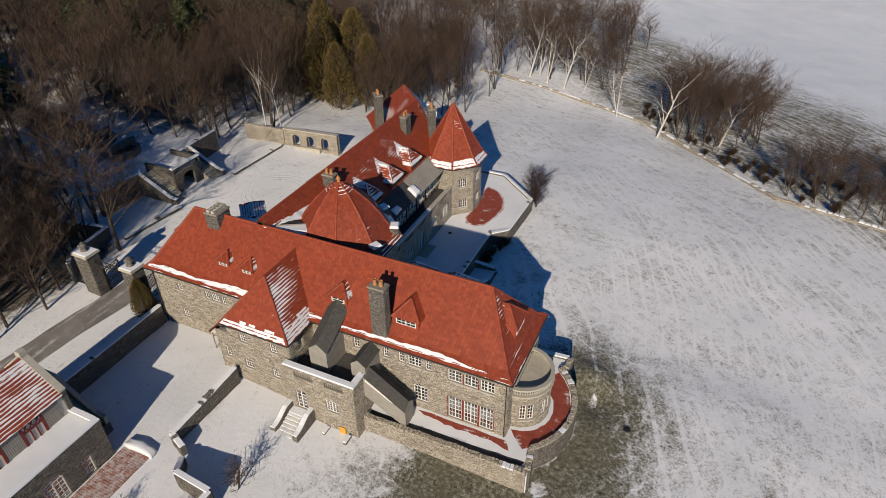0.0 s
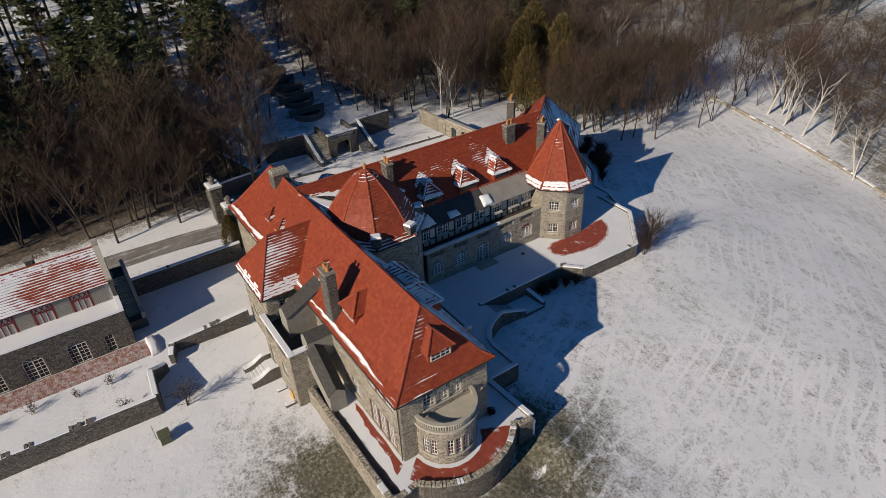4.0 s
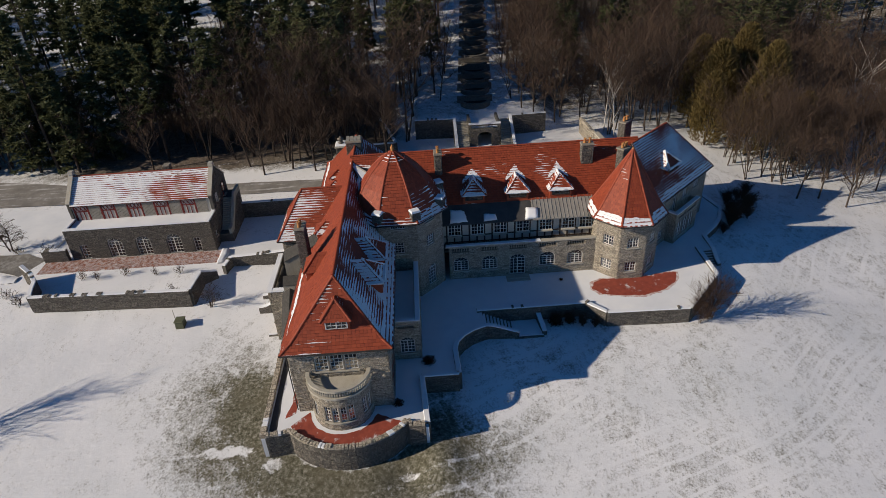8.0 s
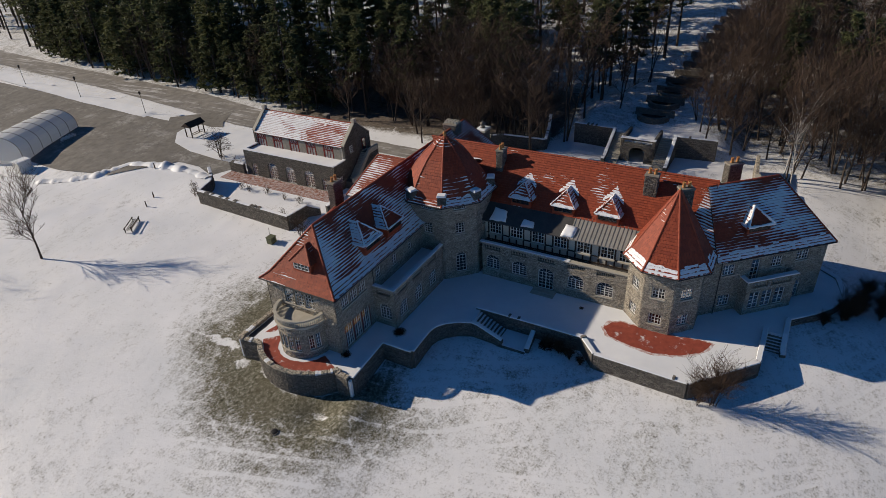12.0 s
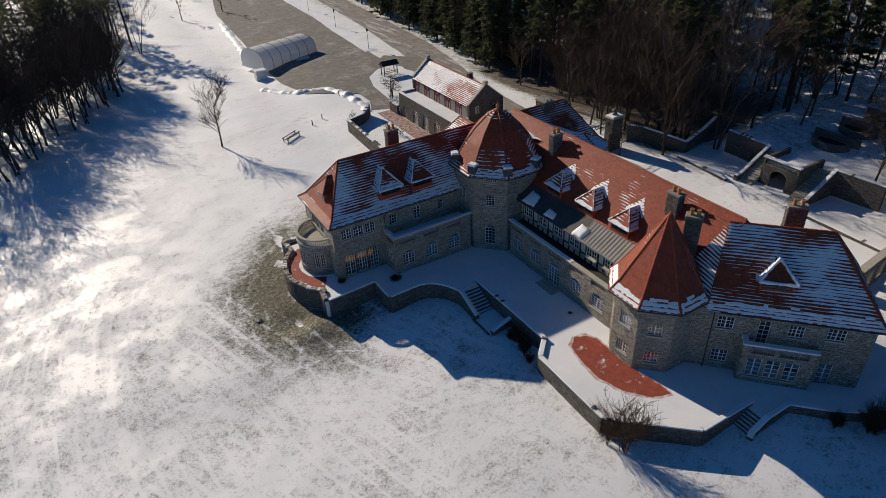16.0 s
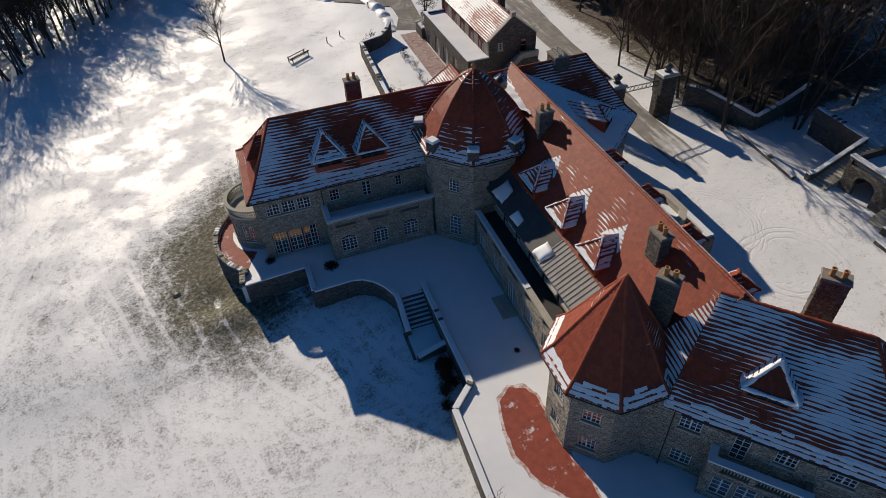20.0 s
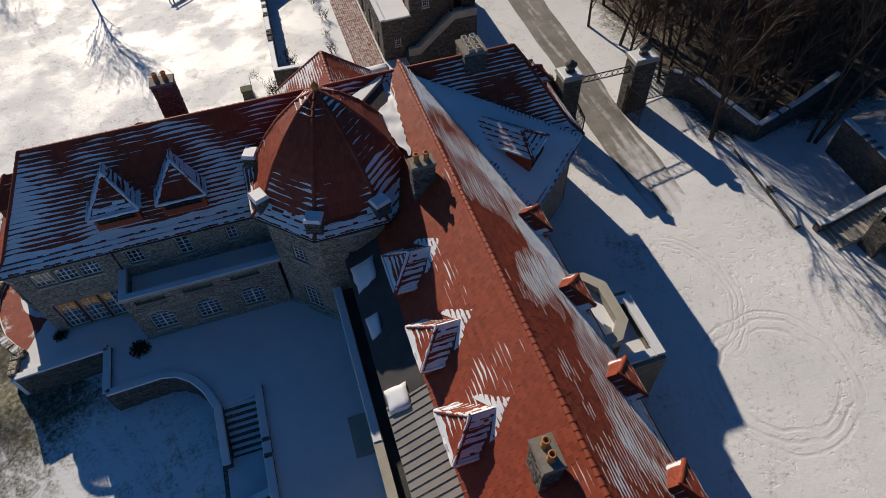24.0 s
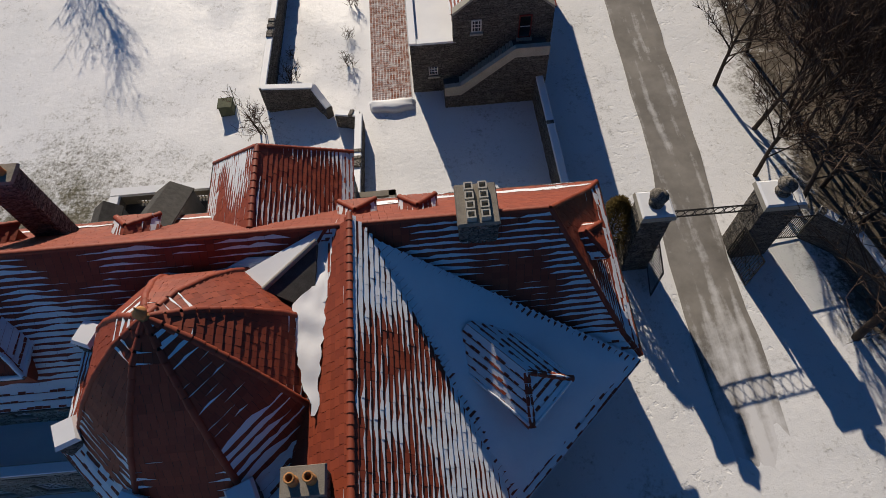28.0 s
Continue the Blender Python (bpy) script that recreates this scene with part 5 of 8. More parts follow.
# large tower
for k in range(-2, 3):
    a, b = oct_pt(T1, 5.45, k, 0), oct_pt(T1, 5.45, k + 1, 0)
    L = (b - a).length
    o = []
    if k in (0, -1, 1):
        o = [W(L / 2 - 0.55, L / 2 + 0.55, 6.9, 8.3, 3, 4), W(L / 2 - 0.65, L / 2 + 0.65, 1.5, 4.2, 3, 5, "win_arch"), W(L / 2 - 0.8, L / 2 + 0.8, 10.05, 10.6, 6, 1)]
    wall(mansion, a, b, -0.6, 10.85, o)
for k in (3, 4, 5):
    a, b = oct_pt(T1, 5.45, k, 0), oct_pt(T1, 5.45, k + 1, 0)
    wall(mansion, a, b, 8.0, 10.85)
# small tower
for k in range(-3, 2):
    a, b = oct_pt(T2, 4.0, k, 0), oct_pt(T2, 4.0, k + 1, 0)
    L = (b - a).length
    o = [W(L / 2 - 0.65, L / 2 + 0.65, 1.7, 3.0, 4, 3, "win", 2), W(L / 2 - 0.65, L / 2 + 0.65, 5.0, 6.3, 4, 3, "win", 2)] if k in (-2, -1, 0) else []
    wall(mansion, a, b, -0.6, 8.2, o)
# north pavilion walls
e = CE - 0.5
c2 = lambda s, p: tuple(cpt(s, p, 0)[:2])
cops = [W(a + 3.6, b + 3.6, z0, z1, c, r, "win", q) for a, b, z0, z1, c, r, q in ((-0.95, 0.5, 5.5, 6.8, 4, 3, 2), (-0.85, 0.6, 1.5, 2.9, 4, 3, 2), (2.5, 3.5, 4.25, 6.9, 2, 5, 1), (4.95, 6.25, 5.5, 6.8, 4, 3, 2), (8.0, 9.5, 5.75, 7.0, 4, 3, 2), (8.2, 9.4, 0.75, 3.0, 2, 4, 2))]
wall(mansion, c2(-3.6, e), c2(11.7, e), -2.2, 7.6, cops)
wall(mansion, c2(11.7, e), c2(11.7, -e), -2.2, 7.6, [W(3, 4.2, 5.2, 6.5, 4, 3), W(6.2, 7.4, 1.8, 3.2, 4, 3)])
wall(mansion, c2(11.7, -e), c2(1.5, -e), -1.0, 7.6, [W(2, 3.2, 4.8, 6.3, 4, 3), W(5.2, 6.4, 4.8, 6.3, 4, 3)])
# its bay with a balcony
b0, b1, bd = 1.45, 7.5, e + 1.25
wall(mansion, c2(b0, e), c2(b0, bd), -1.6, 5.0, [])
wall(mansion, c2(b0, bd), c2(b1, bd), -1.6, 5.0, [W(0.6, 1.85, 1.4, 3.5, 2, 4, "win", 2), W(2.15, 3.4, 1.4, 3.5, 2, 4, "win", 2), W(3.7, 4.95, 1.4, 3.5, 2, 4, "win", 2), W(0.8, 2.6, 4.1, 4.75, k="bal"), W(3.0, 5.4, 4.1, 4.75, k="bal")])
wall(mansion, c2(b1, bd), c2(b1, e), -1.6, 5.0, [])
part("balcony_floor", Geo().prism([c2(b0 + 0.3, e), c2(b0 + 0.3, bd - 0.3), c2(b1 - 0.3, bd - 0.3), c2(b1 - 0.3, e)][::-1], 3.9, 4.02), M_SNOW, mansion, "snowy balcony floor")
part("parapet_coping", Geo().prism([c2(b0 - 0.1, bd - 0.42), c2(b0 - 0.1, bd + 0.12), c2(b1 + 0.1, bd + 0.12), c2(b1 + 0.1, bd - 0.42)][::-1], 5.0, 5.14).prism([c2(b0 - 0.1, e), c2(b0 - 0.1, bd - 0.43), c2(b0 + 0.42, bd - 0.43), c2(b0 + 0.42, e)][::-1], 5.0, 5.14), M_SNOW, mansion, "snow-covered balcony coping")
# west side of the north wing
wall(mansion, (-5.5, 34), (-5.5, 10.3), -0.5, 7.75, [W(a, a + 1.2, z, z + 1.5, 4, 3) for a in (3, 7, 17, 20.5) for z in (2.0, 5.2)])
# entrance porch and the bay above it
PX, PY0, PY1, PT = -9.9, 17.7, 22.2, 5.55
wall(mansion, (-5.5, PY0), (PX, PY0), -0.2, PT, [])
wall(mansion, (PX, PY1), (PX, PY0), -0.2, PT, [W(1.3, 3.2, 0.7, 3.6, 4, 5, "win_arch", 2), W(0.5, 4.0, 4.7, 5.2, k="bal")])
wall(mansion, (PX, PY1), (-5.5, PY1), -0.2, PT, [])
wall(mansion, (-5.5, PY1), (PX, PY1), -0.2, PT, [])
part("porch_roof", Geo().box(PX + 0.4, -5.5, PY0 + 0.4, PY1 - 0.4, 4.45, 4.6), M_SNOW, mansion, "snow-covered flat porch roof")
part("parapet_coping", Geo().taper(PX - 0.12, PX + 0.55, PY0 - 0.12, PY1 + 0.12, PT, PT + 0.18, 0.04).taper(PX + 0.551, -6.5, PY0 - 0.12, PY0 + 0.5, PT, PT + 0.18, 0.04).taper(PX + 0.551, -6.5, PY1 - 0.5, PY1 + 0.12, PT, PT + 0.18, 0.04), M_SNOW, mansion, "snow-topped porch coping")
outer = [(-5.4, 16.3), (-6.9, 16.6), (-7.85, 17.7), (-7.85, 20.6), (-6.9, 21.7), (-5.4, 21.9)]
inner = [(-5.4, 17.0), (-6.6, 17.2), (-7.2, 18.0), (-7.2, 20.3), (-6.6, 21.1), (-5.4, 21.2)]
part("bay", Geo().prism(outer[::-1], 0.3, 7.3), M_DARKMORTAR, mansion, "canted stone bay with a parapet")
ringg = Geo()
for (a, b), (c, d) in zip(zip(outer, outer[1:]), zip(inner, inner[1:])):
    ringg.prism([a, c, d, b], 7.3, 8.0)
part("bay_parapet", ringg, M_CAST, mansion)
part("bay_snow", Geo().prism(inner[::-1], 7.3, 7.36), M_SNOW, mansion)

# semicircular bay with a balustraded balcony at the east end
BC, BR = (28.3, -0.3), 2.85
N = 12
arc = [radians(-90 + 180 * i / N) for i in range(N + 1)]
pt = lambda r, a: (BC[0] + r * math.cos(a), BC[1] + r * math.sin(a))
for i in range(N):
    w_here = i in (1, 2, 4, 5, 6, 7, 9, 10)
    a, b = pt(BR, arc[i]), pt(BR, arc[i + 1])
    ops = [W(0.08, math.dist(a, b) - 0.08, 1.75, 3.6, 2, 4)] if w_here else []
    wall(mansion, a, b, -0.6, 4.7, ops, 0.35)
floor_poly = [pt(BR - 0.1, a) for a in arc]
part("balcony_floor", Geo().prism(floor_poly, 4.72, 4.9), M_CAST, mansion, "pale stone balcony floor")
part("cornice", Geo().rings([[(*pt(BR + 0.02, a), 4.6) for a in arc], [(*pt(BR + 0.2, a), 4.72) for a in arc], [(*pt(BR + 0.2, a), 4.92) for a in arc], [(*pt(BR - 0.3, a), 4.92) for a in arc]], False, False, False), M_CAST, mansion)
rail = Geo().rings([[(*pt(BR - 0.22, a), 5.52) for a in arc], [(*pt(BR + 0.14, a), 5.52) for a in arc], [(*pt(BR + 0.14, a), 5.7) for a in arc], [(*pt(BR - 0.22, a), 5.7) for a in arc], [(*pt(BR - 0.22, a), 5.52) for a in arc]], False, False, False)
part("balustrade_rail", rail, M_CAST, mansion)
BAL = Geo().lathe([(0.05, 0), (0.09, 0.2), (0.05, 0.4), (0.07, 0.62)], 6).mesh("baluster", M_CAST)
for i in range(40):
    part("baluster", BAL, None, mansion, m=Matrix.Translation((*pt(BR - 0.04, radians(-88 + 176 * i / 39)), 4.91)))

# stone garden porch with parapet on the south side, with timber stair covers on it
QX0, QX1, QY = 8.05, 15.5, -9.05
QT = 5.8
wall(mansion, (QX0, QY), (QX1, QY), -1.7, QT, [W(0.8, 1.95, 0.35, 2.75, 2, 5, "win", 2), W(4.2, 5.5, 1.45, 3.1, 4, 4, "win_arch", 2), W(1.0, 3.0, 4.6, 5.2, k="bal"), W(4.3, 6.3, 4.6, 5.2, k="bal")])
wall(mansion, (QX1, QY), (QX1, -4.6), -1.7, QT, [])
wall(mansion, (QX0, -8.3), (QX0, QY), -1.7, QT, [])
part("porch_roof", Geo().box(QX0, QX1 - 0.4, QY + 0.4, -4.61, 4.75, 4.9), M_DECK, mansion, "dark flat porch roof")
part("parapet_coping", Geo().taper(QX0 - 0.1, QX1 + 0.12, QY - 0.12, QY + 0.5, QT, QT + 0.18, 0.04).taper(QX1 - 0.5, QX1 + 0.12, QY + 0.505, -6.4, QT, QT + 0.18, 0.04), M_SNOW, mansion, "snow-topped parapet coping")
part("cellar_hatch", Geo().taper(13.5, 14.2, -9.25, -9.07, -1.05, -0.1, 0.03), M_YELLOW, mansion, "yellow boarded cellar hatch")
for x0, y0 in ((12.0, -10.3), (14.4, -10.4)):
    rock = part("hatch_stone", Geo().taper(x0, x0 + 0.55, y0, y0 + 1.2, -1.6, -0.62, 0.12), M_DARKSTONE, mansion)
    part("snow_cap", Geo().taper(x0 + 0.1, x0 + 0.45, y0 + 0.1, y0 + 1.1, -0.62, -0.52, 0.08), M_SNOW, rock)


def gabled(parent, name, a, b, w, z0a, z0b, ha, hb, rise, label):
    """A narrow gabled timber cover along a line from a to b: floor heights z0a, z0b and eave heights ha, hb above the floor."""
    a, b = Vector((*a, 0)), Vector((*b, 0))
    d = (b - a).normalized()
    s = Vector((-d.y, d.x, 0)) * (w / 2)
    sec = lambda p, z, h: [p + s + Vector((0, 0, z)), p - s + Vector((0, 0, z)), p - s + Vector((0, 0, z + h)), p + Vector((0, 0, z + h + rise)), p + s + Vector((0, 0, z + h))]
    g = Geo().rings([sec(a, z0a, ha), sec(b, z0b, hb)])
    ob = part(name, g, M_SIDING, parent, label)
    s2 = s * 1.12
    rf = Geo()
    for sg in (1, -1):
        q = [a + s2 * sg + Vector((0, 0, z0a + ha - 0.06)), b + s2 * sg + Vector((0, 0, z0b + hb - 0.06)), b + Vector((0, 0, z0b + hb + rise + 0.03)), a + Vector((0, 0, z0a + ha + rise + 0.03))]
        rf.add(q + [p + Vector((0, 0, 0.07)) for p in q], [(0, 1, 2, 3), (4, 5, 6, 7), (0, 1, 5, 4), (1, 2, 6, 5), (2, 3, 7, 6), (3, 0, 4, 7)])
    part("shingle_roof", rf, M_SHINGLE, ob, "grey shingle roof")
    return ob


gabled(mansion, "stair_cover", (11.0, -3.4), (11.0, -7.6), 1.9, 4.9, 4.9, 4.6, 2.4, 0.75, "weathered grey timber stair cover")
gabled(mansion, "stair_cover", (15.0, -4.4), (15.0, -7.2), 1.5, 4.4, 4.4, 2.4, 2.3, 0.6, "weathered grey timber stair cover")
sc = gabled(mansion, "stair_cover", (15.4, -6.55), (19.7, -6.55), 1.6, 3.3, 0.7, 2.6, 2.2, 0.55, "sloping grey stair cover with a strip of windows")
part("window_strip", Geo().add([(15.7, -7.37, 5.4), (18.4, -7.37, 3.75), (18.4, -7.37, 3.45), (15.7, -7.37, 5.1), (15.7, -7.34, 5.4), (18.4, -7.34, 3.75), (18.4, -7.34, 3.45), (15.7, -7.34, 5.1)], [(3, 2, 1, 0), (4, 5, 6, 7), (0, 1, 5, 4), (1, 2, 6, 5), (2, 3, 7, 6), (3, 0, 4, 7)]), M_WHITE, sc)
# outside steps up to the garden door
st = thing("garden_steps", "snowy stone steps with curved cheek walls", "steps", at=(9.45, -9.1, 0))
for i in range(6):
    y1 = -0.85 - 0.36 * i
    part("step", Geo().taper(-1.15, 0.7, y1 - 0.36, y1 + 0.05, -1.7, 0.24 - 0.15 * i, 0.015), M_CAST, st)
    part("tread_snow", Geo().taper(-1.12, 0.67, y1 - 0.3, y1 + 0.02, 0.24 - 0.15 * i, 0.3 - 0.15 * i, 0.03), M_SNOW, st)
part("landing", Geo().taper(-1.15, 0.7, -0.85, 0.0, -1.7, 0.36, 0.02), M_SNOW, st, "snow-covered landing")
for x0, x1 in ((-1.75, -1.17), (0.72, 1.3)):
    prof = ((0, 0.95), (-0.9, 0.95), (-1.4, 0.72), (-1.9, 0.42), (-2.5, 0.25), (-3.0, 0.2))
    ck = part("cheek_wall", Geo().rings([[(x0, y, -1.8), (x1, y, -1.8), (x1, y, z), (x0, y, z)] for y, z in prof]), M_DARKSTONE, st)
    part("snow_cap", Geo().rings([[(x0 + 0.02, y, z), (x1 - 0.02, y, z), (x1 - 0.1, y, z + 0.12), (x0 + 0.1, y, z + 0.12)] for y, z in prof]), M_SNOW, ck)

# dormers
dormer(mansion, 11.0, -2.45, 11.55, -90, 2.2, 1.2, 0.95, 0.5, 0.7, snow=(0.0, 0.75, 0.2), cols=2)
dormer(mansion, 18.25, -2.5, 12.1, -90, 2.8, 1.35, 1.5, 1.3, 0.8, snow=(0.0, 0.1, 0), cols=4)
dormer(mansion, -2.8, -2.4, 11.35, -90, 1.8, 1.1, 0.8, 0.5, 0.6, snow=(0.0, 0.6, 0.2), cols=2)
dormer(mansion, 0.2, -2.45, 11.3, -90, 1.8, 1.1, 0.8, 0.5, 0.6, snow=(0.0, 0.6, 0.2), cols=2)
dormer(mansion, 26.5, 0.1, 12.3, 0, 2.8, 1.35, 1.6, 1.3, 0.9, slope=1.4, snow=(0.15, 0.3, 0.1), cols=4)
dormer(mansion, 20.5, 2.2, 12.35, 90, 3.2, 2.0, 1.9, 1.2, 0.7, snow=(0.6, 1.0, 0.8), cols=4, wmat=M_TIMBER, top=0.5, rim=0.15)
dormer(mansion, 16.3, 2.3, 12.25, 90, 3.2, 1.95, 1.85, 1.2, 0.7, snow=(0.5, 1.0, 0.8), cols=4, wmat=M_TIMBER, top=0.5, rim=0.15)
for y, sn in ((14.45, (0.8, 0.8, 0.25)), (19.7, (0.62, 0.8, 0.25)), (24.9, (0.62, 0.8, 0.25))):
    dormer(mansion, 3.65, y, 11.87, 0, 2.95, 1.35, 1.6, 1.45, 0.7, snow=sn, cols=4, wmat=M_TIMBER, top=0.75, rim=0.11)
    saddle = Geo()
    reach = lambda k: 0.12 + 0.42 * (1 - abs(k - 12) / 13) * (1 + 0.7 * noise.noise((k * 0.7, y, 3)))
    for k in range(24):
        q = []
        for kk in (k, k + 1):
            off = 0.7 * abs(kk - 12) / 12
            yy = y - 1.2 + 2.4 * kk / 24
            q.append(((2.4 + off, yy), (2.25 + off - reach(kk), yy)))
        za = lambda q: 14.3 - 1.07 * q
        saddle.add([(*q[0][0], za(q[0][0][0]) + 0.1), (*q[1][0], za(q[1][0][0]) + 0.1), (*q[1][1], za(q[1][1][0]) + 0.06), (*q[0][1], za(q[0][1][0]) + 0.06)], [(0, 1, 2, 3)])
    part("saddle_snow", saddle, M_SNOW, mansion)["kind"] = "stuff"
for y in (12.3, 18.4, 24.4, 30.4):
    dormer(mansion, -4.75, y, 10.0, 180, 2.4, 1.3, 1.1, 1.3, 0.8, snow=(0.4, 0.35, 0.2), cols=2)
dormer(mansion, -6.73, 6.3, 11.3, 133.5, 2.75, 1.5, 0.95, 3.2, 1.2, snow=(1.2, 1.2, 4.5), cols=2, wmat=M_TIMBER, top=0.0, rim=0.07)
q = cpt(3.3, 2.35, 12.05)
dormer(mansion, q.x, q.y, q.z, math.degrees(math.atan2(CN.y, CN.x)), 3.2, 1.6, 1.6, 1.2, 0.7, snow=(0.0, 1.05, 1.4), cols=4, wmat=M_TIMBER, top=0.6, rim=0.2)
dormer(mansion, -10.4, 0.0, 11.5, 180, 1.9, 1.0, 0.9, 0.8, 0.6, slope=1.4, snow=(0.2, 0.4, 0.1), cols=2)

# chimneys
chimney(mansion, 15.95, -4.15, 7.4, 14.6, 1.5, 0.95, ((-0.3, 0), (0.3, 0)))
chimney(mansion, 1.5, 10.45, 11.5, 15.35, 1.35, 0.85, ((-0.3, 0), (0.3, 0)))
chimney(mansion, 1.6, 28.55, 11.5, 15.3, 0.9, 1.4, ((0, -0.3), (0, 0.3)))
chimney(mansion, 3.6, 32.45, 10.5, 15.3, 0.95, 1.4, ((0, -0.3), (0, 0.3)), 0.6)
chimney(mansion, -6.75, 35.8, 0.0, 14.5, 1.0, 1.7, ((0, -0.35), (0, 0.35)), math.atan2(CN.y, CN.x))
chimney(mansion, -5.35, -0.15, 12.4, 14.9, 1.6, 1.9, [(a, b) for a in (-0.3, 0.3) for b in (-0.72, -0.24, 0.24, 0.72)], 0.0, True)

# ---- terrace ----
TZ, PT1 = 0.75, 1.1
RC, RR = (26.4, 0.2), 6.95
rarc = [(RC[0] + RR * math.cos(radians(a)), RC[1] + RR * math.sin(radians(a))) for a in range(-48, 53, 5)]
curve = [(21.2, 10.7), (20.2, 10.95), (19.2, 11.7), (18.4, 12.8), (17.8, 14.2)]
outline = [(15.5, -7.9), (31.5, -7.7), (31.2, -5.3)] + rarc + [(31.3, 5.9), (31.5, 7.6), (24.9, 7.15), (24.9, 10.9)] + curve + [(17.6, 14.3), (15.0, 14.1), (14.9, 26.1), (17.05, 28.0), (17.3, 37.2), (11.2, 42.8), (5.5, 42.9), (5.5, 44.7), (2.6, 44.7), (0.4, 47.1), (-1.7, 48.4), (-4.5, 49.7), (-8.0, 49.0), (-10.0, 46.8), (-8, 42), (-3, 33), (-2, 8), (10, 0), (15.5, -4)]
terrace = part("terrace", Geo().prism(outline, -3.2, TZ), M_SNOW)
tagged(terrace, "snow-covered stone terrace round the court side of the mansion", "terrace", kind="structure")


def patch(name, pts, z, mat, label, category, wob=0.25):
    n = len(pts)
    out = []
    for i in range(n):
        a, b = Vector((*pts[i], 0)), Vector((*pts[(i + 1) % n], 0))
        for k in range(6):
            p = a.lerp(b, k / 6)
            out.append((p.x + wob * noise.noise(p * 1.3), p.y + wob * noise.noise(p * 1.3 + Vector((9, 0, 0)))))
    return tagged(part(name, Geo().prism(out, z - 0.03, z), mat), label, category, kind="structure")


red = [(RC[0] + (RR - 0.35) * math.cos(radians(a)), RC[1] + (RR - 0.35) * math.sin(radians(a))) for a in range(-55, 51, 7)] + [(BC[0] + 3.3 * math.cos(radians(a)), BC[1] + 3.3 * math.sin(radians(a))) for a in range(70, -85, -14)]
patch("red_paving", red, TZ + 0.012, M_PAVING, "red paving swept bare of snow round the bay", "paving", 0.12)
patch("red_paving", [(19.6, -4.9), (28.6, -4.95), (29.3, -5.9), (28.0, -5.6), (26.0, -5.45), (24.2, -5.6), (22.0, -5.35), (20.5, -5.3)], TZ + 0.012, M_PAVING, "red paving edge bared at the foot of the wall", "paving", 0.2)
cres = [(11.0, 28.1), (12.2, 27.5), (13.4, 28.4), (14.0, 30.8), (14.1, 33.2), (13.4, 35.7), (11.9, 37.6), (10.1, 38.3), (10.0, 36.9), (10.5, 34.8), (10.7, 32.4), (10.5, 30.4), (10.5, 29.1)]
cen = Vector((12.2, 32.4))
slush = [tuple(Vector(q) + (Vector(q) - cen).normalized() * 0.32) for q in cres]
patch("slush_fringe", slush, TZ + 0.005, M_SLUSH, "half-melted pinkish slush round the bare paving", "slush", 0.3)
patch("red_paving", cres, TZ + 0.012, M_PAVING, "crescent of red paving melted free of snow", "paving", 0.16)
# the parapet's cast shadow, laid over the snow as a dark-coloured strip
patch("shovelled_strip", [(15.7, -7.3), (30.6, -7.15), (30.9, -6.4), (26, -6.6), (20, -6.7), (15.7, -6.8)], TZ + 0.014, M_DECK, "dark strip painted as the parapet's shadow on the terrace", "paving", 0.1)

COPE_MESHES = []
for k in range(4):
    q = Geo().taper(0.01, 0.99, -0.5, 0.5, 0, 1, 0.06)
    q.v = [(a + RNG.uniform(-0.02, 0.02), b + RNG.uniform(-0.03, 0.03), c + (RNG.uniform(-0.06, 0.06) if c > 0.5 else 0)) for a, b, c in q.v]
    COPE_MESHES.append((q.mesh("coping_stone", M_DARKSTONE), q.mesh("coping_stone", M_SNOW), q.mesh("coping_stone", M_STONE)))


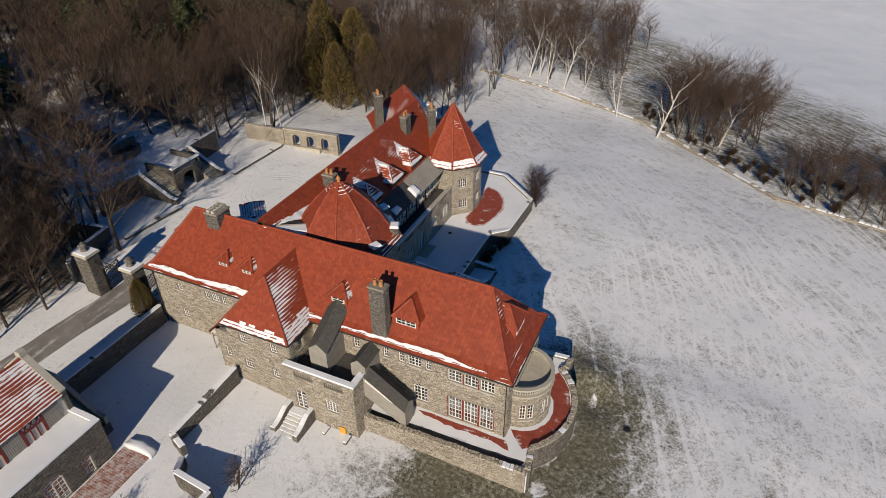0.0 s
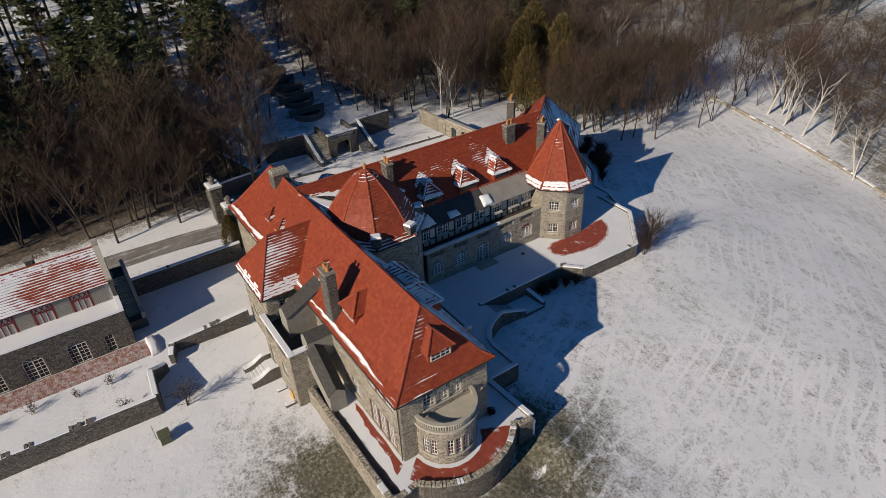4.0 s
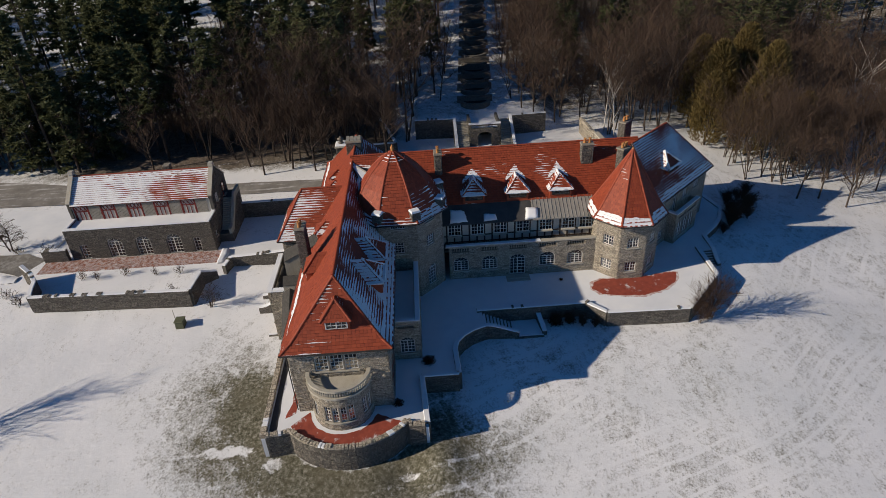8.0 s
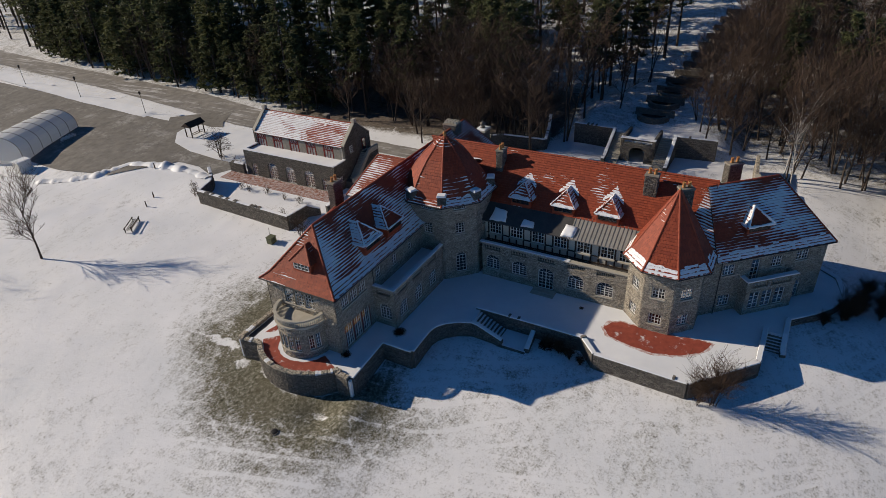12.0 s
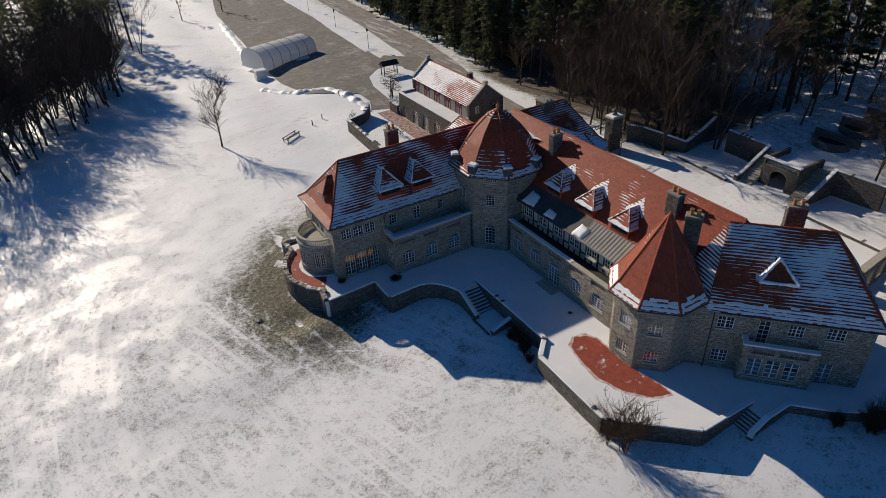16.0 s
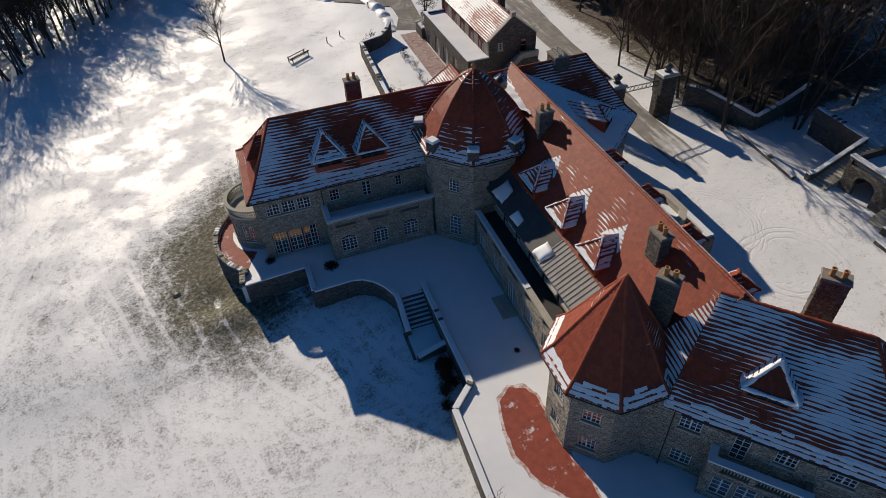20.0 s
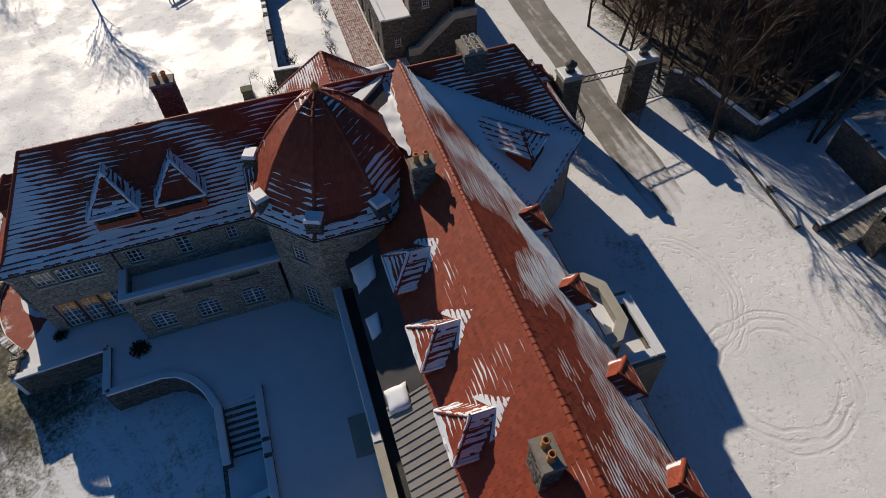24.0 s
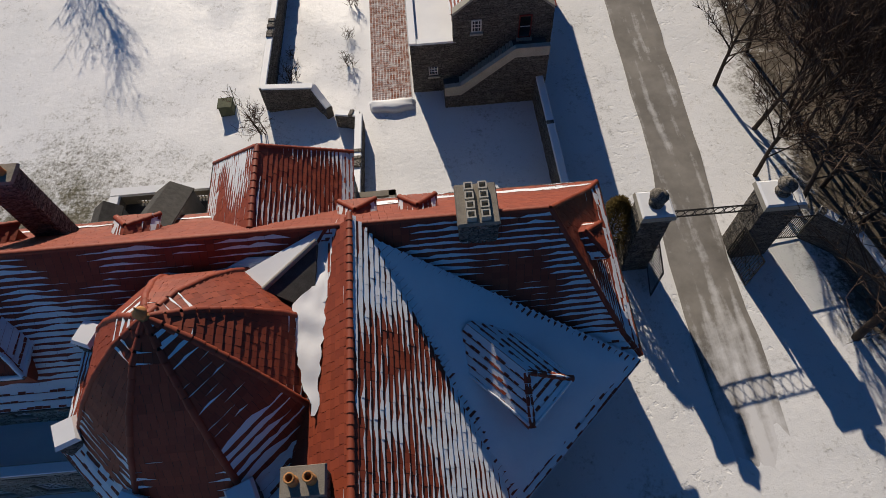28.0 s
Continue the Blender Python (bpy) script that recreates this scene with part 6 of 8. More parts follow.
def garden_wall(name, pts, top, bottom=None, thick=0.5, snow=0.8, label="", mats=None, pieces=True, category="wall", tops=None, both=True, cope=0):
    """A free-standing rubble wall along pts with separate coping stones; tops: the height at each point where it changes."""
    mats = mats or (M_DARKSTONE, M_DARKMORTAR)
    g, s = Geo(), Geo()
    tops = tops or [top] * len(pts)
    ob = part(name, Geo(), mats[1])
    copes = []
    for (a, b), (ta, tb) in zip(zip(pts, pts[1:]), zip(tops, tops[1:])):
        d = Vector((b[0] - a[0], b[1] - a[1]))
        L = d.length
        if L < 0.05:
            continue
        nrm = (d.y, -d.x)
        z0 = (min(gz(*a), gz(*b)) - 0.5) if bottom is None else bottom
        m = frame_m((a[0], a[1], 0), d, nrm)
        h = thick / 2
        g.add([(-0.02, -h, z0), (L + 0.02, -h, z0), (L + 0.02, h, z0), (-0.02, h, z0), (-0.02, -h, ta - 0.12), (L + 0.02, -h, tb - 0.12), (L + 0.02, h, tb - 0.12), (-0.02, h, ta - 0.12)],
              [(3, 2, 1, 0), (4, 5, 6, 7), (0, 1, 5, 4), (1, 2, 6, 5), (2, 3, 7, 6), (3, 0, 4, 7)], m)
        ins = lambda x, z: z < ta + (tb - ta) * x / L - 0.13
        stonework(s, m @ Matrix.Translation((0, h, 0)), L, z0, max(ta, tb) - 0.12, (), 1.0, ins)
        if both:
            m2 = frame_m((b[0], b[1], 0), (-d.x, -d.y), (-nrm[0], -nrm[1]))
            ins2 = lambda x, z: z < tb + (ta - tb) * x / L - 0.13
            stonework(s, m2 @ Matrix.Translation((0, h, 0)), L, z0, max(ta, tb) - 0.12, (), 1.0, ins2)
        n = max(1, round(L / (0.85 if name == "lawn_wall" else 0.36)))
        for i in range(n):
            za, zb = ta + (tb - ta) * i / n, ta + (tb - ta) * (i + 1) / n
            cm = m @ Matrix.Translation((L * i / n, 0, za - 0.12))
            cm = cm @ Matrix.Rotation(-math.atan2(zb - za, L / n), 4, "Y") @ Matrix.Diagonal((L / n * RNG.uniform(0.8, 1.0), thick + RNG.uniform(0.02, 0.12), RNG.uniform(0.1, 0.22), 1))
            p = Vector((a[0], a[1], 0)) + Vector((d.x, d.y, 0)) * (i / n)
            k = RNG.randrange(4)
            white = noise.noise(p * 0.35) * 0.5 + RNG.uniform(0.2, 0.8) < snow
            if not (white and snow > 0.6):
                copes.append((COPE_MESHES[k][1 if white else 2 if mats[0] is M_STONE else cope], cm))
    ob.data = g.mesh(name, mats[1])
    if snow > 0.6:
        bed = Geo()
        for (a, b), (ta, tb) in zip(zip(pts, pts[1:]), zip(tops, tops[1:])):
            d = Vector((b[0] - a[0], b[1] - a[1]))
            if d.length > 0.05:
                h = thick / 2 + 0.03
                bed.add([(0, -h, ta - 0.13), (d.length, -h, tb - 0.13), (d.length, h, tb - 0.13), (0, h, ta - 0.13), (0, -h * 0.8, ta - 0.03), (d.length, -h * 0.8, tb - 0.03), (d.length, h * 0.8, tb - 0.03), (0, h * 0.8, ta - 0.03)],
                        [(4, 5, 6, 7), (0, 1, 5, 4), (1, 2, 6, 5), (2, 3, 7, 6), (3, 0, 4, 7)], frame_m((a[0], a[1], 0), d, (d.y, -d.x)))
        part("coping_snow", bed, M_SNOW, ob)
    tagged(ob, label, category, kind="structure")
    part("stonework", s, mats[0], ob)["kind"] = "stuff"
    for me, cm in copes:
        part("coping_stone", me, None, ob, m=cm)
    return ob


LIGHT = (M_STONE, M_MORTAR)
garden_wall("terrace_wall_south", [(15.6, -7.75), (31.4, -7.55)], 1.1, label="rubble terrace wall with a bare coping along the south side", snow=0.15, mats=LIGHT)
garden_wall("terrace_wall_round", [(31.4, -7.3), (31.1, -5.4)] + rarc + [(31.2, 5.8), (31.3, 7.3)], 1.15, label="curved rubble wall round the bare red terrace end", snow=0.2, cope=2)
garden_wall("terrace_wall_court", [(31.1, 7.5), (24.95, 7.1), (24.95, 10.85)] + curve, 1.1, label="stepped and curved rubble wall with snow on its coping", snow=0.95)
garden_wall("terrace_wall_stair", [(17.75, 14.2), (17.75, 15.0), (17.85, 18.0)], 1.1, tops=[1.1, 1.0, -0.1], label="sloping rubble stair wall with snow on it", snow=0.95)
garden_wall("terrace_wall_long", [(15.0, 13.6), (14.95, 26.1), (17.0, 28.0), (17.25, 37.2), (11.2, 42.75), (5.1, 42.85)], 1.1, label="long angled rubble retaining wall with snowy coping", snow=0.9)
garden_wall("terrace_wall_spur", [(15.2, 20.6), (17.9, 20.9)], -0.2, tops=[0.2, -0.3], label="short rubble spur wall at the stair foot", snow=0.95)
garden_wall("terrace_wall_north", [(7.6, 44.9), (7.1, 44.75), (5.4, 44.75), (2.6, 44.8), (0.3, 47.2), (-1.6, 48.6), (-4.5, 50.0), (-8.2, 49.2), (-10.5, 46.5)], 0.9, tops=[-0.1, 0.2, 1.0, 1.1, 1.1, 1.05, 1.0, 1.0, 1.0], label="curved rubble wall beside the north steps", snow=0.9)
steps = thing("terrace_stairs", "snowy stone stairs down to the lawn", "steps", at=(16.4, 14.2, 0))
for i in range(8):
    part("step", Geo().taper(-1.15, 1.12, 0.4 * i, 0.4 * (i + 1) + 0.02, -3.0, 0.57 - 0.19 * i, 0.02), M_DARKSTONE, steps)
    part("tread_snow", Geo().taper(-1.12, 1.09, 0.4 * i + 0.01, 0.4 * i + 0.27, 0.57 - 0.19 * i, 0.62 - 0.19 * i, 0.03), M_SNOW, steps)
part("landing", Geo().taper(-1.15, 1.6, 3.2, 6.6, -3.0, -0.76, 0.03), M_SNOW, steps)
part("landing_edge", Geo().taper(1.605, 1.9, 3.3, 6.6, -3.0, -0.84, 0.02), M_DARKSTONE, steps)
steps2 = thing("north_steps", "snowy stone steps at the north corner of the terrace", "steps", at=(5.5, 42.98, 0))
for i in range(9):
    part("step", Geo().taper(0.3 * i, 0.3 * (i + 1) + 0.02, 0, 1.55, -3.6, 0.6 - 0.19 * i, 0.015), M_DARKSTONE, steps2)
    part("tread_snow", Geo().taper(0.3 * i + 0.01, 0.3 * i + 0.2, 0.02, 1.53, 0.6 - 0.19 * i, 0.645 - 0.19 * i, 0.02), M_SNOW, steps2)

# ---- coach house ----
coach = thing("coach_house", "grey stone coach house with snowy roofs and half-timbered clerestory", "house", at=(0, 0, 0))
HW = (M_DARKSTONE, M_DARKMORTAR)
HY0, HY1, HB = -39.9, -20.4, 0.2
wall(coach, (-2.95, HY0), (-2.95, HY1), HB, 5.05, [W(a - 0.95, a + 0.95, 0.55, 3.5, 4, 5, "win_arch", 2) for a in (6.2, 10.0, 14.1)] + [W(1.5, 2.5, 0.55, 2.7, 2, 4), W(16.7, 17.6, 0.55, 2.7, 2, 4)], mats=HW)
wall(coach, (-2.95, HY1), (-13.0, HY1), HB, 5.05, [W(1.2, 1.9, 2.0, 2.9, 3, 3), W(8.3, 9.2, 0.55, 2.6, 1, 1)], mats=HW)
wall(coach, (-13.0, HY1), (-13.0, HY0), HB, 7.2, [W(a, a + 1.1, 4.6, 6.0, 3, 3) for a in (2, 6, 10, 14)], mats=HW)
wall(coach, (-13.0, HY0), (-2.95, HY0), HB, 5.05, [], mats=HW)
for yy, way in ((HY1, 1), (HY0, -1)):
    # gable above the lower block
    p0, p1 = ((-6.0, yy), (-13.0, yy)) if way > 0 else ((-13.0, yy), (-6.0, yy))
    apex = 9.9
    gab = lambda x, z: z < 5.0 + 0.0 + (apex - 7.2) * (1 - abs(x - 3.5) / 3.5) + 2.2
    m = frame_m((p0[0], p0[1], 0), (p1[0] - p0[0], 0), (0, way))
    g, s = Geo(), Geo()
    poly = [(0, 5.05), (7, 5.05), (7, 7.35), (3.5, 10.25), (0, 7.35)]
    g.add([(x, 0, z) for x, z in poly] + [(x, -0.4, z) for x, z in poly], [(4, 3, 2, 1, 0), (5, 6, 7, 8, 9)] + [(i, (i + 1) % 5, 5 + (i + 1) % 5, 5 + i) for i in range(5)], m)
    ob = part("gable", g, M_DARKMORTAR, coach)
    holes = [(4.6, 5.5, 5.1, 7.0), (1.3, 2.0, 5.9, 6.9)] if way > 0 else []
    stonework(s, m, 7, 5.05, 10.2, holes, 1.0, lambda x, z: z < 7.35 + 2.9 * (1 - abs(x - 3.5) / 3.5) - 0.1)
    part("stonework", s, M_DARKSTONE, ob)["kind"] = "stuff"
    if way > 0:
        window(coach, m @ Matrix.Translation((4.6, 0.24, 5.1)), 0.9, 1.9, 1, 2, False, M_REDPAINT)
        window(coach, m @ Matrix.Translation((1.3, 0.24, 5.9)), 0.7, 1.0, 3, 3)
    cp = Geo()
    for sg in (0, 1):
        a, b = ((0, 7.35), (3.5, 10.25)) if sg == 0 else ((3.5, 10.25), (7, 7.35))
        cp.add([(a[0], 0.08, a[1]), (b[0], 0.08, b[1]), (b[0], -0.5, b[1]), (a[0], -0.5, a[1]), (a[0], 0.08, a[1] + 0.2), (b[0], 0.08, b[1] + 0.2), (b[0], -0.5, b[1] + 0.2), (a[0], -0.5, a[1] + 0.2)], [(3, 2, 1, 0), (4, 5, 6, 7), (0, 1, 5, 4), (1, 2, 6, 5), (2, 3, 7, 6), (3, 0, 4, 7)], m)
    part("gable_coping", cp, M_CAST, ob)
    part("gable_block", Geo().taper(3.15, 3.85, -0.55, 0.12, 10.3, 10.75, 0.05), M_CAST, ob, m=m)
t, s, d, hc = Geo(), Geo(), Geo(), Geo()
roof_face([(-5.9, HY0 + 0.4, 7.1), (-5.9, HY1 - 0.4, 7.1), (-9.5, HY1 - 0.4, 9.95), (-9.5, HY0 + 0.4, 9.95)], t, s, 1.2, 0.0, 1.0, 0.3, 0.34, 31, d, -0.4, 1.1)
roof_face([(-13.2, HY1 - 0.4, 7.1), (-13.2, HY0 + 0.4, 7.1), (-9.5, HY0 + 0.4, 9.95), (-9.5, HY1 - 0.4, 9.95)], t, s, 0.6, 0.3, 0, 0.36, 0.34, 33, d)
ridge((-9.5, HY0 + 0.4, 9.95), (-9.5, HY1 - 0.4, 9.95), None, False, hc)
part("roof", d, M_TIMBER, coach)
part("roof_tiles", t, M_TILE, coach)["kind"] = "stuff"
part("roof_snow", s, M_SNOW, coach)["kind"] = "stuff"
part("ridge_tiles", hc, M_TILE, coach)
part("flat_roof", Geo().box(-6.2, -3.35, HY0 + 0.4, HY1 - 0.4, 4.7, 4.82), M_SNOW, coach, "deep snow on the flat roof")
part("parapet_coping", Geo().taper(-3.4, -2.85, HY0, HY1, 5.05, 5.2, 0.03).taper(-6.2, -3.401, HY1 - 0.5, HY1 + 0.05, 5.05, 5.2, 0.03).taper(-6.2, -3.401, HY0 - 0.05, HY0 + 0.5, 5.05, 5.2, 0.03), M_SNOW, coach)
cl = part("clerestory_wall", Geo().box(-6.5, -6.2, HY0 + 0.4, HY1 - 0.4, 4.8, 7.15), M_PLASTER, coach, "half-timbered clerestory, red timber and pale panels")
n = 10
for i in range(n):
    y0 = HY0 + 0.7 + (HY1 - HY0 - 1.4) * i / n
    y1 = HY0 + 0.7 + (HY1 - HY0 - 1.4) * (i + 1) / n
    part("timber", Geo().box(-6.2, -6.12, y0 - 0.1, y0 + 0.1, 4.83, 7.1), M_REDPAINT, cl)
    if i % 2:
        # louvred grey panel
        for k in range(9):
            part("shutter_board", Geo().box(-6.2, -6.14, y0 + 0.15 + (y1 - y0 - 0.3) * k / 9, y0 + 0.12 + (y1 - y0 - 0.3) * (k + 1) / 9, 4.95, 6.95), M_SIDING, cl)
    else:
        for k in range(3):
            a, b = y0 + 0.1 + (y1 - y0 - 0.2) * k / 3, y0 + 0.1 + (y1 - y0 - 0.2) * (k + 1) / 3
            part("timber_brace", Geo().limb((-6.16, a, 6.15), (-6.16, b, 7.0), 0.05, 0.05, 4), M_REDPAINT, cl)
            part("timber_brace", Geo().limb((-6.16, b, 6.15), (-6.16, a, 7.0), 0.05, 0.05, 4), M_REDPAINT, cl)
            part("timber", Geo().box(-6.2, -6.13, a - 0.05, a + 0.05, 4.85, 6.2), M_REDPAINT, cl)
        part("timber_rail", Geo().box(-6.2, -6.128, y0 + 0.1, y1 - 0.1, 6.08, 6.2), M_REDPAINT, cl)
        part("timber_rail", Geo().box(-6.2, -6.128, y0 + 0.1, y1 - 0.1, 7.0, 7.1), M_REDPAINT, cl)
chimney(coach, -10.6, -27.0, 8.8, 11.0, 0.8, 0.8, ())
# outside stair along the gable
os_ = part("outside_stair", Geo().add([(-5.2, HY1 + 0.05, 0.2), (-12.6, HY1 + 0.05, 0.2), (-12.6, HY1 + 1.8, 0.2), (-5.2, HY1 + 1.8, 0.2), (-5.2, HY1 + 0.05, 1.7), (-6.4, HY1 + 0.05, 1.7), (-10.2, HY1 + 0.05, 4.9), (-12.6, HY1 + 0.05, 4.9), (-5.2, HY1 + 1.8, 1.7), (-6.4, HY1 + 1.8, 1.7), (-10.2, HY1 + 1.8, 4.9), (-12.6, HY1 + 1.8, 4.9)],
                                      [(0, 3, 2, 1), (3, 0, 4, 8), (1, 2, 11, 7), (0, 1, 7, 6, 5, 4), (3, 8, 9, 10, 11, 2), (4, 5, 9, 8), (5, 6, 10, 9), (6, 7, 11, 10)]), M_DARKMORTAR, coach, "stone outside stair with snow on its cheek wall")
ss = Geo()
stonework(ss, frame_m((-5.2, HY1 + 1.81, 0), (-1, 0), (0, 1)), 7.4, 0.2, 4.9, (), 1.0, lambda x, z: z < (1.7 if x < 1.2 else min(4.9, 1.7 + (x - 1.2) * 0.84)))
part("stonework", ss, M_DARKSTONE, os_)["kind"] = "stuff"
for i in range(16):
    part("step", Geo().taper(-6.4 - 0.24 * (i + 1), -6.38 - 0.24 * i, HY1 + 0.1, HY1 + 1.4, 1.6, 1.9 + 0.2 * i, 0.015), M_CAST, os_)
part("cheek_snow", Geo().add([(-5.2, HY1 + 1.45, 2.5), (-6.4, HY1 + 1.45, 2.6), (-10.2, HY1 + 1.45, 5.7), (-12.6, HY1 + 1.45, 5.7), (-5.2, HY1 + 1.85, 2.5), (-6.4, HY1 + 1.85, 2.6), (-10.2, HY1 + 1.85, 5.7), (-12.6, HY1 + 1.85, 5.7), (-5.2, HY1 + 1.45, 1.7), (-6.4, HY1 + 1.45, 1.7), (-10.2, HY1 + 1.45, 4.9), (-12.6, HY1 + 1.45, 4.9), (-5.2, HY1 + 1.85, 1.7), (-6.4, HY1 + 1.85, 1.7), (-10.2, HY1 + 1.85, 4.9), (-12.6, HY1 + 1.85, 4.9)],
     [(0, 1, 5, 4), (1, 2, 6, 5), (2, 3, 7, 6), (8, 9, 1, 0), (9, 10, 2, 1), (10, 11, 3, 2), (4, 5, 13, 12), (5, 6, 14, 13), (6, 7, 15, 14), (0, 4, 12, 8), (3, 11, 15, 7)]), M_CAST, os_)

# ---- garden walls, brick path ----
garden_wall("garden_wall_east", [(7.6, -40.2), (8.4, -20.6)], 2.1, label="long rubble garden wall dusted with snow", snow=0.75)
garden_wall("garden_wall_north", [(8.4, -20.6), (4.6, -20.3)], 2.2, label="rubble garden wall stub with snow on top", snow=0.85)
garden_wall("garden_wall_swept", [(4.6, -20.3), (3.9, -19.3), (3.5, -18.7)], 2.2, tops=[2.2, 1.7, 1.5], label="swept rubble wall beside a garden gateway", snow=0.9)
garden_wall("garden_wall_link", [(2.9, -17.9), (1.2, -17.3), (1.3, -13.5), (1.4, -8.9)], 2.0, tops=[1.7, 2.0, 2.2, 2.6], label="broken-topped rubble wall running to the mansion", snow=0.7)
garden_wall("garden_wall_end", [(7.6, -40.2), (5.9, -40.8), (4.2, -41.2), (2.9, -42.2), (1.9, -43.6)], 2.2, tops=[2.1, 2.1, 2.2, 2.6, 3.2], label="curved rubble wall end rising to a pier", snow=0.8)
garden_wall("garden_wall_coach", [(-2.8, -40.3), (-2.8, -43.6)], 2.4, label="short rubble wall beside the coach house", snow=0.6)
garden_wall("yard_wall", [(-12.1, -18.6), (-12.3, -5.0)], 3.0, label="rubble yard wall beside the drive, snow on top", snow=0.9)
bp = Geo().box(-2.75, 0.35, -43.5, -19.4, 0.3, 0.56)
path = tagged(part("brick_path", bp, M_SNOW), "red brick path half covered by snow", "path", kind="structure")
bg = Geo()
for j in range(105):
    for i in range(13):
        if noise.noise((i * 0.24 * 1.2, j * 0.23 * 0.8, 4.0)) + 0.4 * noise.noise((i * 0.9, j * 0.5, 1.0)) > -0.75:
            bg.taper(-2.72 + i * 0.235, -2.505 + i * 0.235, -43.45 + j * 0.23, -43.24 + j * 0.23, 0.55, 0.585 + RNG.uniform(0, 0.01), 0.01)
part("bricks", bg, M_DUSTED, path)["kind"] = "stuff"
drift([(-3.0, -19.6, 0.55), (0.6, -19.6, 0.55), (0.5, -18.7, 0.5), (-1.2, -18.4, 0.5), (-2.9, -18.7, 0.5)], 0.35, "snow_bank", None)
tagged([o for o in scene.objects if o.name.startswith("snow_bank")][0], "shovelled snow bank at the end of the brick path", "snow bank")


# ---- gate ----
def pier(x, y, w, h):
    th = thing("gate_pier", "tall rubble gate pier with a snowy stone cap", "pier", "gate piers", at=(x, y, 0))
    z0 = gz(x, y) - 0.3
    g, s = Geo().box(-w / 2, w / 2, -0.8, 0.8, z0, h), Geo()
    for (ax_, ay), (bx, by) in (((-w / 2, -0.8), (w / 2, -0.8)), ((w / 2, -0.8), (w / 2, 0.8)), ((w / 2, 0.8), (-w / 2, 0.8)), ((-w / 2, 0.8), (-w / 2, -0.8))):
        d = Vector((bx - ax_, by - ay))
        stonework(s, frame_m((ax_, ay, 0), d, (d.y, -d.x)), d.length, z0, h)
    sh = part("shaft", g, M_DARKMORTAR, th)
    part("stonework", s, M_DARKSTONE, sh)["kind"] = "stuff"
    part("cap", Geo().taper(-w / 2 - 0.18, w / 2 + 0.18, -0.98, 0.98, h, h + 0.3, 0.06), M_CAST, th)
    part("cap_snow", Geo().taper(-w / 2 - 0.1, w / 2 + 0.1, -0.9, 0.9, h + 0.3, h + 0.38, 0.12), M_SNOW, th)
    part("urn", Geo().lathe([(0.4, 0), (0.45, 0.2), (0.2, 0.32), (0.5, 0.65), (0.55, 0.85), (0.3, 1.0), (0.1, 1.25)], 10), M_DARKSTONE, th, "weathered stone urn", Matrix.Translation((0, 0, h + 0.3)))
    return th


pier(-15.95, -4.25, 1.65, 6.4)
pier(-23.1, -4.3, 2.1, 6.4)


def lattice(x0, x1, z0, z1, n):
    g = Geo()
    g.box(x0, x1, -0.03, 0.03, z0, z0 + 0.07).box(x0, x1, -0.03, 0.03, z1 - 0.07, z1).box(x0, x0 + 0.07, -0.03, 0.03, z0, z1).box(x1 - 0.07, x1, -0.03, 0.03, z0, z1)
    for i in range(1, n):
        x = x0 + (x1 - x0) * i / n
        g.box(x - 0.018, x + 0.018, -0.018, 0.018, z0, z1)
    return g


def scrolls(g, x0, x1, z0, z1, n):
    """Rings of wrought iron between bars."""
    for i in range(n):
        cx, cz, r = x0 + (x1 - x0) * (i + 0.5) / n, (z0 + z1) / 2, min((x1 - x0) / n, z1 - z0) * 0.46
        for k in range(8):
            a, b = 2 * math.pi * k / 8, 2 * math.pi * (k + 1) / 8
            g.limb((cx + r * math.cos(a), 0, cz + r * math.sin(a)), (cx + r * math.cos(b), 0, cz + r * math.sin(b)), 0.025, 0.025, 4)


for hx, ang in ((-16.85, 82), (-21.95, 98)):
    gt = thing("gate_leaf", "open black wrought-iron gate leaf with scrollwork", "gate", "gate leaves", at=(hx, -3.9, 0))
    z0 = gz(hx, -2) + 0.12
    fr = lattice(0, 2.5, z0, z0 + 3.0, 14)
    part("grille", fr, M_IRON, gt)
    for za, zb, k in ((z0 + 1.0, z0 + 1.5, 5), (z0 + 2.4, z0 + 3.0, 4)):
        for i in range(k):
            sc_ = Geo()
            scrolls(sc_, 2.5 * i / k, 2.5 * (i + 1) / k, za, zb, 1)
            part("scroll", sc_, M_IRON, gt)
    gt.rotation_euler = (0, 0, radians(ang))
ov = thing("gate_overthrow", "black wrought-iron overthrow spanning the gate piers", "gate", at=(-22.05, -4.25, 0))
o_ = lattice(0, 5.3, 5.15, 5.85, 3)
scrolls(o_, 0.1, 5.2, 5.2, 5.8, 9)
part("panel", o_, M_IRON, ov)
fence = thing("side_railing", "black iron side railing between gate pier and wall", "railing", at=(-26.6, -4.4, 0))
part("grille", lattice(0, 2.4, gz(-26, -4) + 0.1, gz(-26, -4) + 2.6, 16), M_IRON, fence)
fence = thing("side_railing", "black iron side railing between gate pier and the mansion", "railing", at=(-14.8, -4.4, 0))
part("grille", lattice(0, 2.1, gz(-14, -4) + 0.1, gz(-14, -4) + 2.4, 14), M_IRON, fence)

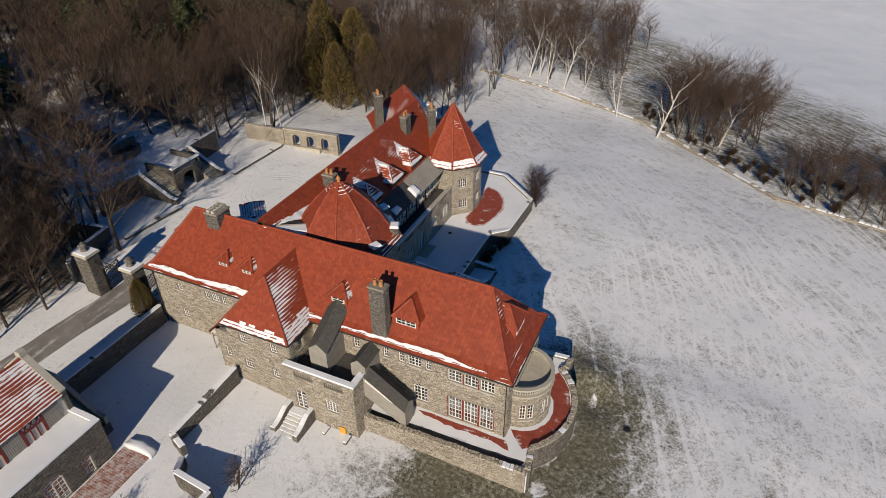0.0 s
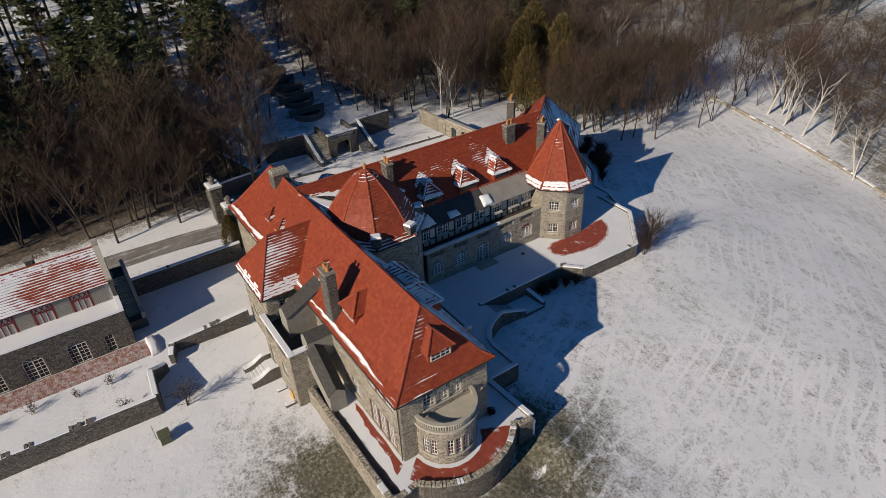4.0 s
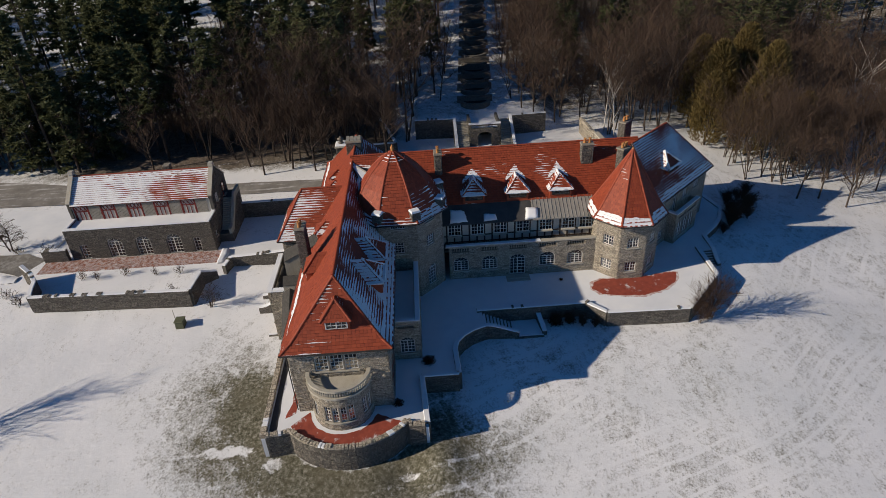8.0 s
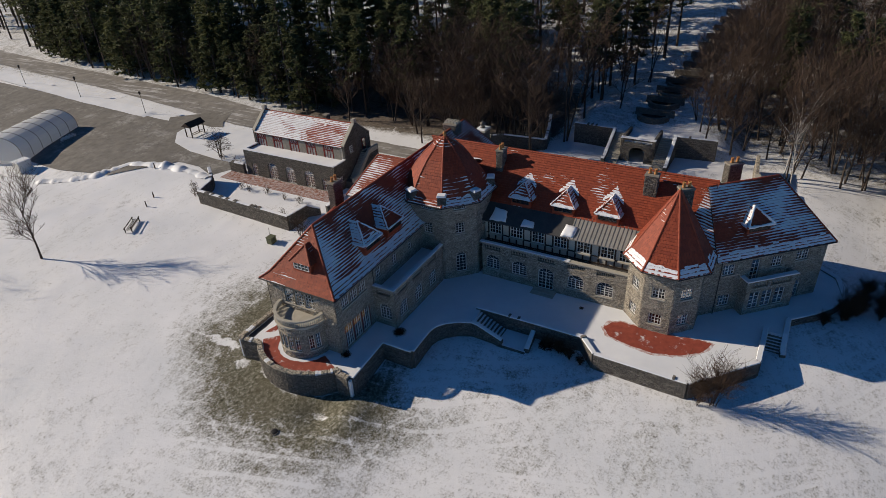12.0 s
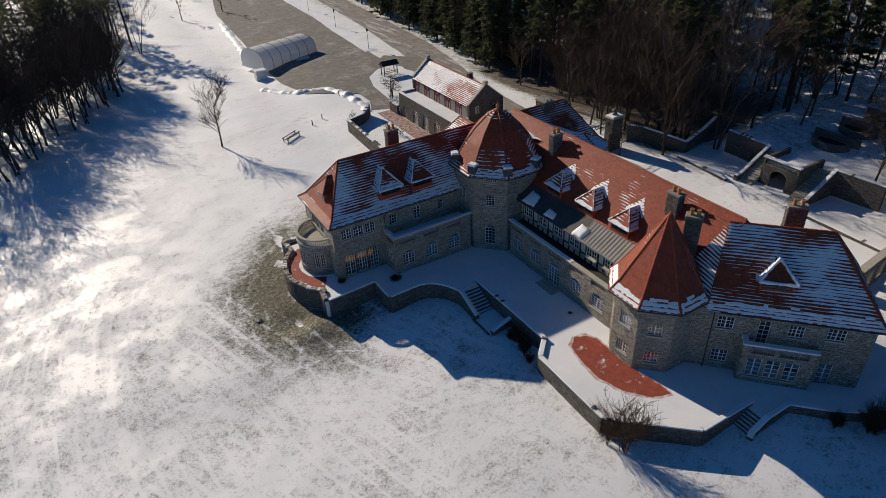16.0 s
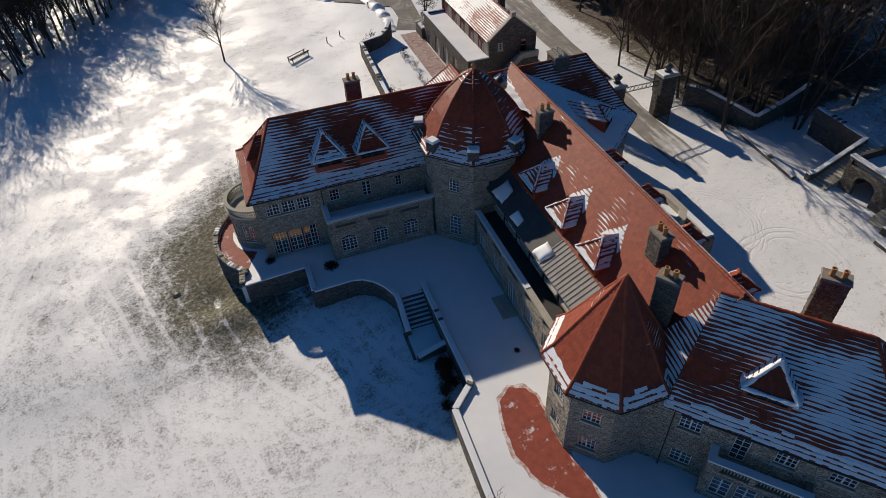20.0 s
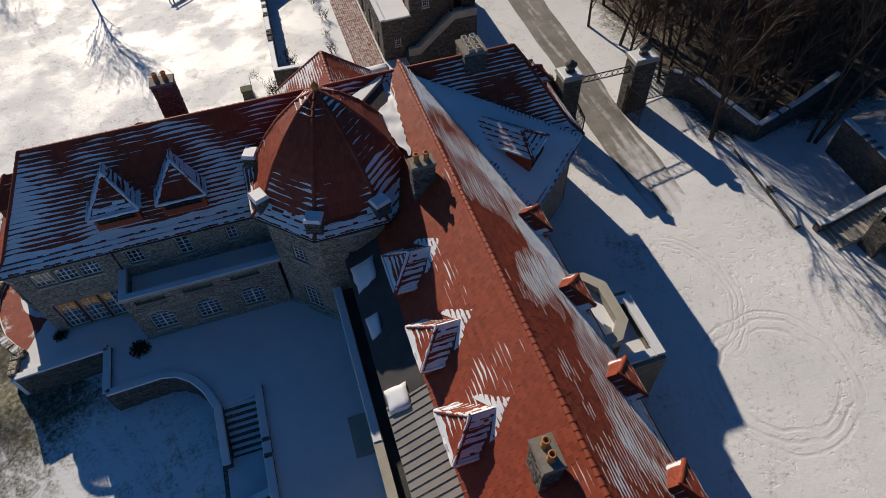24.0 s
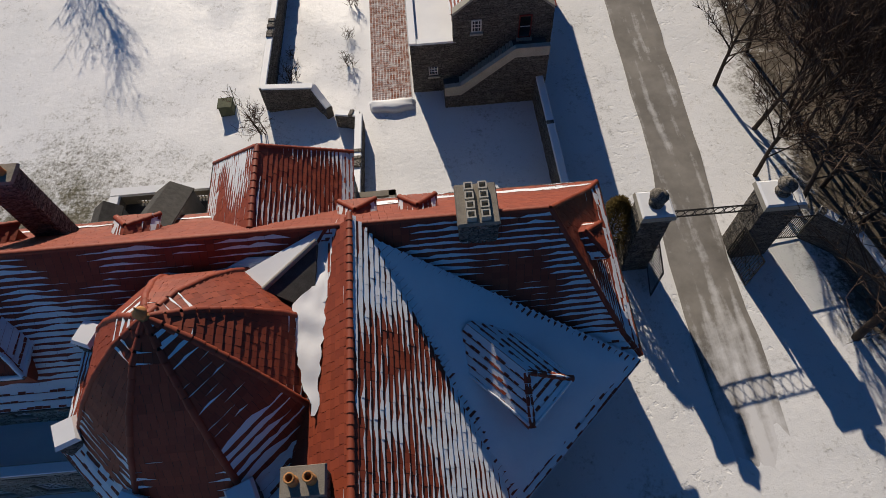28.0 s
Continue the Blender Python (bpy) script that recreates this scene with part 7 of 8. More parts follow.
# ---- west court, grotto and cascade ----
garden_wall("court_wall_gate", [(-26.7, -4.6), (-28.4, -3.2), (-30.6, 4.0), (-36, 2.6), (-41, 1.0)], 4.0, tops=[4.2, 4.0, 3.3, 3.6, 4.0], label="high rubble wall curving from the gate round the woodland", snow=0.8)
garden_wall("court_wall_low", [(-28.6, 4.6), (-27.8, 14.0)], 1.75, label="low rubble wall along the court, snow on top", snow=0.9)
garden_wall("court_wall_far", [(-27.6, 25.2), (-27.0, 36.5)], 1.75, label="low rubble wall along the court, snow on top", snow=0.9)
grotto = thing("grotto", "rubble stone grotto with a dark arch and balustraded roof", "grotto", at=(0, 0, 0))
wall(grotto, (-31.0, 16.9), (-31.0, 22.3), 0.8, 5.3, [(1.5, 3.9, 0.8, 3.9, "open_arch", 1, 1), W(0.4, 5.0, 4.5, 5.0, k="bal")], mats=HW)
wall(grotto, (-31.0, 22.3), (-36.5, 22.3), 0.8, 5.3, [], mats=HW)
wall(grotto, (-36.5, 16.9), (-31.0, 16.9), 0.8, 5.3, [], mats=HW)
part("grotto_roof", Geo().box(-36.5, -31.4, 17.3, 21.9, 4.2, 4.5), M_SNOW, grotto, "snow on the grotto roof")
part("grotto_coping", Geo().taper(-31.55, -30.88, 16.8, 22.4, 5.3, 5.45, 0.04), M_SNOW, grotto)
# near-black back panel: the hollow's shade is put into its colour
part("grotto_inside", Geo().box(-36, -35.7, 17.4, 21.8, 0.8, 4.2), M_DARK, grotto)
for y0, y1 in ((14.9, 16.85), (22.35, 24.3)):
    stg = thing("grotto_stair", "snowy stone stair beside the grotto", "steps", "grotto stairs", at=(0, y0, 0))
    for i in range(17):
        part("step", Geo().taper(-29.3 - 0.36 * (i + 1), -29.28 - 0.36 * i, 0, y1 - y0, 0.6, 1.4 + 0.19 * i, 0.015), M_CAST, stg)
    yo = y0 - 0.3 if y0 < 17 else y1 + 0.3
    garden_wall("grotto_stair_wall", [(-28.9, yo), (-30.0, yo), (-35.5, yo)], 5, tops=[2.2, 2.3, 5.2], label="sloping rubble stair wall with snow on it", snow=0.95)
garden_wall("grotto_wing_wall", [(-35.5, 14.4), (-35.8, 7.5)], 5.1, label="rubble wing wall beside the grotto stairs", snow=0.9)
garden_wall("grotto_wing_wall", [(-35.5, 24.8), (-35.8, 31.0)], 5.1, label="rubble wing wall beside the grotto stairs", snow=0.9)
for k in range(12):
    x = -43.5 - 5.6 * k
    cy = 19.4 + (-47 - x) * 0.085
    z = gz(x, cy)
    bas = thing("cascade_basin", "small semicircular stone cascade basin with dark water", "basin", "cascade basins", at=(x, cy, z))
    rim = Geo()
    ar = [radians(-80 + 160 * i / 10) for i in range(11)]
    rim.rings([[(r * math.cos(a), r * 1.15 * math.sin(a), zz) for a in ar] for r, zz in ((2.5, -0.6), (2.5, 0.75), (2.0, 0.75), (2.0, -0.2))], False, False, False)
    part("rim", rim, M_DARKSTONE, bas)
    part("water", Geo().prism([(2.0 * math.cos(a), 2.3 * math.sin(a)) for a in ar] + [(-0.6, 2.2), (-0.6, -2.2)], 0.2, 0.35), M_WATER, bas)
    part("back_wall", Geo().taper(-1.1, -0.6, -3.4, 3.4, -0.6, 1.3, 0.05), M_DARKSTONE, bas)
garden_wall("arch_wall", [(-34.5, 37.2), (-27.0, 37.8)], 4.0, label="sunlit rubble wall leading to the arcade", snow=0.2, mats=LIGHT)
arcade = thing("arcade_wall", "sunlit rubble wall with three arched openings", "wall")
arc_ops = [(a, a + 1.3, 1.3, 3.3, "open_arch", 1, 1) for a in (1.6, 4.3, 7.0)]
wall(arcade, (-26.9, 37.6), (-16.9, 38.6), 0.2, 4.1, arc_ops, 0.6)
wall(arcade, (-16.9, 39.25), (-26.9, 38.25), 0.2, 4.1, [(10.05 - o[1], 10.05 - o[0]) + o[2:] for o in arc_ops], 0.05)
part("arcade_coping", Geo().taper(0, 10.2, -0.75, 0.12, 4.1, 4.24, 0.03), M_CAST, arcade, m=frame_m((-26.95, 37.6, 0), (10, 1), (1, -10)))
part("stone_bench", Geo().taper(2.0, 7.0, 0.05, 0.7, 0.7, 1.5, 0.04), M_CAST, arcade, m=frame_m((-26.95, 37.6, 0), (10, 1), (1, -10)))

# low wall round the far lawn
LW = [(-14.6, 97.2), (-4, 94.5), (6, 93), (13.8, 92), (26.8, 87.6), (37.8, 76.5), (51, 61.5), (60, 59.5), (72, 57), (95, 54), (130, 50)]
garden_wall("lawn_wall", LW, 0, tops=[gz(*p) + 0.55 for p in LW], label="low fieldstone wall round the lawn with patchy snow", snow=0.45, mats=LIGHT)

# ---- parking area ----
def snow_ridge(name, pts, w, h, label):
    """A lumpy ploughed bank of snow along a line on the ground."""
    rows = []
    for (ax, ay), (bx, by) in zip(pts, pts[1:]):
        n = max(2, int(math.dist((ax, ay), (bx, by)) / 0.45))
        d = Vector((bx - ax, by - ay)).normalized()
        for i in range(n):
            x, y = ax + (bx - ax) * i / n, ay + (by - ay) * i / n
            k = max(0.12, 0.35 + 0.9 * noise.noise((x * 0.5, y * 0.5, 4)) + 0.6 * noise.noise((x * 1.7, y * 1.7, 9)))
            row = []
            for t, up in ((-1, -0.3), (-0.6, 0.45), (-0.15, 1.0), (0.3, 0.85), (0.7, 0.3), (1, -0.3)):
                px, py = x - d.y * w * t * (0.6 + 0.7 * k), y + d.x * w * t * (0.6 + 0.7 * k)
                row.append((px, py, gz(px, py) + 0.12 + up * h * k * (1 + 0.4 * noise.noise((px * 2.5, py * 2.5, t)))))
            rows.append(row)
    return tagged(part(name, Geo().rings(rows, False, True, False), M_SNOW), label, "snow bank")


snow_ridge("snow_bank", [(1.2, -45.5), (0.4, -51), (0.8, -58), (2.5, -64.5), (7.5, -67.0), (10.5, -71.5), (13.2, -78)], 1.0, 0.7, "ploughed lumpy snow bank along the car park edge")
snow_ridge("snow_bank", [(8.0, -97), (7.5, -110), (6.2, -124), (4, -150)], 1.0, 0.45, "long ploughed snow bank beside the asphalt")
tent = thing("frame_tent", "long grey translucent frame tent on the car park", "tent", at=(8.6, -88.8, gz(5, -92)))
tent.rotation_euler = (0, 0, math.atan2(-94.5 + 88.0, -7.4 - 10.8))
L = 16.5
secs = []
for i in range(7):
    x = L * i / 6
    secs.append([(x, 0, 0)] + [(x, -4.5 + 4.5 * math.cos(math.pi * k / 10), 2.1 + (2.75 + (0.05 if i % 2 else 0)) * math.sin(math.pi * k / 10)) for k in range(11)] + [(x, -9, 0)])
part("cover", Geo().rings([[(x, -y, z) for x, y, z in s_] for s_ in secs], False, False, False).add([(x, -y, z) for x, y, z in secs[0]], [tuple(range(13))]).add([(x, -y, z) for x, y, z in secs[-1]], [tuple(range(12, -1, -1))]), M_TENT, tent)
for i in range(7):
    x = L * i / 6
    fr = Geo()
    pts = [(x, -0.02, 0)] + [(x, 4.5 - 4.53 * math.cos(math.pi * k / 10), 2.1 + 2.82 * math.sin(math.pi * k / 10)) for k in range(11)] + [(x, 9.02, 0)]
    for a, b in zip(pts, pts[1:]):
        fr.limb(a, b, 0.06, 0.06, 5)
    part("rib", fr, M_METAL, tent)
crate = thing("storage_box", "white metal storage box beside the tent", "box", at=(10.6, -85.6, gz(10.6, -85.6)))
part("body", Geo().taper(-1.3, 1.3, -1, 1, -0.1, 2.1, 0.04), M_WHITE, crate)
part("roof", Geo().taper(-1.4, 1.4, -1.1, 1.1, 2.103, 2.25, 0.1), M_SNOW, crate)
for k in range(9):
    ch = thing("stacked_chair", "white garden chair stacked outdoors", "chair", "chairs by the tent", at=(-2.8 + 0.72 * (k % 5), -89.3 - 0.7 * (k // 5), gz(-1, -89)))
    part("seat", Geo().taper(-0.25, 0.25, -0.25, 0.25, 0.42, 0.47, 0.01), M_WHITE, ch)
    part("backrest", Geo().taper(-0.25, 0.25, 0.2, 0.26, 0.48, 0.95, 0.01), M_WHITE, ch)
    for a in (-0.22, 0.22):
        for b in (-0.22, 0.22):
            part("leg", Geo().limb((a, b, 0), (a, b, 0.42), 0.02, 0.02, 4), M_WHITE, ch)
for x, y in ((-17.8, -85.6), (-19.8, -112.0), (-21.4, -138), (-24.3, -169.6)):
    lp = thing("lamp_post", "dark slim lamp post beside the drive", "lamp post", "lamp posts", at=(x, y, gz(x, y)))
    part("post", Geo().lathe([(0.11, 0), (0.09, 0.4), (0.06, 0.5), (0.05, 4.4)], 8), M_IRON, lp)
    part("lantern", Geo().lathe([(0.08, 4.4), (0.2, 4.5), (0.26, 4.9), (0.3, 4.95), (0.05, 5.2)], 8), M_IRON, lp)
kiosk = thing("sign_shelter", "dark timber notice shelter with a pitched roof", "shelter", at=(-12.6, -63.6, 0.72))
for a in (-1.6, 1.6):
    for b in (-0.8, 0.8):
        part("post", Geo().box(a - 0.08, a + 0.08, b - 0.08, b + 0.08, -0.1, 2.4), M_TIMBER, kiosk)
part("roof", Geo().add([(-2, -1.2, 2.3), (2, -1.2, 2.3), (2, 0, 3.1), (-2, 0, 3.1), (-2, 1.2, 2.3), (2, 1.2, 2.3), (-2, -1.2, 2.2), (2, -1.2, 2.2), (2, 1.2, 2.2), (-2, 1.2, 2.2)], [(0, 1, 2, 3), (3, 2, 5, 4), (6, 9, 8, 7), (0, 6, 7, 1), (4, 5, 8, 9), (1, 7, 8, 5, 2), (0, 3, 4, 9, 6)]), M_TIMBER, kiosk)
part("bench", Geo().taper(-1.4, 1.4, 0.3, 0.65, 0.42, 0.48, 0.01), M_SIDING, kiosk)
part("back_rail", Geo().box(-1.5, 1.5, 0.76, 0.82, 0.85, 0.95), M_TIMBER, kiosk)
car = thing("parked_truck", "small dark pickup truck far down the car park", "truck", at=(-16.4, -205, gz(-16, -205)))
part("body", Geo().taper(-2.4, 2.4, -0.95, 0.95, 0.45, 1.15, 0.06), M_IRON, car)
part("cab", Geo().taper(-0.6, 1.2, -0.85, 0.85, 1.151, 1.85, 0.2), M_GUTTER, car)
for a in (-1.5, 1.5):
    for b in (-0.9, 0.9):
        part("wheel", Geo().lathe([(0.2, -0.12), (0.4, -0.12), (0.4, 0.12), (0.2, 0.12)], 12), M_IRON, car, m=Matrix.Translation((a, b, 0.4)) @ Matrix.Rotation(radians(90), 4, "X"))
# frame swing on the lawn, box with a stake by the garden wall
sw = thing("garden_swing_frame", "weathered wooden bench frame standing in the snow", "bench", at=(17.3, -45.0, gz(17.3, -45)))
sw.rotation_euler = (0, 0, 0.6)
for a in (-1.7, 1.7):
    for b in (-0.5, 0.5):
        part("leg", Geo().box(a - 0.06, a + 0.06, b - 0.06, b + 0.06, -0.1, 0.9), M_TIMBER, sw)
for b in (-0.5, 0.5):
    part("rail", Geo().box(-2.0, 2.0, b - 0.05, b + 0.05, 0.7, 0.8), M_TIMBER, sw)
for k in range(4):
    part("slat", Geo().box(-1.9, 1.9, -0.36 + 0.24 * k, -0.24 + 0.24 * k, 0.45, 0.5), M_SIDING, sw)
bx = thing("utility_box", "olive green box with a thin stake in the snow", "box", at=(11.85, -21.2, gz(11.85, -21.2)))
part("body", Geo().taper(-0.55, 0.55, -0.5, 0.5, -0.2, 0.9, 0.05), M_COPPER, bx)
part("lid", Geo().taper(-0.6, 0.6, -0.55, 0.55, 0.903, 1.0, 0.05), M_COPPER, bx)
part("stake", Geo().limb((-0.5, -0.7, -0.2), (-0.62, -0.75, 1.9), 0.04, 0.03, 5), M_SIDING, bx)
for x, y in ((2.1, -58.0), (11.8, -48.6), (9.3, -49.8)):
    post = thing("marker_post", "short dark marker post in the snow", "post", "marker posts", at=(x, y, gz(x, y)))
    part("shaft", Geo().taper(-0.08, 0.08, -0.08, 0.08, -0.2, 1.0, 0.02), M_TIMBER, post)


drain = thing("drain_cover", "small dark round drain cover in the turf", "drain", at=(38.3, 3.1, gz(38.3, 3.1)))
part("cover", Geo().lathe([(0.34, -0.1), (0.34, 0.1), (0.26, 0.14), (0.02, 0.14)], 14), M_IRON, drain)
part("rim", Geo().lathe([(0.44, -0.12), (0.44, 0.08), (0.36, 0.08), (0.36, -0.12)], 14), M_DARKSTONE, drain)


# ---- trees and shrubs ----
def branch_out(trunk, twigs, p, d, length, r, level, rng, levels, kids, droop):
    segs = 3 if level < 2 else 1
    if level >= 2:
        segs = 1
    tgt = trunk if level < 2 else twigs
    pts = [p.copy()]
    for s in range(segs):
        d = (d + Vector((rng.uniform(-1, 1), rng.uniform(-1, 1), rng.uniform(-0.6, 0.6) + (0.12 if level else 0.0))) * (0.18 if level else 0.06)).normalized()
        q = pts[-1] + d * (length / segs)
        ra, rb = r * (1 - 0.75 * s / segs), r * (1 - 0.75 * (s + 1) / segs)
        if level >= 3:
            side = d.cross(Vector((rng.uniform(-1, 1), rng.uniform(-1, 1), 0.4))).normalized() * 0.021
            tgt.add([pts[-1] - side, pts[-1] + side, q + side * 0.5, q - side * 0.5], [(0, 1, 2, 3)])
        else:
            tgt.limb(pts[-1], q, ra, rb, 6 if level == 0 else 4 if level == 1 else 3)
        pts.append(q)
    if level >= levels:
        return
    for k in range(kids[level]):
        t = rng.uniform(0.28, 1.0) if level else rng.uniform(0.25, 1.0)
        i = min(segs - 1, int(t * segs))
        base = pts[i].lerp(pts[i + 1], t * segs - i)
        side = Vector((rng.uniform(-1, 1), rng.uniform(-1, 1), 0)).normalized()
        nd = (d * rng.uniform(0.35, 0.8) + side * rng.uniform(0.5, 0.9) + Vector((0, 0, droop))).normalized()
        branch_out(trunk, twigs, base, nd, length * rng.uniform(0.38, 0.62), max(0.016, r * 0.42 * (1.1 - 0.5 * t)), level + 1, rng, levels, kids, droop)


def bare_tree(name, label, seed, h, r, kids, levels=3, stems=1, bark=None, twig=None, lean=0.0, droop=0.25, category="tree", group=""):
    rng = random.Random(seed)
    t, w = Geo(), Geo()
    for s in range(stems):
        d = Vector((rng.uniform(-1, 1) * (0.35 if stems > 1 else 0.06) + lean, rng.uniform(-1, 1) * (0.35 if stems > 1 else 0.06), 1)).normalized()
        branch_out(t, w, Vector((rng.uniform(-0.3, 0.3) * (stems > 1), rng.uniform(-0.3, 0.3) * (stems > 1), -0.4)), d, h * rng.uniform(0.75, 0.95), r * (1 if stems == 1 else 0.6), 0, rng, levels, kids, droop)
    ob = thing(name, label, category, group)
    part("trunk", t, bark or M_BARK, ob)
    part("crown", w, twig or M_TWIG, ob)
    return ob


def pine_tree(seed, h, clumps=7, blades=5, size=1.0, made=None, low=0.0):
    rng = random.Random(seed)
    t, n = Geo(), Geo()
    t.limb((0, 0, -0.5), (0, 0, h * 0.55), 0.26, 0.17, 6).limb((0, 0, h * 0.55), (0, 0, h), 0.17, 0.02, 5)
    z = h * (low or (rng.uniform(0.4, 0.5) if seed % 2 else 0.3))
    while z < h - 0.4:
        f = (z / h)
        span = (0.19 * h) * (1.15 - f) * rng.uniform(0.75, 1.2) * (0.6 if f < 0.3 and not low else 1)
        for k in range(rng.choice((4, 5, 6))):
            a = rng.uniform(0, 2 * math.pi)
            L = span * rng.uniform(0.6, 1.15) + 0.3
            tip = Vector((math.cos(a) * L, math.sin(a) * L, z + L * rng.uniform(-0.15, 0.2)))
            t.limb((0, 0, z), tip, 0.045, 0.012, 3)
            if f < 0.42 and not low and rng.random() < 0.4:
                continue
            for c in range(clumps):
                q = Vector((0, 0, z)).lerp(tip, rng.uniform(0.35, 1.05))
                q += Vector((rng.uniform(-0.3, 0.3), rng.uniform(-0.3, 0.3), rng.uniform(-0.1, 0.25)))
                for b in range(blades):
                    v = size * Vector((rng.uniform(-1, 1), rng.uniform(-1, 1), rng.uniform(-0.35, 0.55))).normalized() * rng.uniform(0.45, 0.95)
                    sidev = v.cross(Vector((rng.uniform(-1, 1), rng.uniform(-1, 1), 1))).normalized() * rng.uniform(0.12, 0.26)
                    n.add([q - sidev, q + sidev, q + v], [(0, 1, 2)])
        z += rng.uniform(0.55, 0.95)
    if made:
        return t, n
    ob = thing("pine_tree", "tall dark green pine with a bare lower trunk", "tree", "woodland pines")
    part("trunk", t, M_BARK, ob)
    part("crown", n, M_PINE, ob)
    return ob


def cedar_tree(seed, h, w):
    rng = random.Random(seed)
    t, n = Geo(), Geo()
    t.limb((0, 0, -0.4), (0, 0, h * 0.9), 0.22, 0.03, 6)
    for k in range(3600):
        f = rng.random() ** 0.8
        z = 0.6 + f * (h - 0.8)
        rad = w * (1 - f) ** 0.5 * (0.5 + 0.5 * min(1, f * 5)) * rng.uniform(0.55, 1.08)
        a = rng.uniform(0, 2 * math.pi)
        q = Vector((math.cos(a) * rad, math.sin(a) * rad, z))
        for b in range(2):
            v = Vector((math.cos(a) * 0.5 + rng.uniform(-0.4, 0.4), math.sin(a) * 0.5 + rng.uniform(-0.4, 0.4), rng.uniform(0.3, 1.2))).normalized() * rng.uniform(0.3, 0.65)
            sidev = v.cross(Vector((rng.uniform(-1, 1), rng.uniform(-1, 1), 0.2))).normalized() * rng.uniform(0.06, 0.13)
            n.add([q - sidev, q + sidev, q + v], [(0, 1, 2)])
    ob = thing("cedar_tree", "olive green columnar cedar at the wood's edge", "tree", "cedars")
    part("trunk", t, M_BARK, ob)
    part("crown", n, M_CEDAR, ob)
    return ob


def put(ob, x, y, s=1.0, rng=RNG, z=None):
    return copy_thing(ob, Matrix.Translation((x, y, gz(x, y) if z is None else z)) @ Matrix.Rotation(rng.uniform(0, 6.28), 4, "Z") @ Matrix.Scale(s, 4))


def first(ob, x, y, s=1.0, z=None):
    ob.location = (x, y, gz(x, y) if z is None else z)
    ob.scale = (s, s, s)
    return ob


# single trees
first(bare_tree("lawn_tree", "slender leafless tree alone on the snowy lawn", 4, 11.0, 0.17, (17, 9, 7), 3, droop=0.4), 28.9, -50.5)
first(bare_tree("gate_tree", "large leafless tree with spreading boughs by the gate", 5, 15, 0.26, (15, 10, 8), 3), -27.4, 2.6)
first(bare_tree("edge_tree", "big leafless tree at the edge of the wood", 6, 17, 0.42, (14, 9, 7), 3, droop=0.15), 41.0, -100.5)
first(bare_tree("orchard_tree", "low spreading leafless tree beside the coach house", 7, 4.6, 0.2, (9, 6, 5), 3, 3, droop=-0.1), -6.2, -49.8, 1.0, 0.7)
birch = bare_tree("birch_tree", "white-barked birch leaning over the boundary wall", 11, 12.5, 0.27, (8, 5, 4), 3, 1, M_BIRCH, M_TWIG, 0.22, 0.3, group="birches")
first(birch, 29.3, 82.2)
birch2 = bare_tree("birch_tree", "white-barked birch with several forked stems", 12, 12, 0.26, (7, 5, 4), 3, 2, M_BIRCH, M_TWIG, 0.0, 0.35, group="birches")
first(birch2, 19.8, 88.8)
slim = bare_tree("birch_tree", "slim upright white-barked birch behind the arcade", 14, 12.5, 0.15, (11, 5, 4), 3, 1, M_BIRCH, M_TWIG, 0.02, 0.5, group="birches")
first(slim, -33.6, 41.2)
for x, y, s, b in ((-31.2, 42.4, 0.85, slim), (-34, 88, 1.3, birch2), (2, 97, 1.1, birch2), (-3, 99, 1.1, birch), (6, 96.5, 1.0, birch), (10.5, 98, 0.9, birch2), (35, 90, 0.8, birch2), (41, 84.5, 0.7, birch), (-1, 101, 1.1, birch2)):
    put(b, x, y, s)
EDGE = lambda x: -98 + (x - 41.0) * 1.74  # edge of the wood south-east of the lawn
# woodland: a few kinds, many copies
wood_rng = random.Random(21)
kinds = [first(bare_tree(*(("bare_tree", "leafless brown woodland tree with fine twigs") if k < 2 else ("thicket_tree", "many-stemmed leafless tree in a brown thicket")), 30 + k, 11 + 1.5 * k, 0.17 + 0.02 * k, (12, 8, 7) if k < 2 else (7, 5, 6), 3, 1 if k < 2 else 3, droop=0.4, group="leafless woodland trees" if k < 2 else "thicket trees"), *q) for k, q in enumerate(((-37, 33), (-40, 47), (-44, 40), (-39, -10)))]
pines = [first(pine_tree(50 + k, 17 + 2.0 * k), *q) for k, q in enumerate(((-44, -22), (-40, -35), (-50, -12), (-46, -48)))]

far_kinds = [first(bare_tree(*(("bare_tree", "leafless brown woodland tree with fine twigs") if k < 1 else ("thicket_tree", "many-stemmed leafless tree in a brown thicket")), 40 + k, 12 + k, 0.18, (10, 6, 5) if k < 1 else (6, 5, 5), 3, 1 if k < 1 else 3, droop=0.4, group="leafless woodland trees" if k < 1 else "thicket trees"), *q) for k, q in enumerate(((-72, 60), (-78, 44)))]
far_pine = pine_tree(61, 21, 3, 2, 1.8, True)
PT, PN, BT, BN = Geo(), Geo(), Geo(), Geo()


def pull(ob, name):
    """The points and faces of one part of a tree."""
    me = [c for c in ob.children if c.name.startswith(name)][0].data
    return [tuple(v.co) for v in me.vertices], [tuple(p.vertices) for p in me.polygons]


far_bare = [(pull(o, "trunk"), pull(o, "crown")) for o in far_kinds]


def near_house(x, y):
    return math.hypot(x + 5, y - 5) < 66


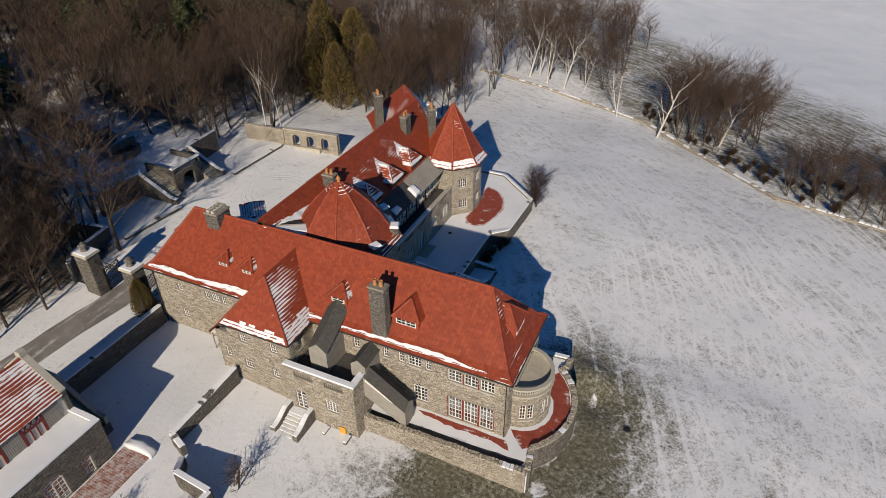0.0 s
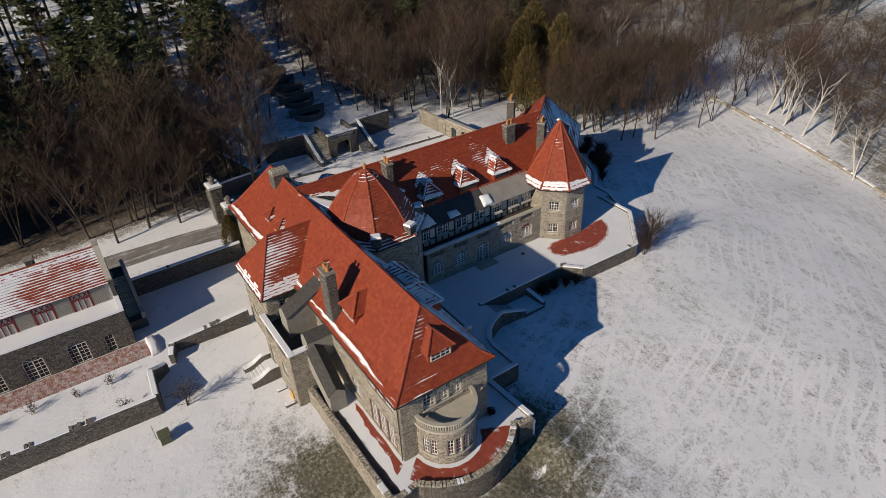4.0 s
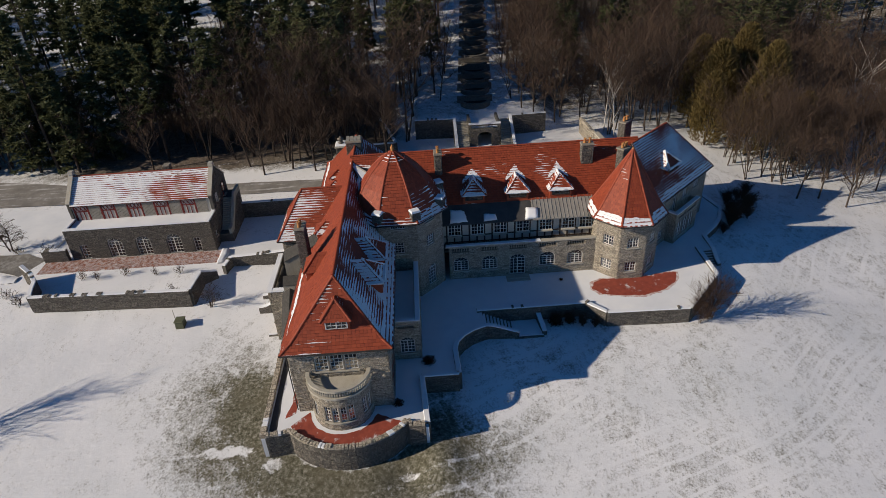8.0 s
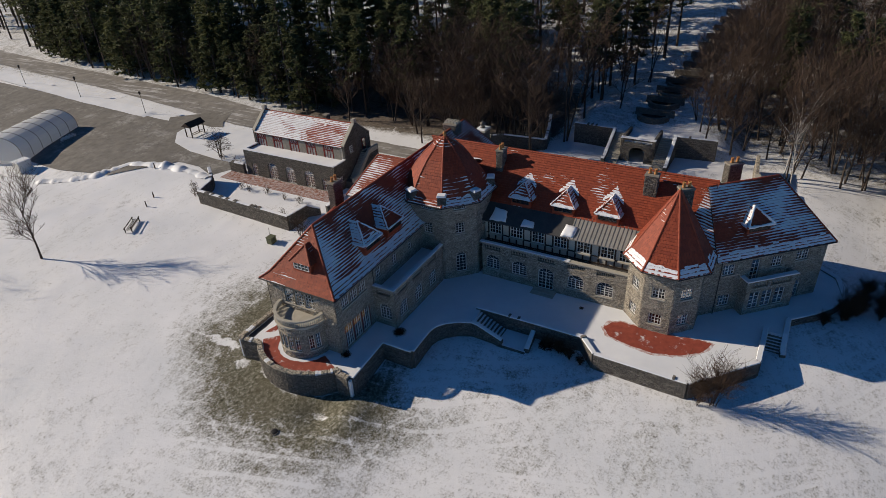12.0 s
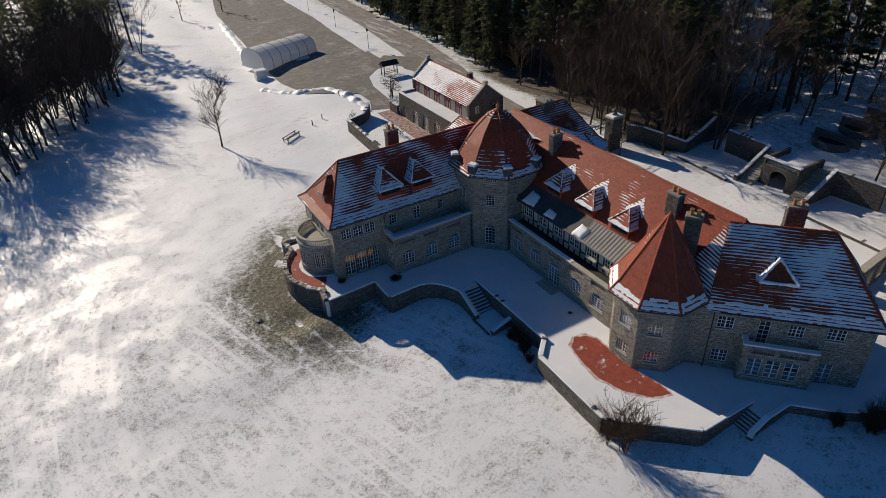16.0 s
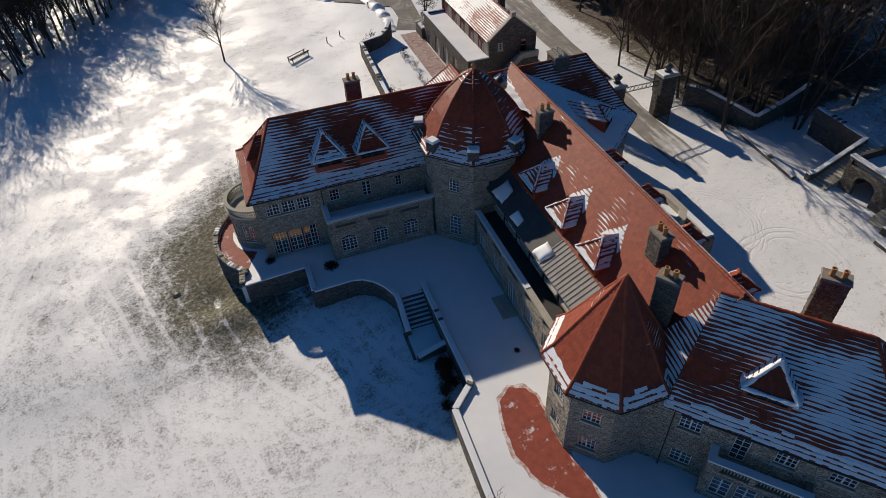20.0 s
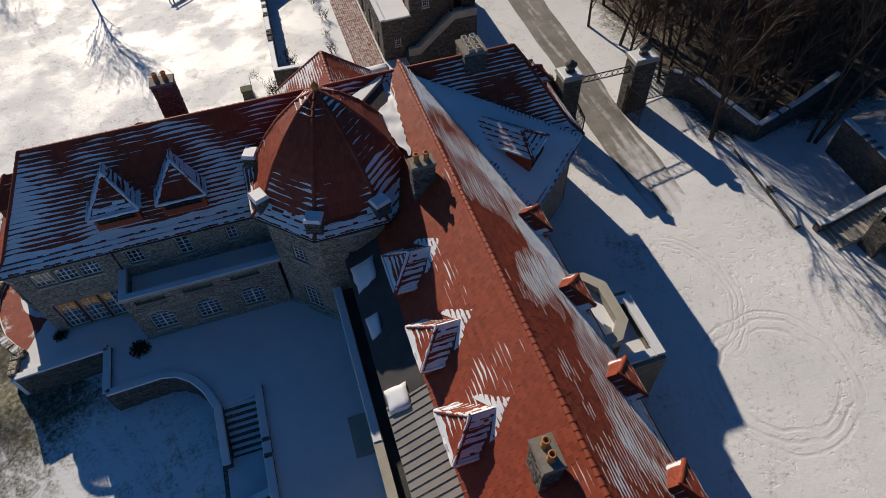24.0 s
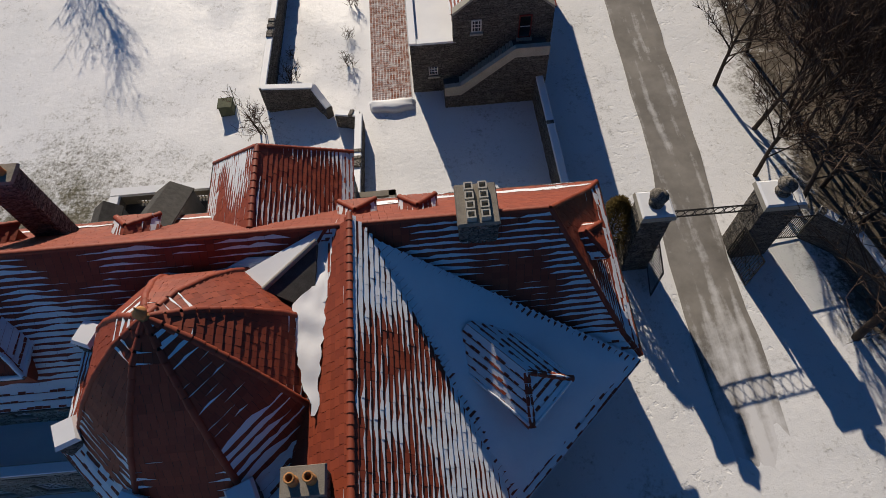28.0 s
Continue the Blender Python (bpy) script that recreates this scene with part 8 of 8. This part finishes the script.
def put_bare(x, y, s, rng):
    """Single trees near the house; farther off they join the wood."""
    if near_house(x, y):
        put(kinds[rng.randrange(4)], x, y, s, rng)
    else:
        t, w = far_bare[rng.randrange(2)]
        m = Matrix.Translation((x, y, gz(x, y))) @ Matrix.Rotation(rng.uniform(0, 6.28), 4, "Z") @ Matrix.Scale(s, 4)
        BT.add(t[0], t[1], m)
        BN.add(w[0], w[1], m)


def put_pine(x, y, s, rng):
    """Single pines near the house; farther off they join the wood."""
    if math.hypot(x + 5, y + 15) < 82:
        put(pines[rng.randrange(4)], x, y, s, rng)
    else:
        m = Matrix.Translation((x, y, gz(x, y))) @ Matrix.Rotation(rng.uniform(0, 6.28), 4, "Z") @ Matrix.Diagonal((s, s, s * rng.uniform(0.85, 1.15), 1))
        PT.add(far_pine[0].v, far_pine[0].f, m)
        PN.add(far_pine[1].v, far_pine[1].f, m)


def free(x, y):
    """Keeps trees off the drive, the cascade, the court and the lawn."""
    if abs(y - (19.4 + max(0, -47 - x) * 0.085)) < (5.6 if x < -41 else 8.0) and x > -125:
        return False
    road = -22 - 0.09 * max(0, -45 - y) - 0.0006 * max(0, -100 - y) ** 2
    if x < 30 and y < -6 and x > road - 7:
        return False
    return True


spots = []


def scatter(n, x0, x1, y0, y1, gap, rng, test=None):
    got = []
    for _ in range(n * 30):
        if len(got) >= n:
            break
        x, y = rng.uniform(x0, x1), rng.uniform(y0, y1)
        if not free(x, y) or (test and not test(x, y)):
            continue
        if all((x - a) ** 2 + (y - b) ** 2 > gap * gap for a, b in spots):
            spots.append((x, y))
            got.append((x, y))
    return got


for x, y in scatter(250, -110, -27, -225, 16, 3.5, wood_rng, lambda x, y: x < -33 or y < -10):
    (put_pine if y < -38 or x < -80 or wood_rng.random() < (0.85 if x < -44 else 0.3) else put_bare)(x, y, wood_rng.uniform(0.95, 1.35), wood_rng)
for x, y in scatter(56, -125, -50, 24, 95, 3.4, wood_rng):
    put_pine(x, y, wood_rng.uniform(0.8, 1.1), wood_rng)
for x, y in scatter(46, -62, -33, -40, 16, 2.2, wood_rng, lambda x, y: x < -42 or y < 2):
    put_bare(x, y, wood_rng.uniform(0.75, 1.2), wood_rng)
for x, y in scatter(150, -90, -32, 25, 92, 2.4, wood_rng, lambda x, y: y > 40 or x < -39):
    put_bare(x, y, wood_rng.uniform(0.7, 1.15), wood_rng)
for x, y in scatter(110, -62, -4, 50, 150, 2.6, wood_rng, lambda x, y: y > 51 + (x + 31) * 0.6):
    put_bare(x, y, wood_rng.uniform(0.6, 0.95), wood_rng)
for x, y in scatter(54, -25, -15.3, 59, 96, 1.5, wood_rng):
    put(kinds[2 + wood_rng.randrange(2)], x, y, wood_rng.uniform(0.55, 0.85), wood_rng)
for x, y in scatter(42, -14, 17, 96, 150, 3.2, wood_rng, lambda x, y: y > 97.5 + 0.5 * max(0, x - 4)):
    put(kinds[wood_rng.randrange(4)], x, y, wood_rng.uniform(0.6, 1.0), wood_rng)
for x, y in scatter(40, 29, 48, 80, 106, 2.3, wood_rng, lambda x, y: x + y > 117.5 and math.hypot(x - 38, y - 91) < 12.5):
    put(kinds[wood_rng.randrange(4)], x, y, wood_rng.uniform(0.6, 0.95), wood_rng)
for x, y in scatter(46, 52, 88, 58, 84, 2.2, wood_rng, lambda x, y: y > 61.5 - 0.2 * (x - 60) and math.hypot(x - 66, (y - 66) * 1.3) < 15):
    put(kinds[wood_rng.randrange(4)], x, y, wood_rng.uniform(0.4, 0.65), wood_rng)
for x, y in scatter(84, 38, 88, -118, -62, 2.1, wood_rng, lambda x, y: EDGE(x) - 34 < y < EDGE(x)):
    put(kinds[wood_rng.randrange(3)], x, y, wood_rng.uniform(1.05, 1.35), wood_rng)
for x, y in scatter(150, 26, 122, -170, -60, 2.6, wood_rng, lambda x, y: y < EDGE(x) - 2):
    (put_pine if y < EDGE(x) - 30 and wood_rng.random() < 0.6 else put_bare)(x, y, wood_rng.uniform(1.0, 1.35), wood_rng)
for x, y in scatter(70, 20, 90, -260, -150, 4.0, wood_rng, lambda x, y: x > 34 + (y + 135) * 0.16):
    (put_pine if wood_rng.random() < 0.6 else put_bare)(x, y, wood_rng.uniform(0.8, 1.1), wood_rng)
for x, y in scatter(90, -75, -34, -240, -100, 3.2, wood_rng, lambda x, y: True):
    put_pine(x, y, wood_rng.uniform(0.85, 1.2), wood_rng)
for x, y in scatter(26, -40, -28.5, -110, -34, 2.0, wood_rng, lambda x, y: x > -46 - 0.09 * max(0, -45 - y)):
    (put_pine if wood_rng.random() < 0.6 else put_bare)(x, y, wood_rng.uniform(0.7, 1.0), wood_rng)
for x, y in scatter(16, -46, -28.5, -42, 4, 2.4, wood_rng, lambda x, y: x < -29 - 0.1 * max(0, y + 14)):
    put_bare(x, y, wood_rng.uniform(0.55, 0.9), wood_rng)
for x, y, k in ((-29.5, -8, 0), (-31, -2, 1), (-33, -6.5, 2), (-30, -14.5, 3), (-28.8, -21, 1), (-33.5, 0.5, 0), (-36.5, -3, 2), (-31.5, -11.5, 1), (-25.6, -9.5, 0), (-26.8, -13.5, 1), (-25.4, -18.0, 0), (-27.3, -6.4, 1)):
    put(kinds[k], x, y, 1.0, wood_rng)
for x, y in scatter(120, -140, -30, 96, 230, 5.0, wood_rng):
    put_pine(x, y, wood_rng.uniform(0.8, 1.15), wood_rng)
edge_pine = first(pine_tree(66, 15, 5, 4, 1.3, None, 0.08), -33.0, -60.0)
for x, y in scatter(60, -48, -29, -170, -46, 2.4, wood_rng, lambda x, y: x < -30 - 0.09 * max(0, -45 - y) and x > -40 - 0.09 * max(0, -45 - y)):
    put(edge_pine, x, y, wood_rng.uniform(0.75, 1.2), wood_rng)
for x, y in scatter(64, -95, -36, 27, 92, 2.0, wood_rng):
    put_bare(x, y, wood_rng.uniform(0.7, 1.15), wood_rng)
for x, y in scatter(50, -190, -110, -60, 110, 5.0, wood_rng):
    put_pine(x, y, wood_rng.uniform(0.9, 1.25), wood_rng)
fp = tagged(part("far_pines", PN, M_PINE), "dark green pines deep in the snowy wood", "woods", kind="stuff")
part("trunks", PT, M_BARK, fp)["kind"] = "stuff"
fb = tagged(part("far_bare_trees", BN, M_TWIG), "brown leafless trees deep in the snowy wood", "woods", kind="stuff")
part("trunks", BT, M_BARK, fb)["kind"] = "stuff"
ced = first(cedar_tree(71, 13.0, 3.7), -28.4, 57.6)
for x, y, s in ((-24.8, 63.2, 1.1), (-33.5, 60.5, 1.3), (-37, 66.5, 1.45), (-31, 68.5, 1.35), (-22.0, 70.0, 0.95), (-40.0, 60, 1.2)):
    put(ced, x, y, s)
far = Geo()
frng = random.Random(5)
for _ in range(420):
    x, y = frng.choice(((frng.uniform(-260, -125), frng.uniform(-320, 160)), (frng.uniform(-120, 60), frng.uniform(150, 330)), (frng.uniform(110, 200), frng.uniform(-260, -40)), (frng.uniform(-110, -50), frng.uniform(-420, -235)), (frng.uniform(-20, 120), frng.uniform(-420, -150))))
    if 0 < x < 400 and y > 150 and y < 300 - x * 0.4:
        continue
    h, z = frng.uniform(11, 18), gz(x, y) - 1
    for b in range(44):
        a, f = frng.uniform(0, 6.28), frng.uniform(0.15, 1)
        r = 3.6 * (1 - f) + 0.3
        q = Vector((x + r * math.cos(a) * frng.random(), y + r * math.sin(a) * frng.random(), z + f * h))
        v = Vector((math.cos(a), math.sin(a), frng.uniform(-0.2, 0.7))) * frng.uniform(0.8, 1.6)
        sv = v.cross(Vector((0, 0, 1))).normalized() * frng.uniform(0.12, 0.4)
        far.add([q - sv, q + sv, q + v], [(0, 1, 2)])
    far.limb((x, y, z), (x, y, z + h * 0.9), 0.22, 0.04, 4)
tagged(part("far_woods", far, M_PINE), "dark distant woodland behind the estate", "woods", kind="stuff")


# shrubs
def shrub(name, label, seed, h, stems, kids, twig=None, group="shrubs"):
    return bare_tree(name, label, seed, h, 0.05, kids, 2, stems, M_SHRUB, twig or M_SHRUB, 0, 0.25, "shrub", group)


big = first(shrub("large_shrub", "wide leafless brown shrub outside the terrace wall", 81, 4.2, 11, (9, 7), group="leafless shrubs"), 17.0, 39.7, 1.25)
put(big, 17.8, 38.4, 0.55)
dense = first(shrub("large_shrub", "dense leafless brown shrub below a wall", 86, 4.2, 22, (11, 8), group="leafless shrubs"), -1.6, 50.4, 0.7)
big = first(shrub("large_shrub", "leafless brown shrub by a wall", 84, 4.0, 10, (7, 5), group="leafless shrubs"), -9.5, 55.6, 0.55)
small = first(shrub("small_shrub", "small leafless shrub with reddish twigs", 82, 1.4, 7, (4, 4), group="leafless shrubs"), 1.9, -24.0)
for x, y, s in ((2.1, -27, 0.8), (1.8, -31, 1), (2.2, -34.5, 0.9), (2.0, -36.5, 1.0), (6.8, -23, 1.4), (7.0, -26, 0.8), (-4.4, -44, 1.3), (6.4, -43, 1.3), (4.9, -45, 1.0), (-5.6, -48.5, 1.1)):
    put(small, x, y, s)
garden = first(bare_tree("garden_shrub_tree", "small many-stemmed leafless tree by the garden wall", 83, 3.6, 0.09, (4, 4, 3), 3, 6, None, None, 0, 0.1), 8.8, -18.3)


def evergreen(seed, r, h):
    rng = random.Random(seed)
    n = Geo()
    for k in range(420):
        a, f = rng.uniform(0, 6.28), rng.random()
        rr = r * math.sqrt(max(0.02, 1 - (2 * f - 0.9) ** 2 * 0.8)) * rng.uniform(0.05, 1.05)
        q = Vector((math.cos(a) * rr, math.sin(a) * rr, f * h * rng.random()))
        v = Vector((math.cos(a) + rng.uniform(-0.5, 0.5), math.sin(a) + rng.uniform(-0.5, 0.5), rng.uniform(0, 1))).normalized() * rng.uniform(0.15, 0.35)
        sv = v.cross(Vector((rng.uniform(-1, 1), 0.3, 1))).normalized() * rng.uniform(0.05, 0.12)
        n.add([q - sv, q + sv, q + v], [(0, 1, 2)])
    ob = thing("evergreen_shrub", "low dark shrub beside the wall", "shrub", "low shrubs")
    part("crown", n, M_SHRUB, ob)
    return ob


put(ced, -14.5, -5.3, 0.42)
ev = first(evergreen(91, 0.95, 0.6), 16.0, 22.5, 0.9)
for x, y, s, z in ((22.7, 7.9, 0.8, TZ), (28.3, 4.75, 0.6, TZ), (10.0, 24.3, 0.3, TZ), (15.9, 24.2, 0.7, None)):
    put(ev, x, y, s, RNG, z)
for x, y, s in ((-1.2, 49.9, 0.5), (-2.8, 51.4, 0.62), (-4.6, 51.8, 0.6), (-5.2, 53.8, 0.7), (-6.6, 55.4, 0.62), (-7.6, 52.2, 0.55), (-3.4, 53.6, 0.5), (0.9, 48.2, 0.4), (-8.8, 54.6, 0.5)):
    put(dense, x, y, s * 1.25)
for x, y, s in ((16.2, 22.6, 0.45), (16.4, 24.0, 0.5), (16.9, 25.4, 0.5), (17.2, 26.7, 0.4), (-11.0, 57.0, 0.6), (16, 27.3, 0.3)):
    put(dense, x, y, s)
for x, y in scatter(34, 24, 66, 60, 96, 1.3, wood_rng, lambda x, y: 115.5 < x + y < 124):
    put(dense, x, y, wood_rng.uniform(0.3, 0.62), wood_rng)
for x, y in scatter(22, 54, 82, 58, 76, 1.6, wood_rng, lambda x, y: y > 61.0 - 0.2 * (x - 60)):
    put(dense, x, y, wood_rng.uniform(0.4, 0.8), wood_rng)

# ---- single ridge tiles on the two long ridges, last ----
ridge((0, 35.2, BZ), (0, -0.2, BZ), mansion, True)
ridge((24.9, 0, RZ), (0.3, 0, RZ), mansion, True)
ridge((-8.4, 0, RZ), (-0.3, 0, RZ), mansion, True)
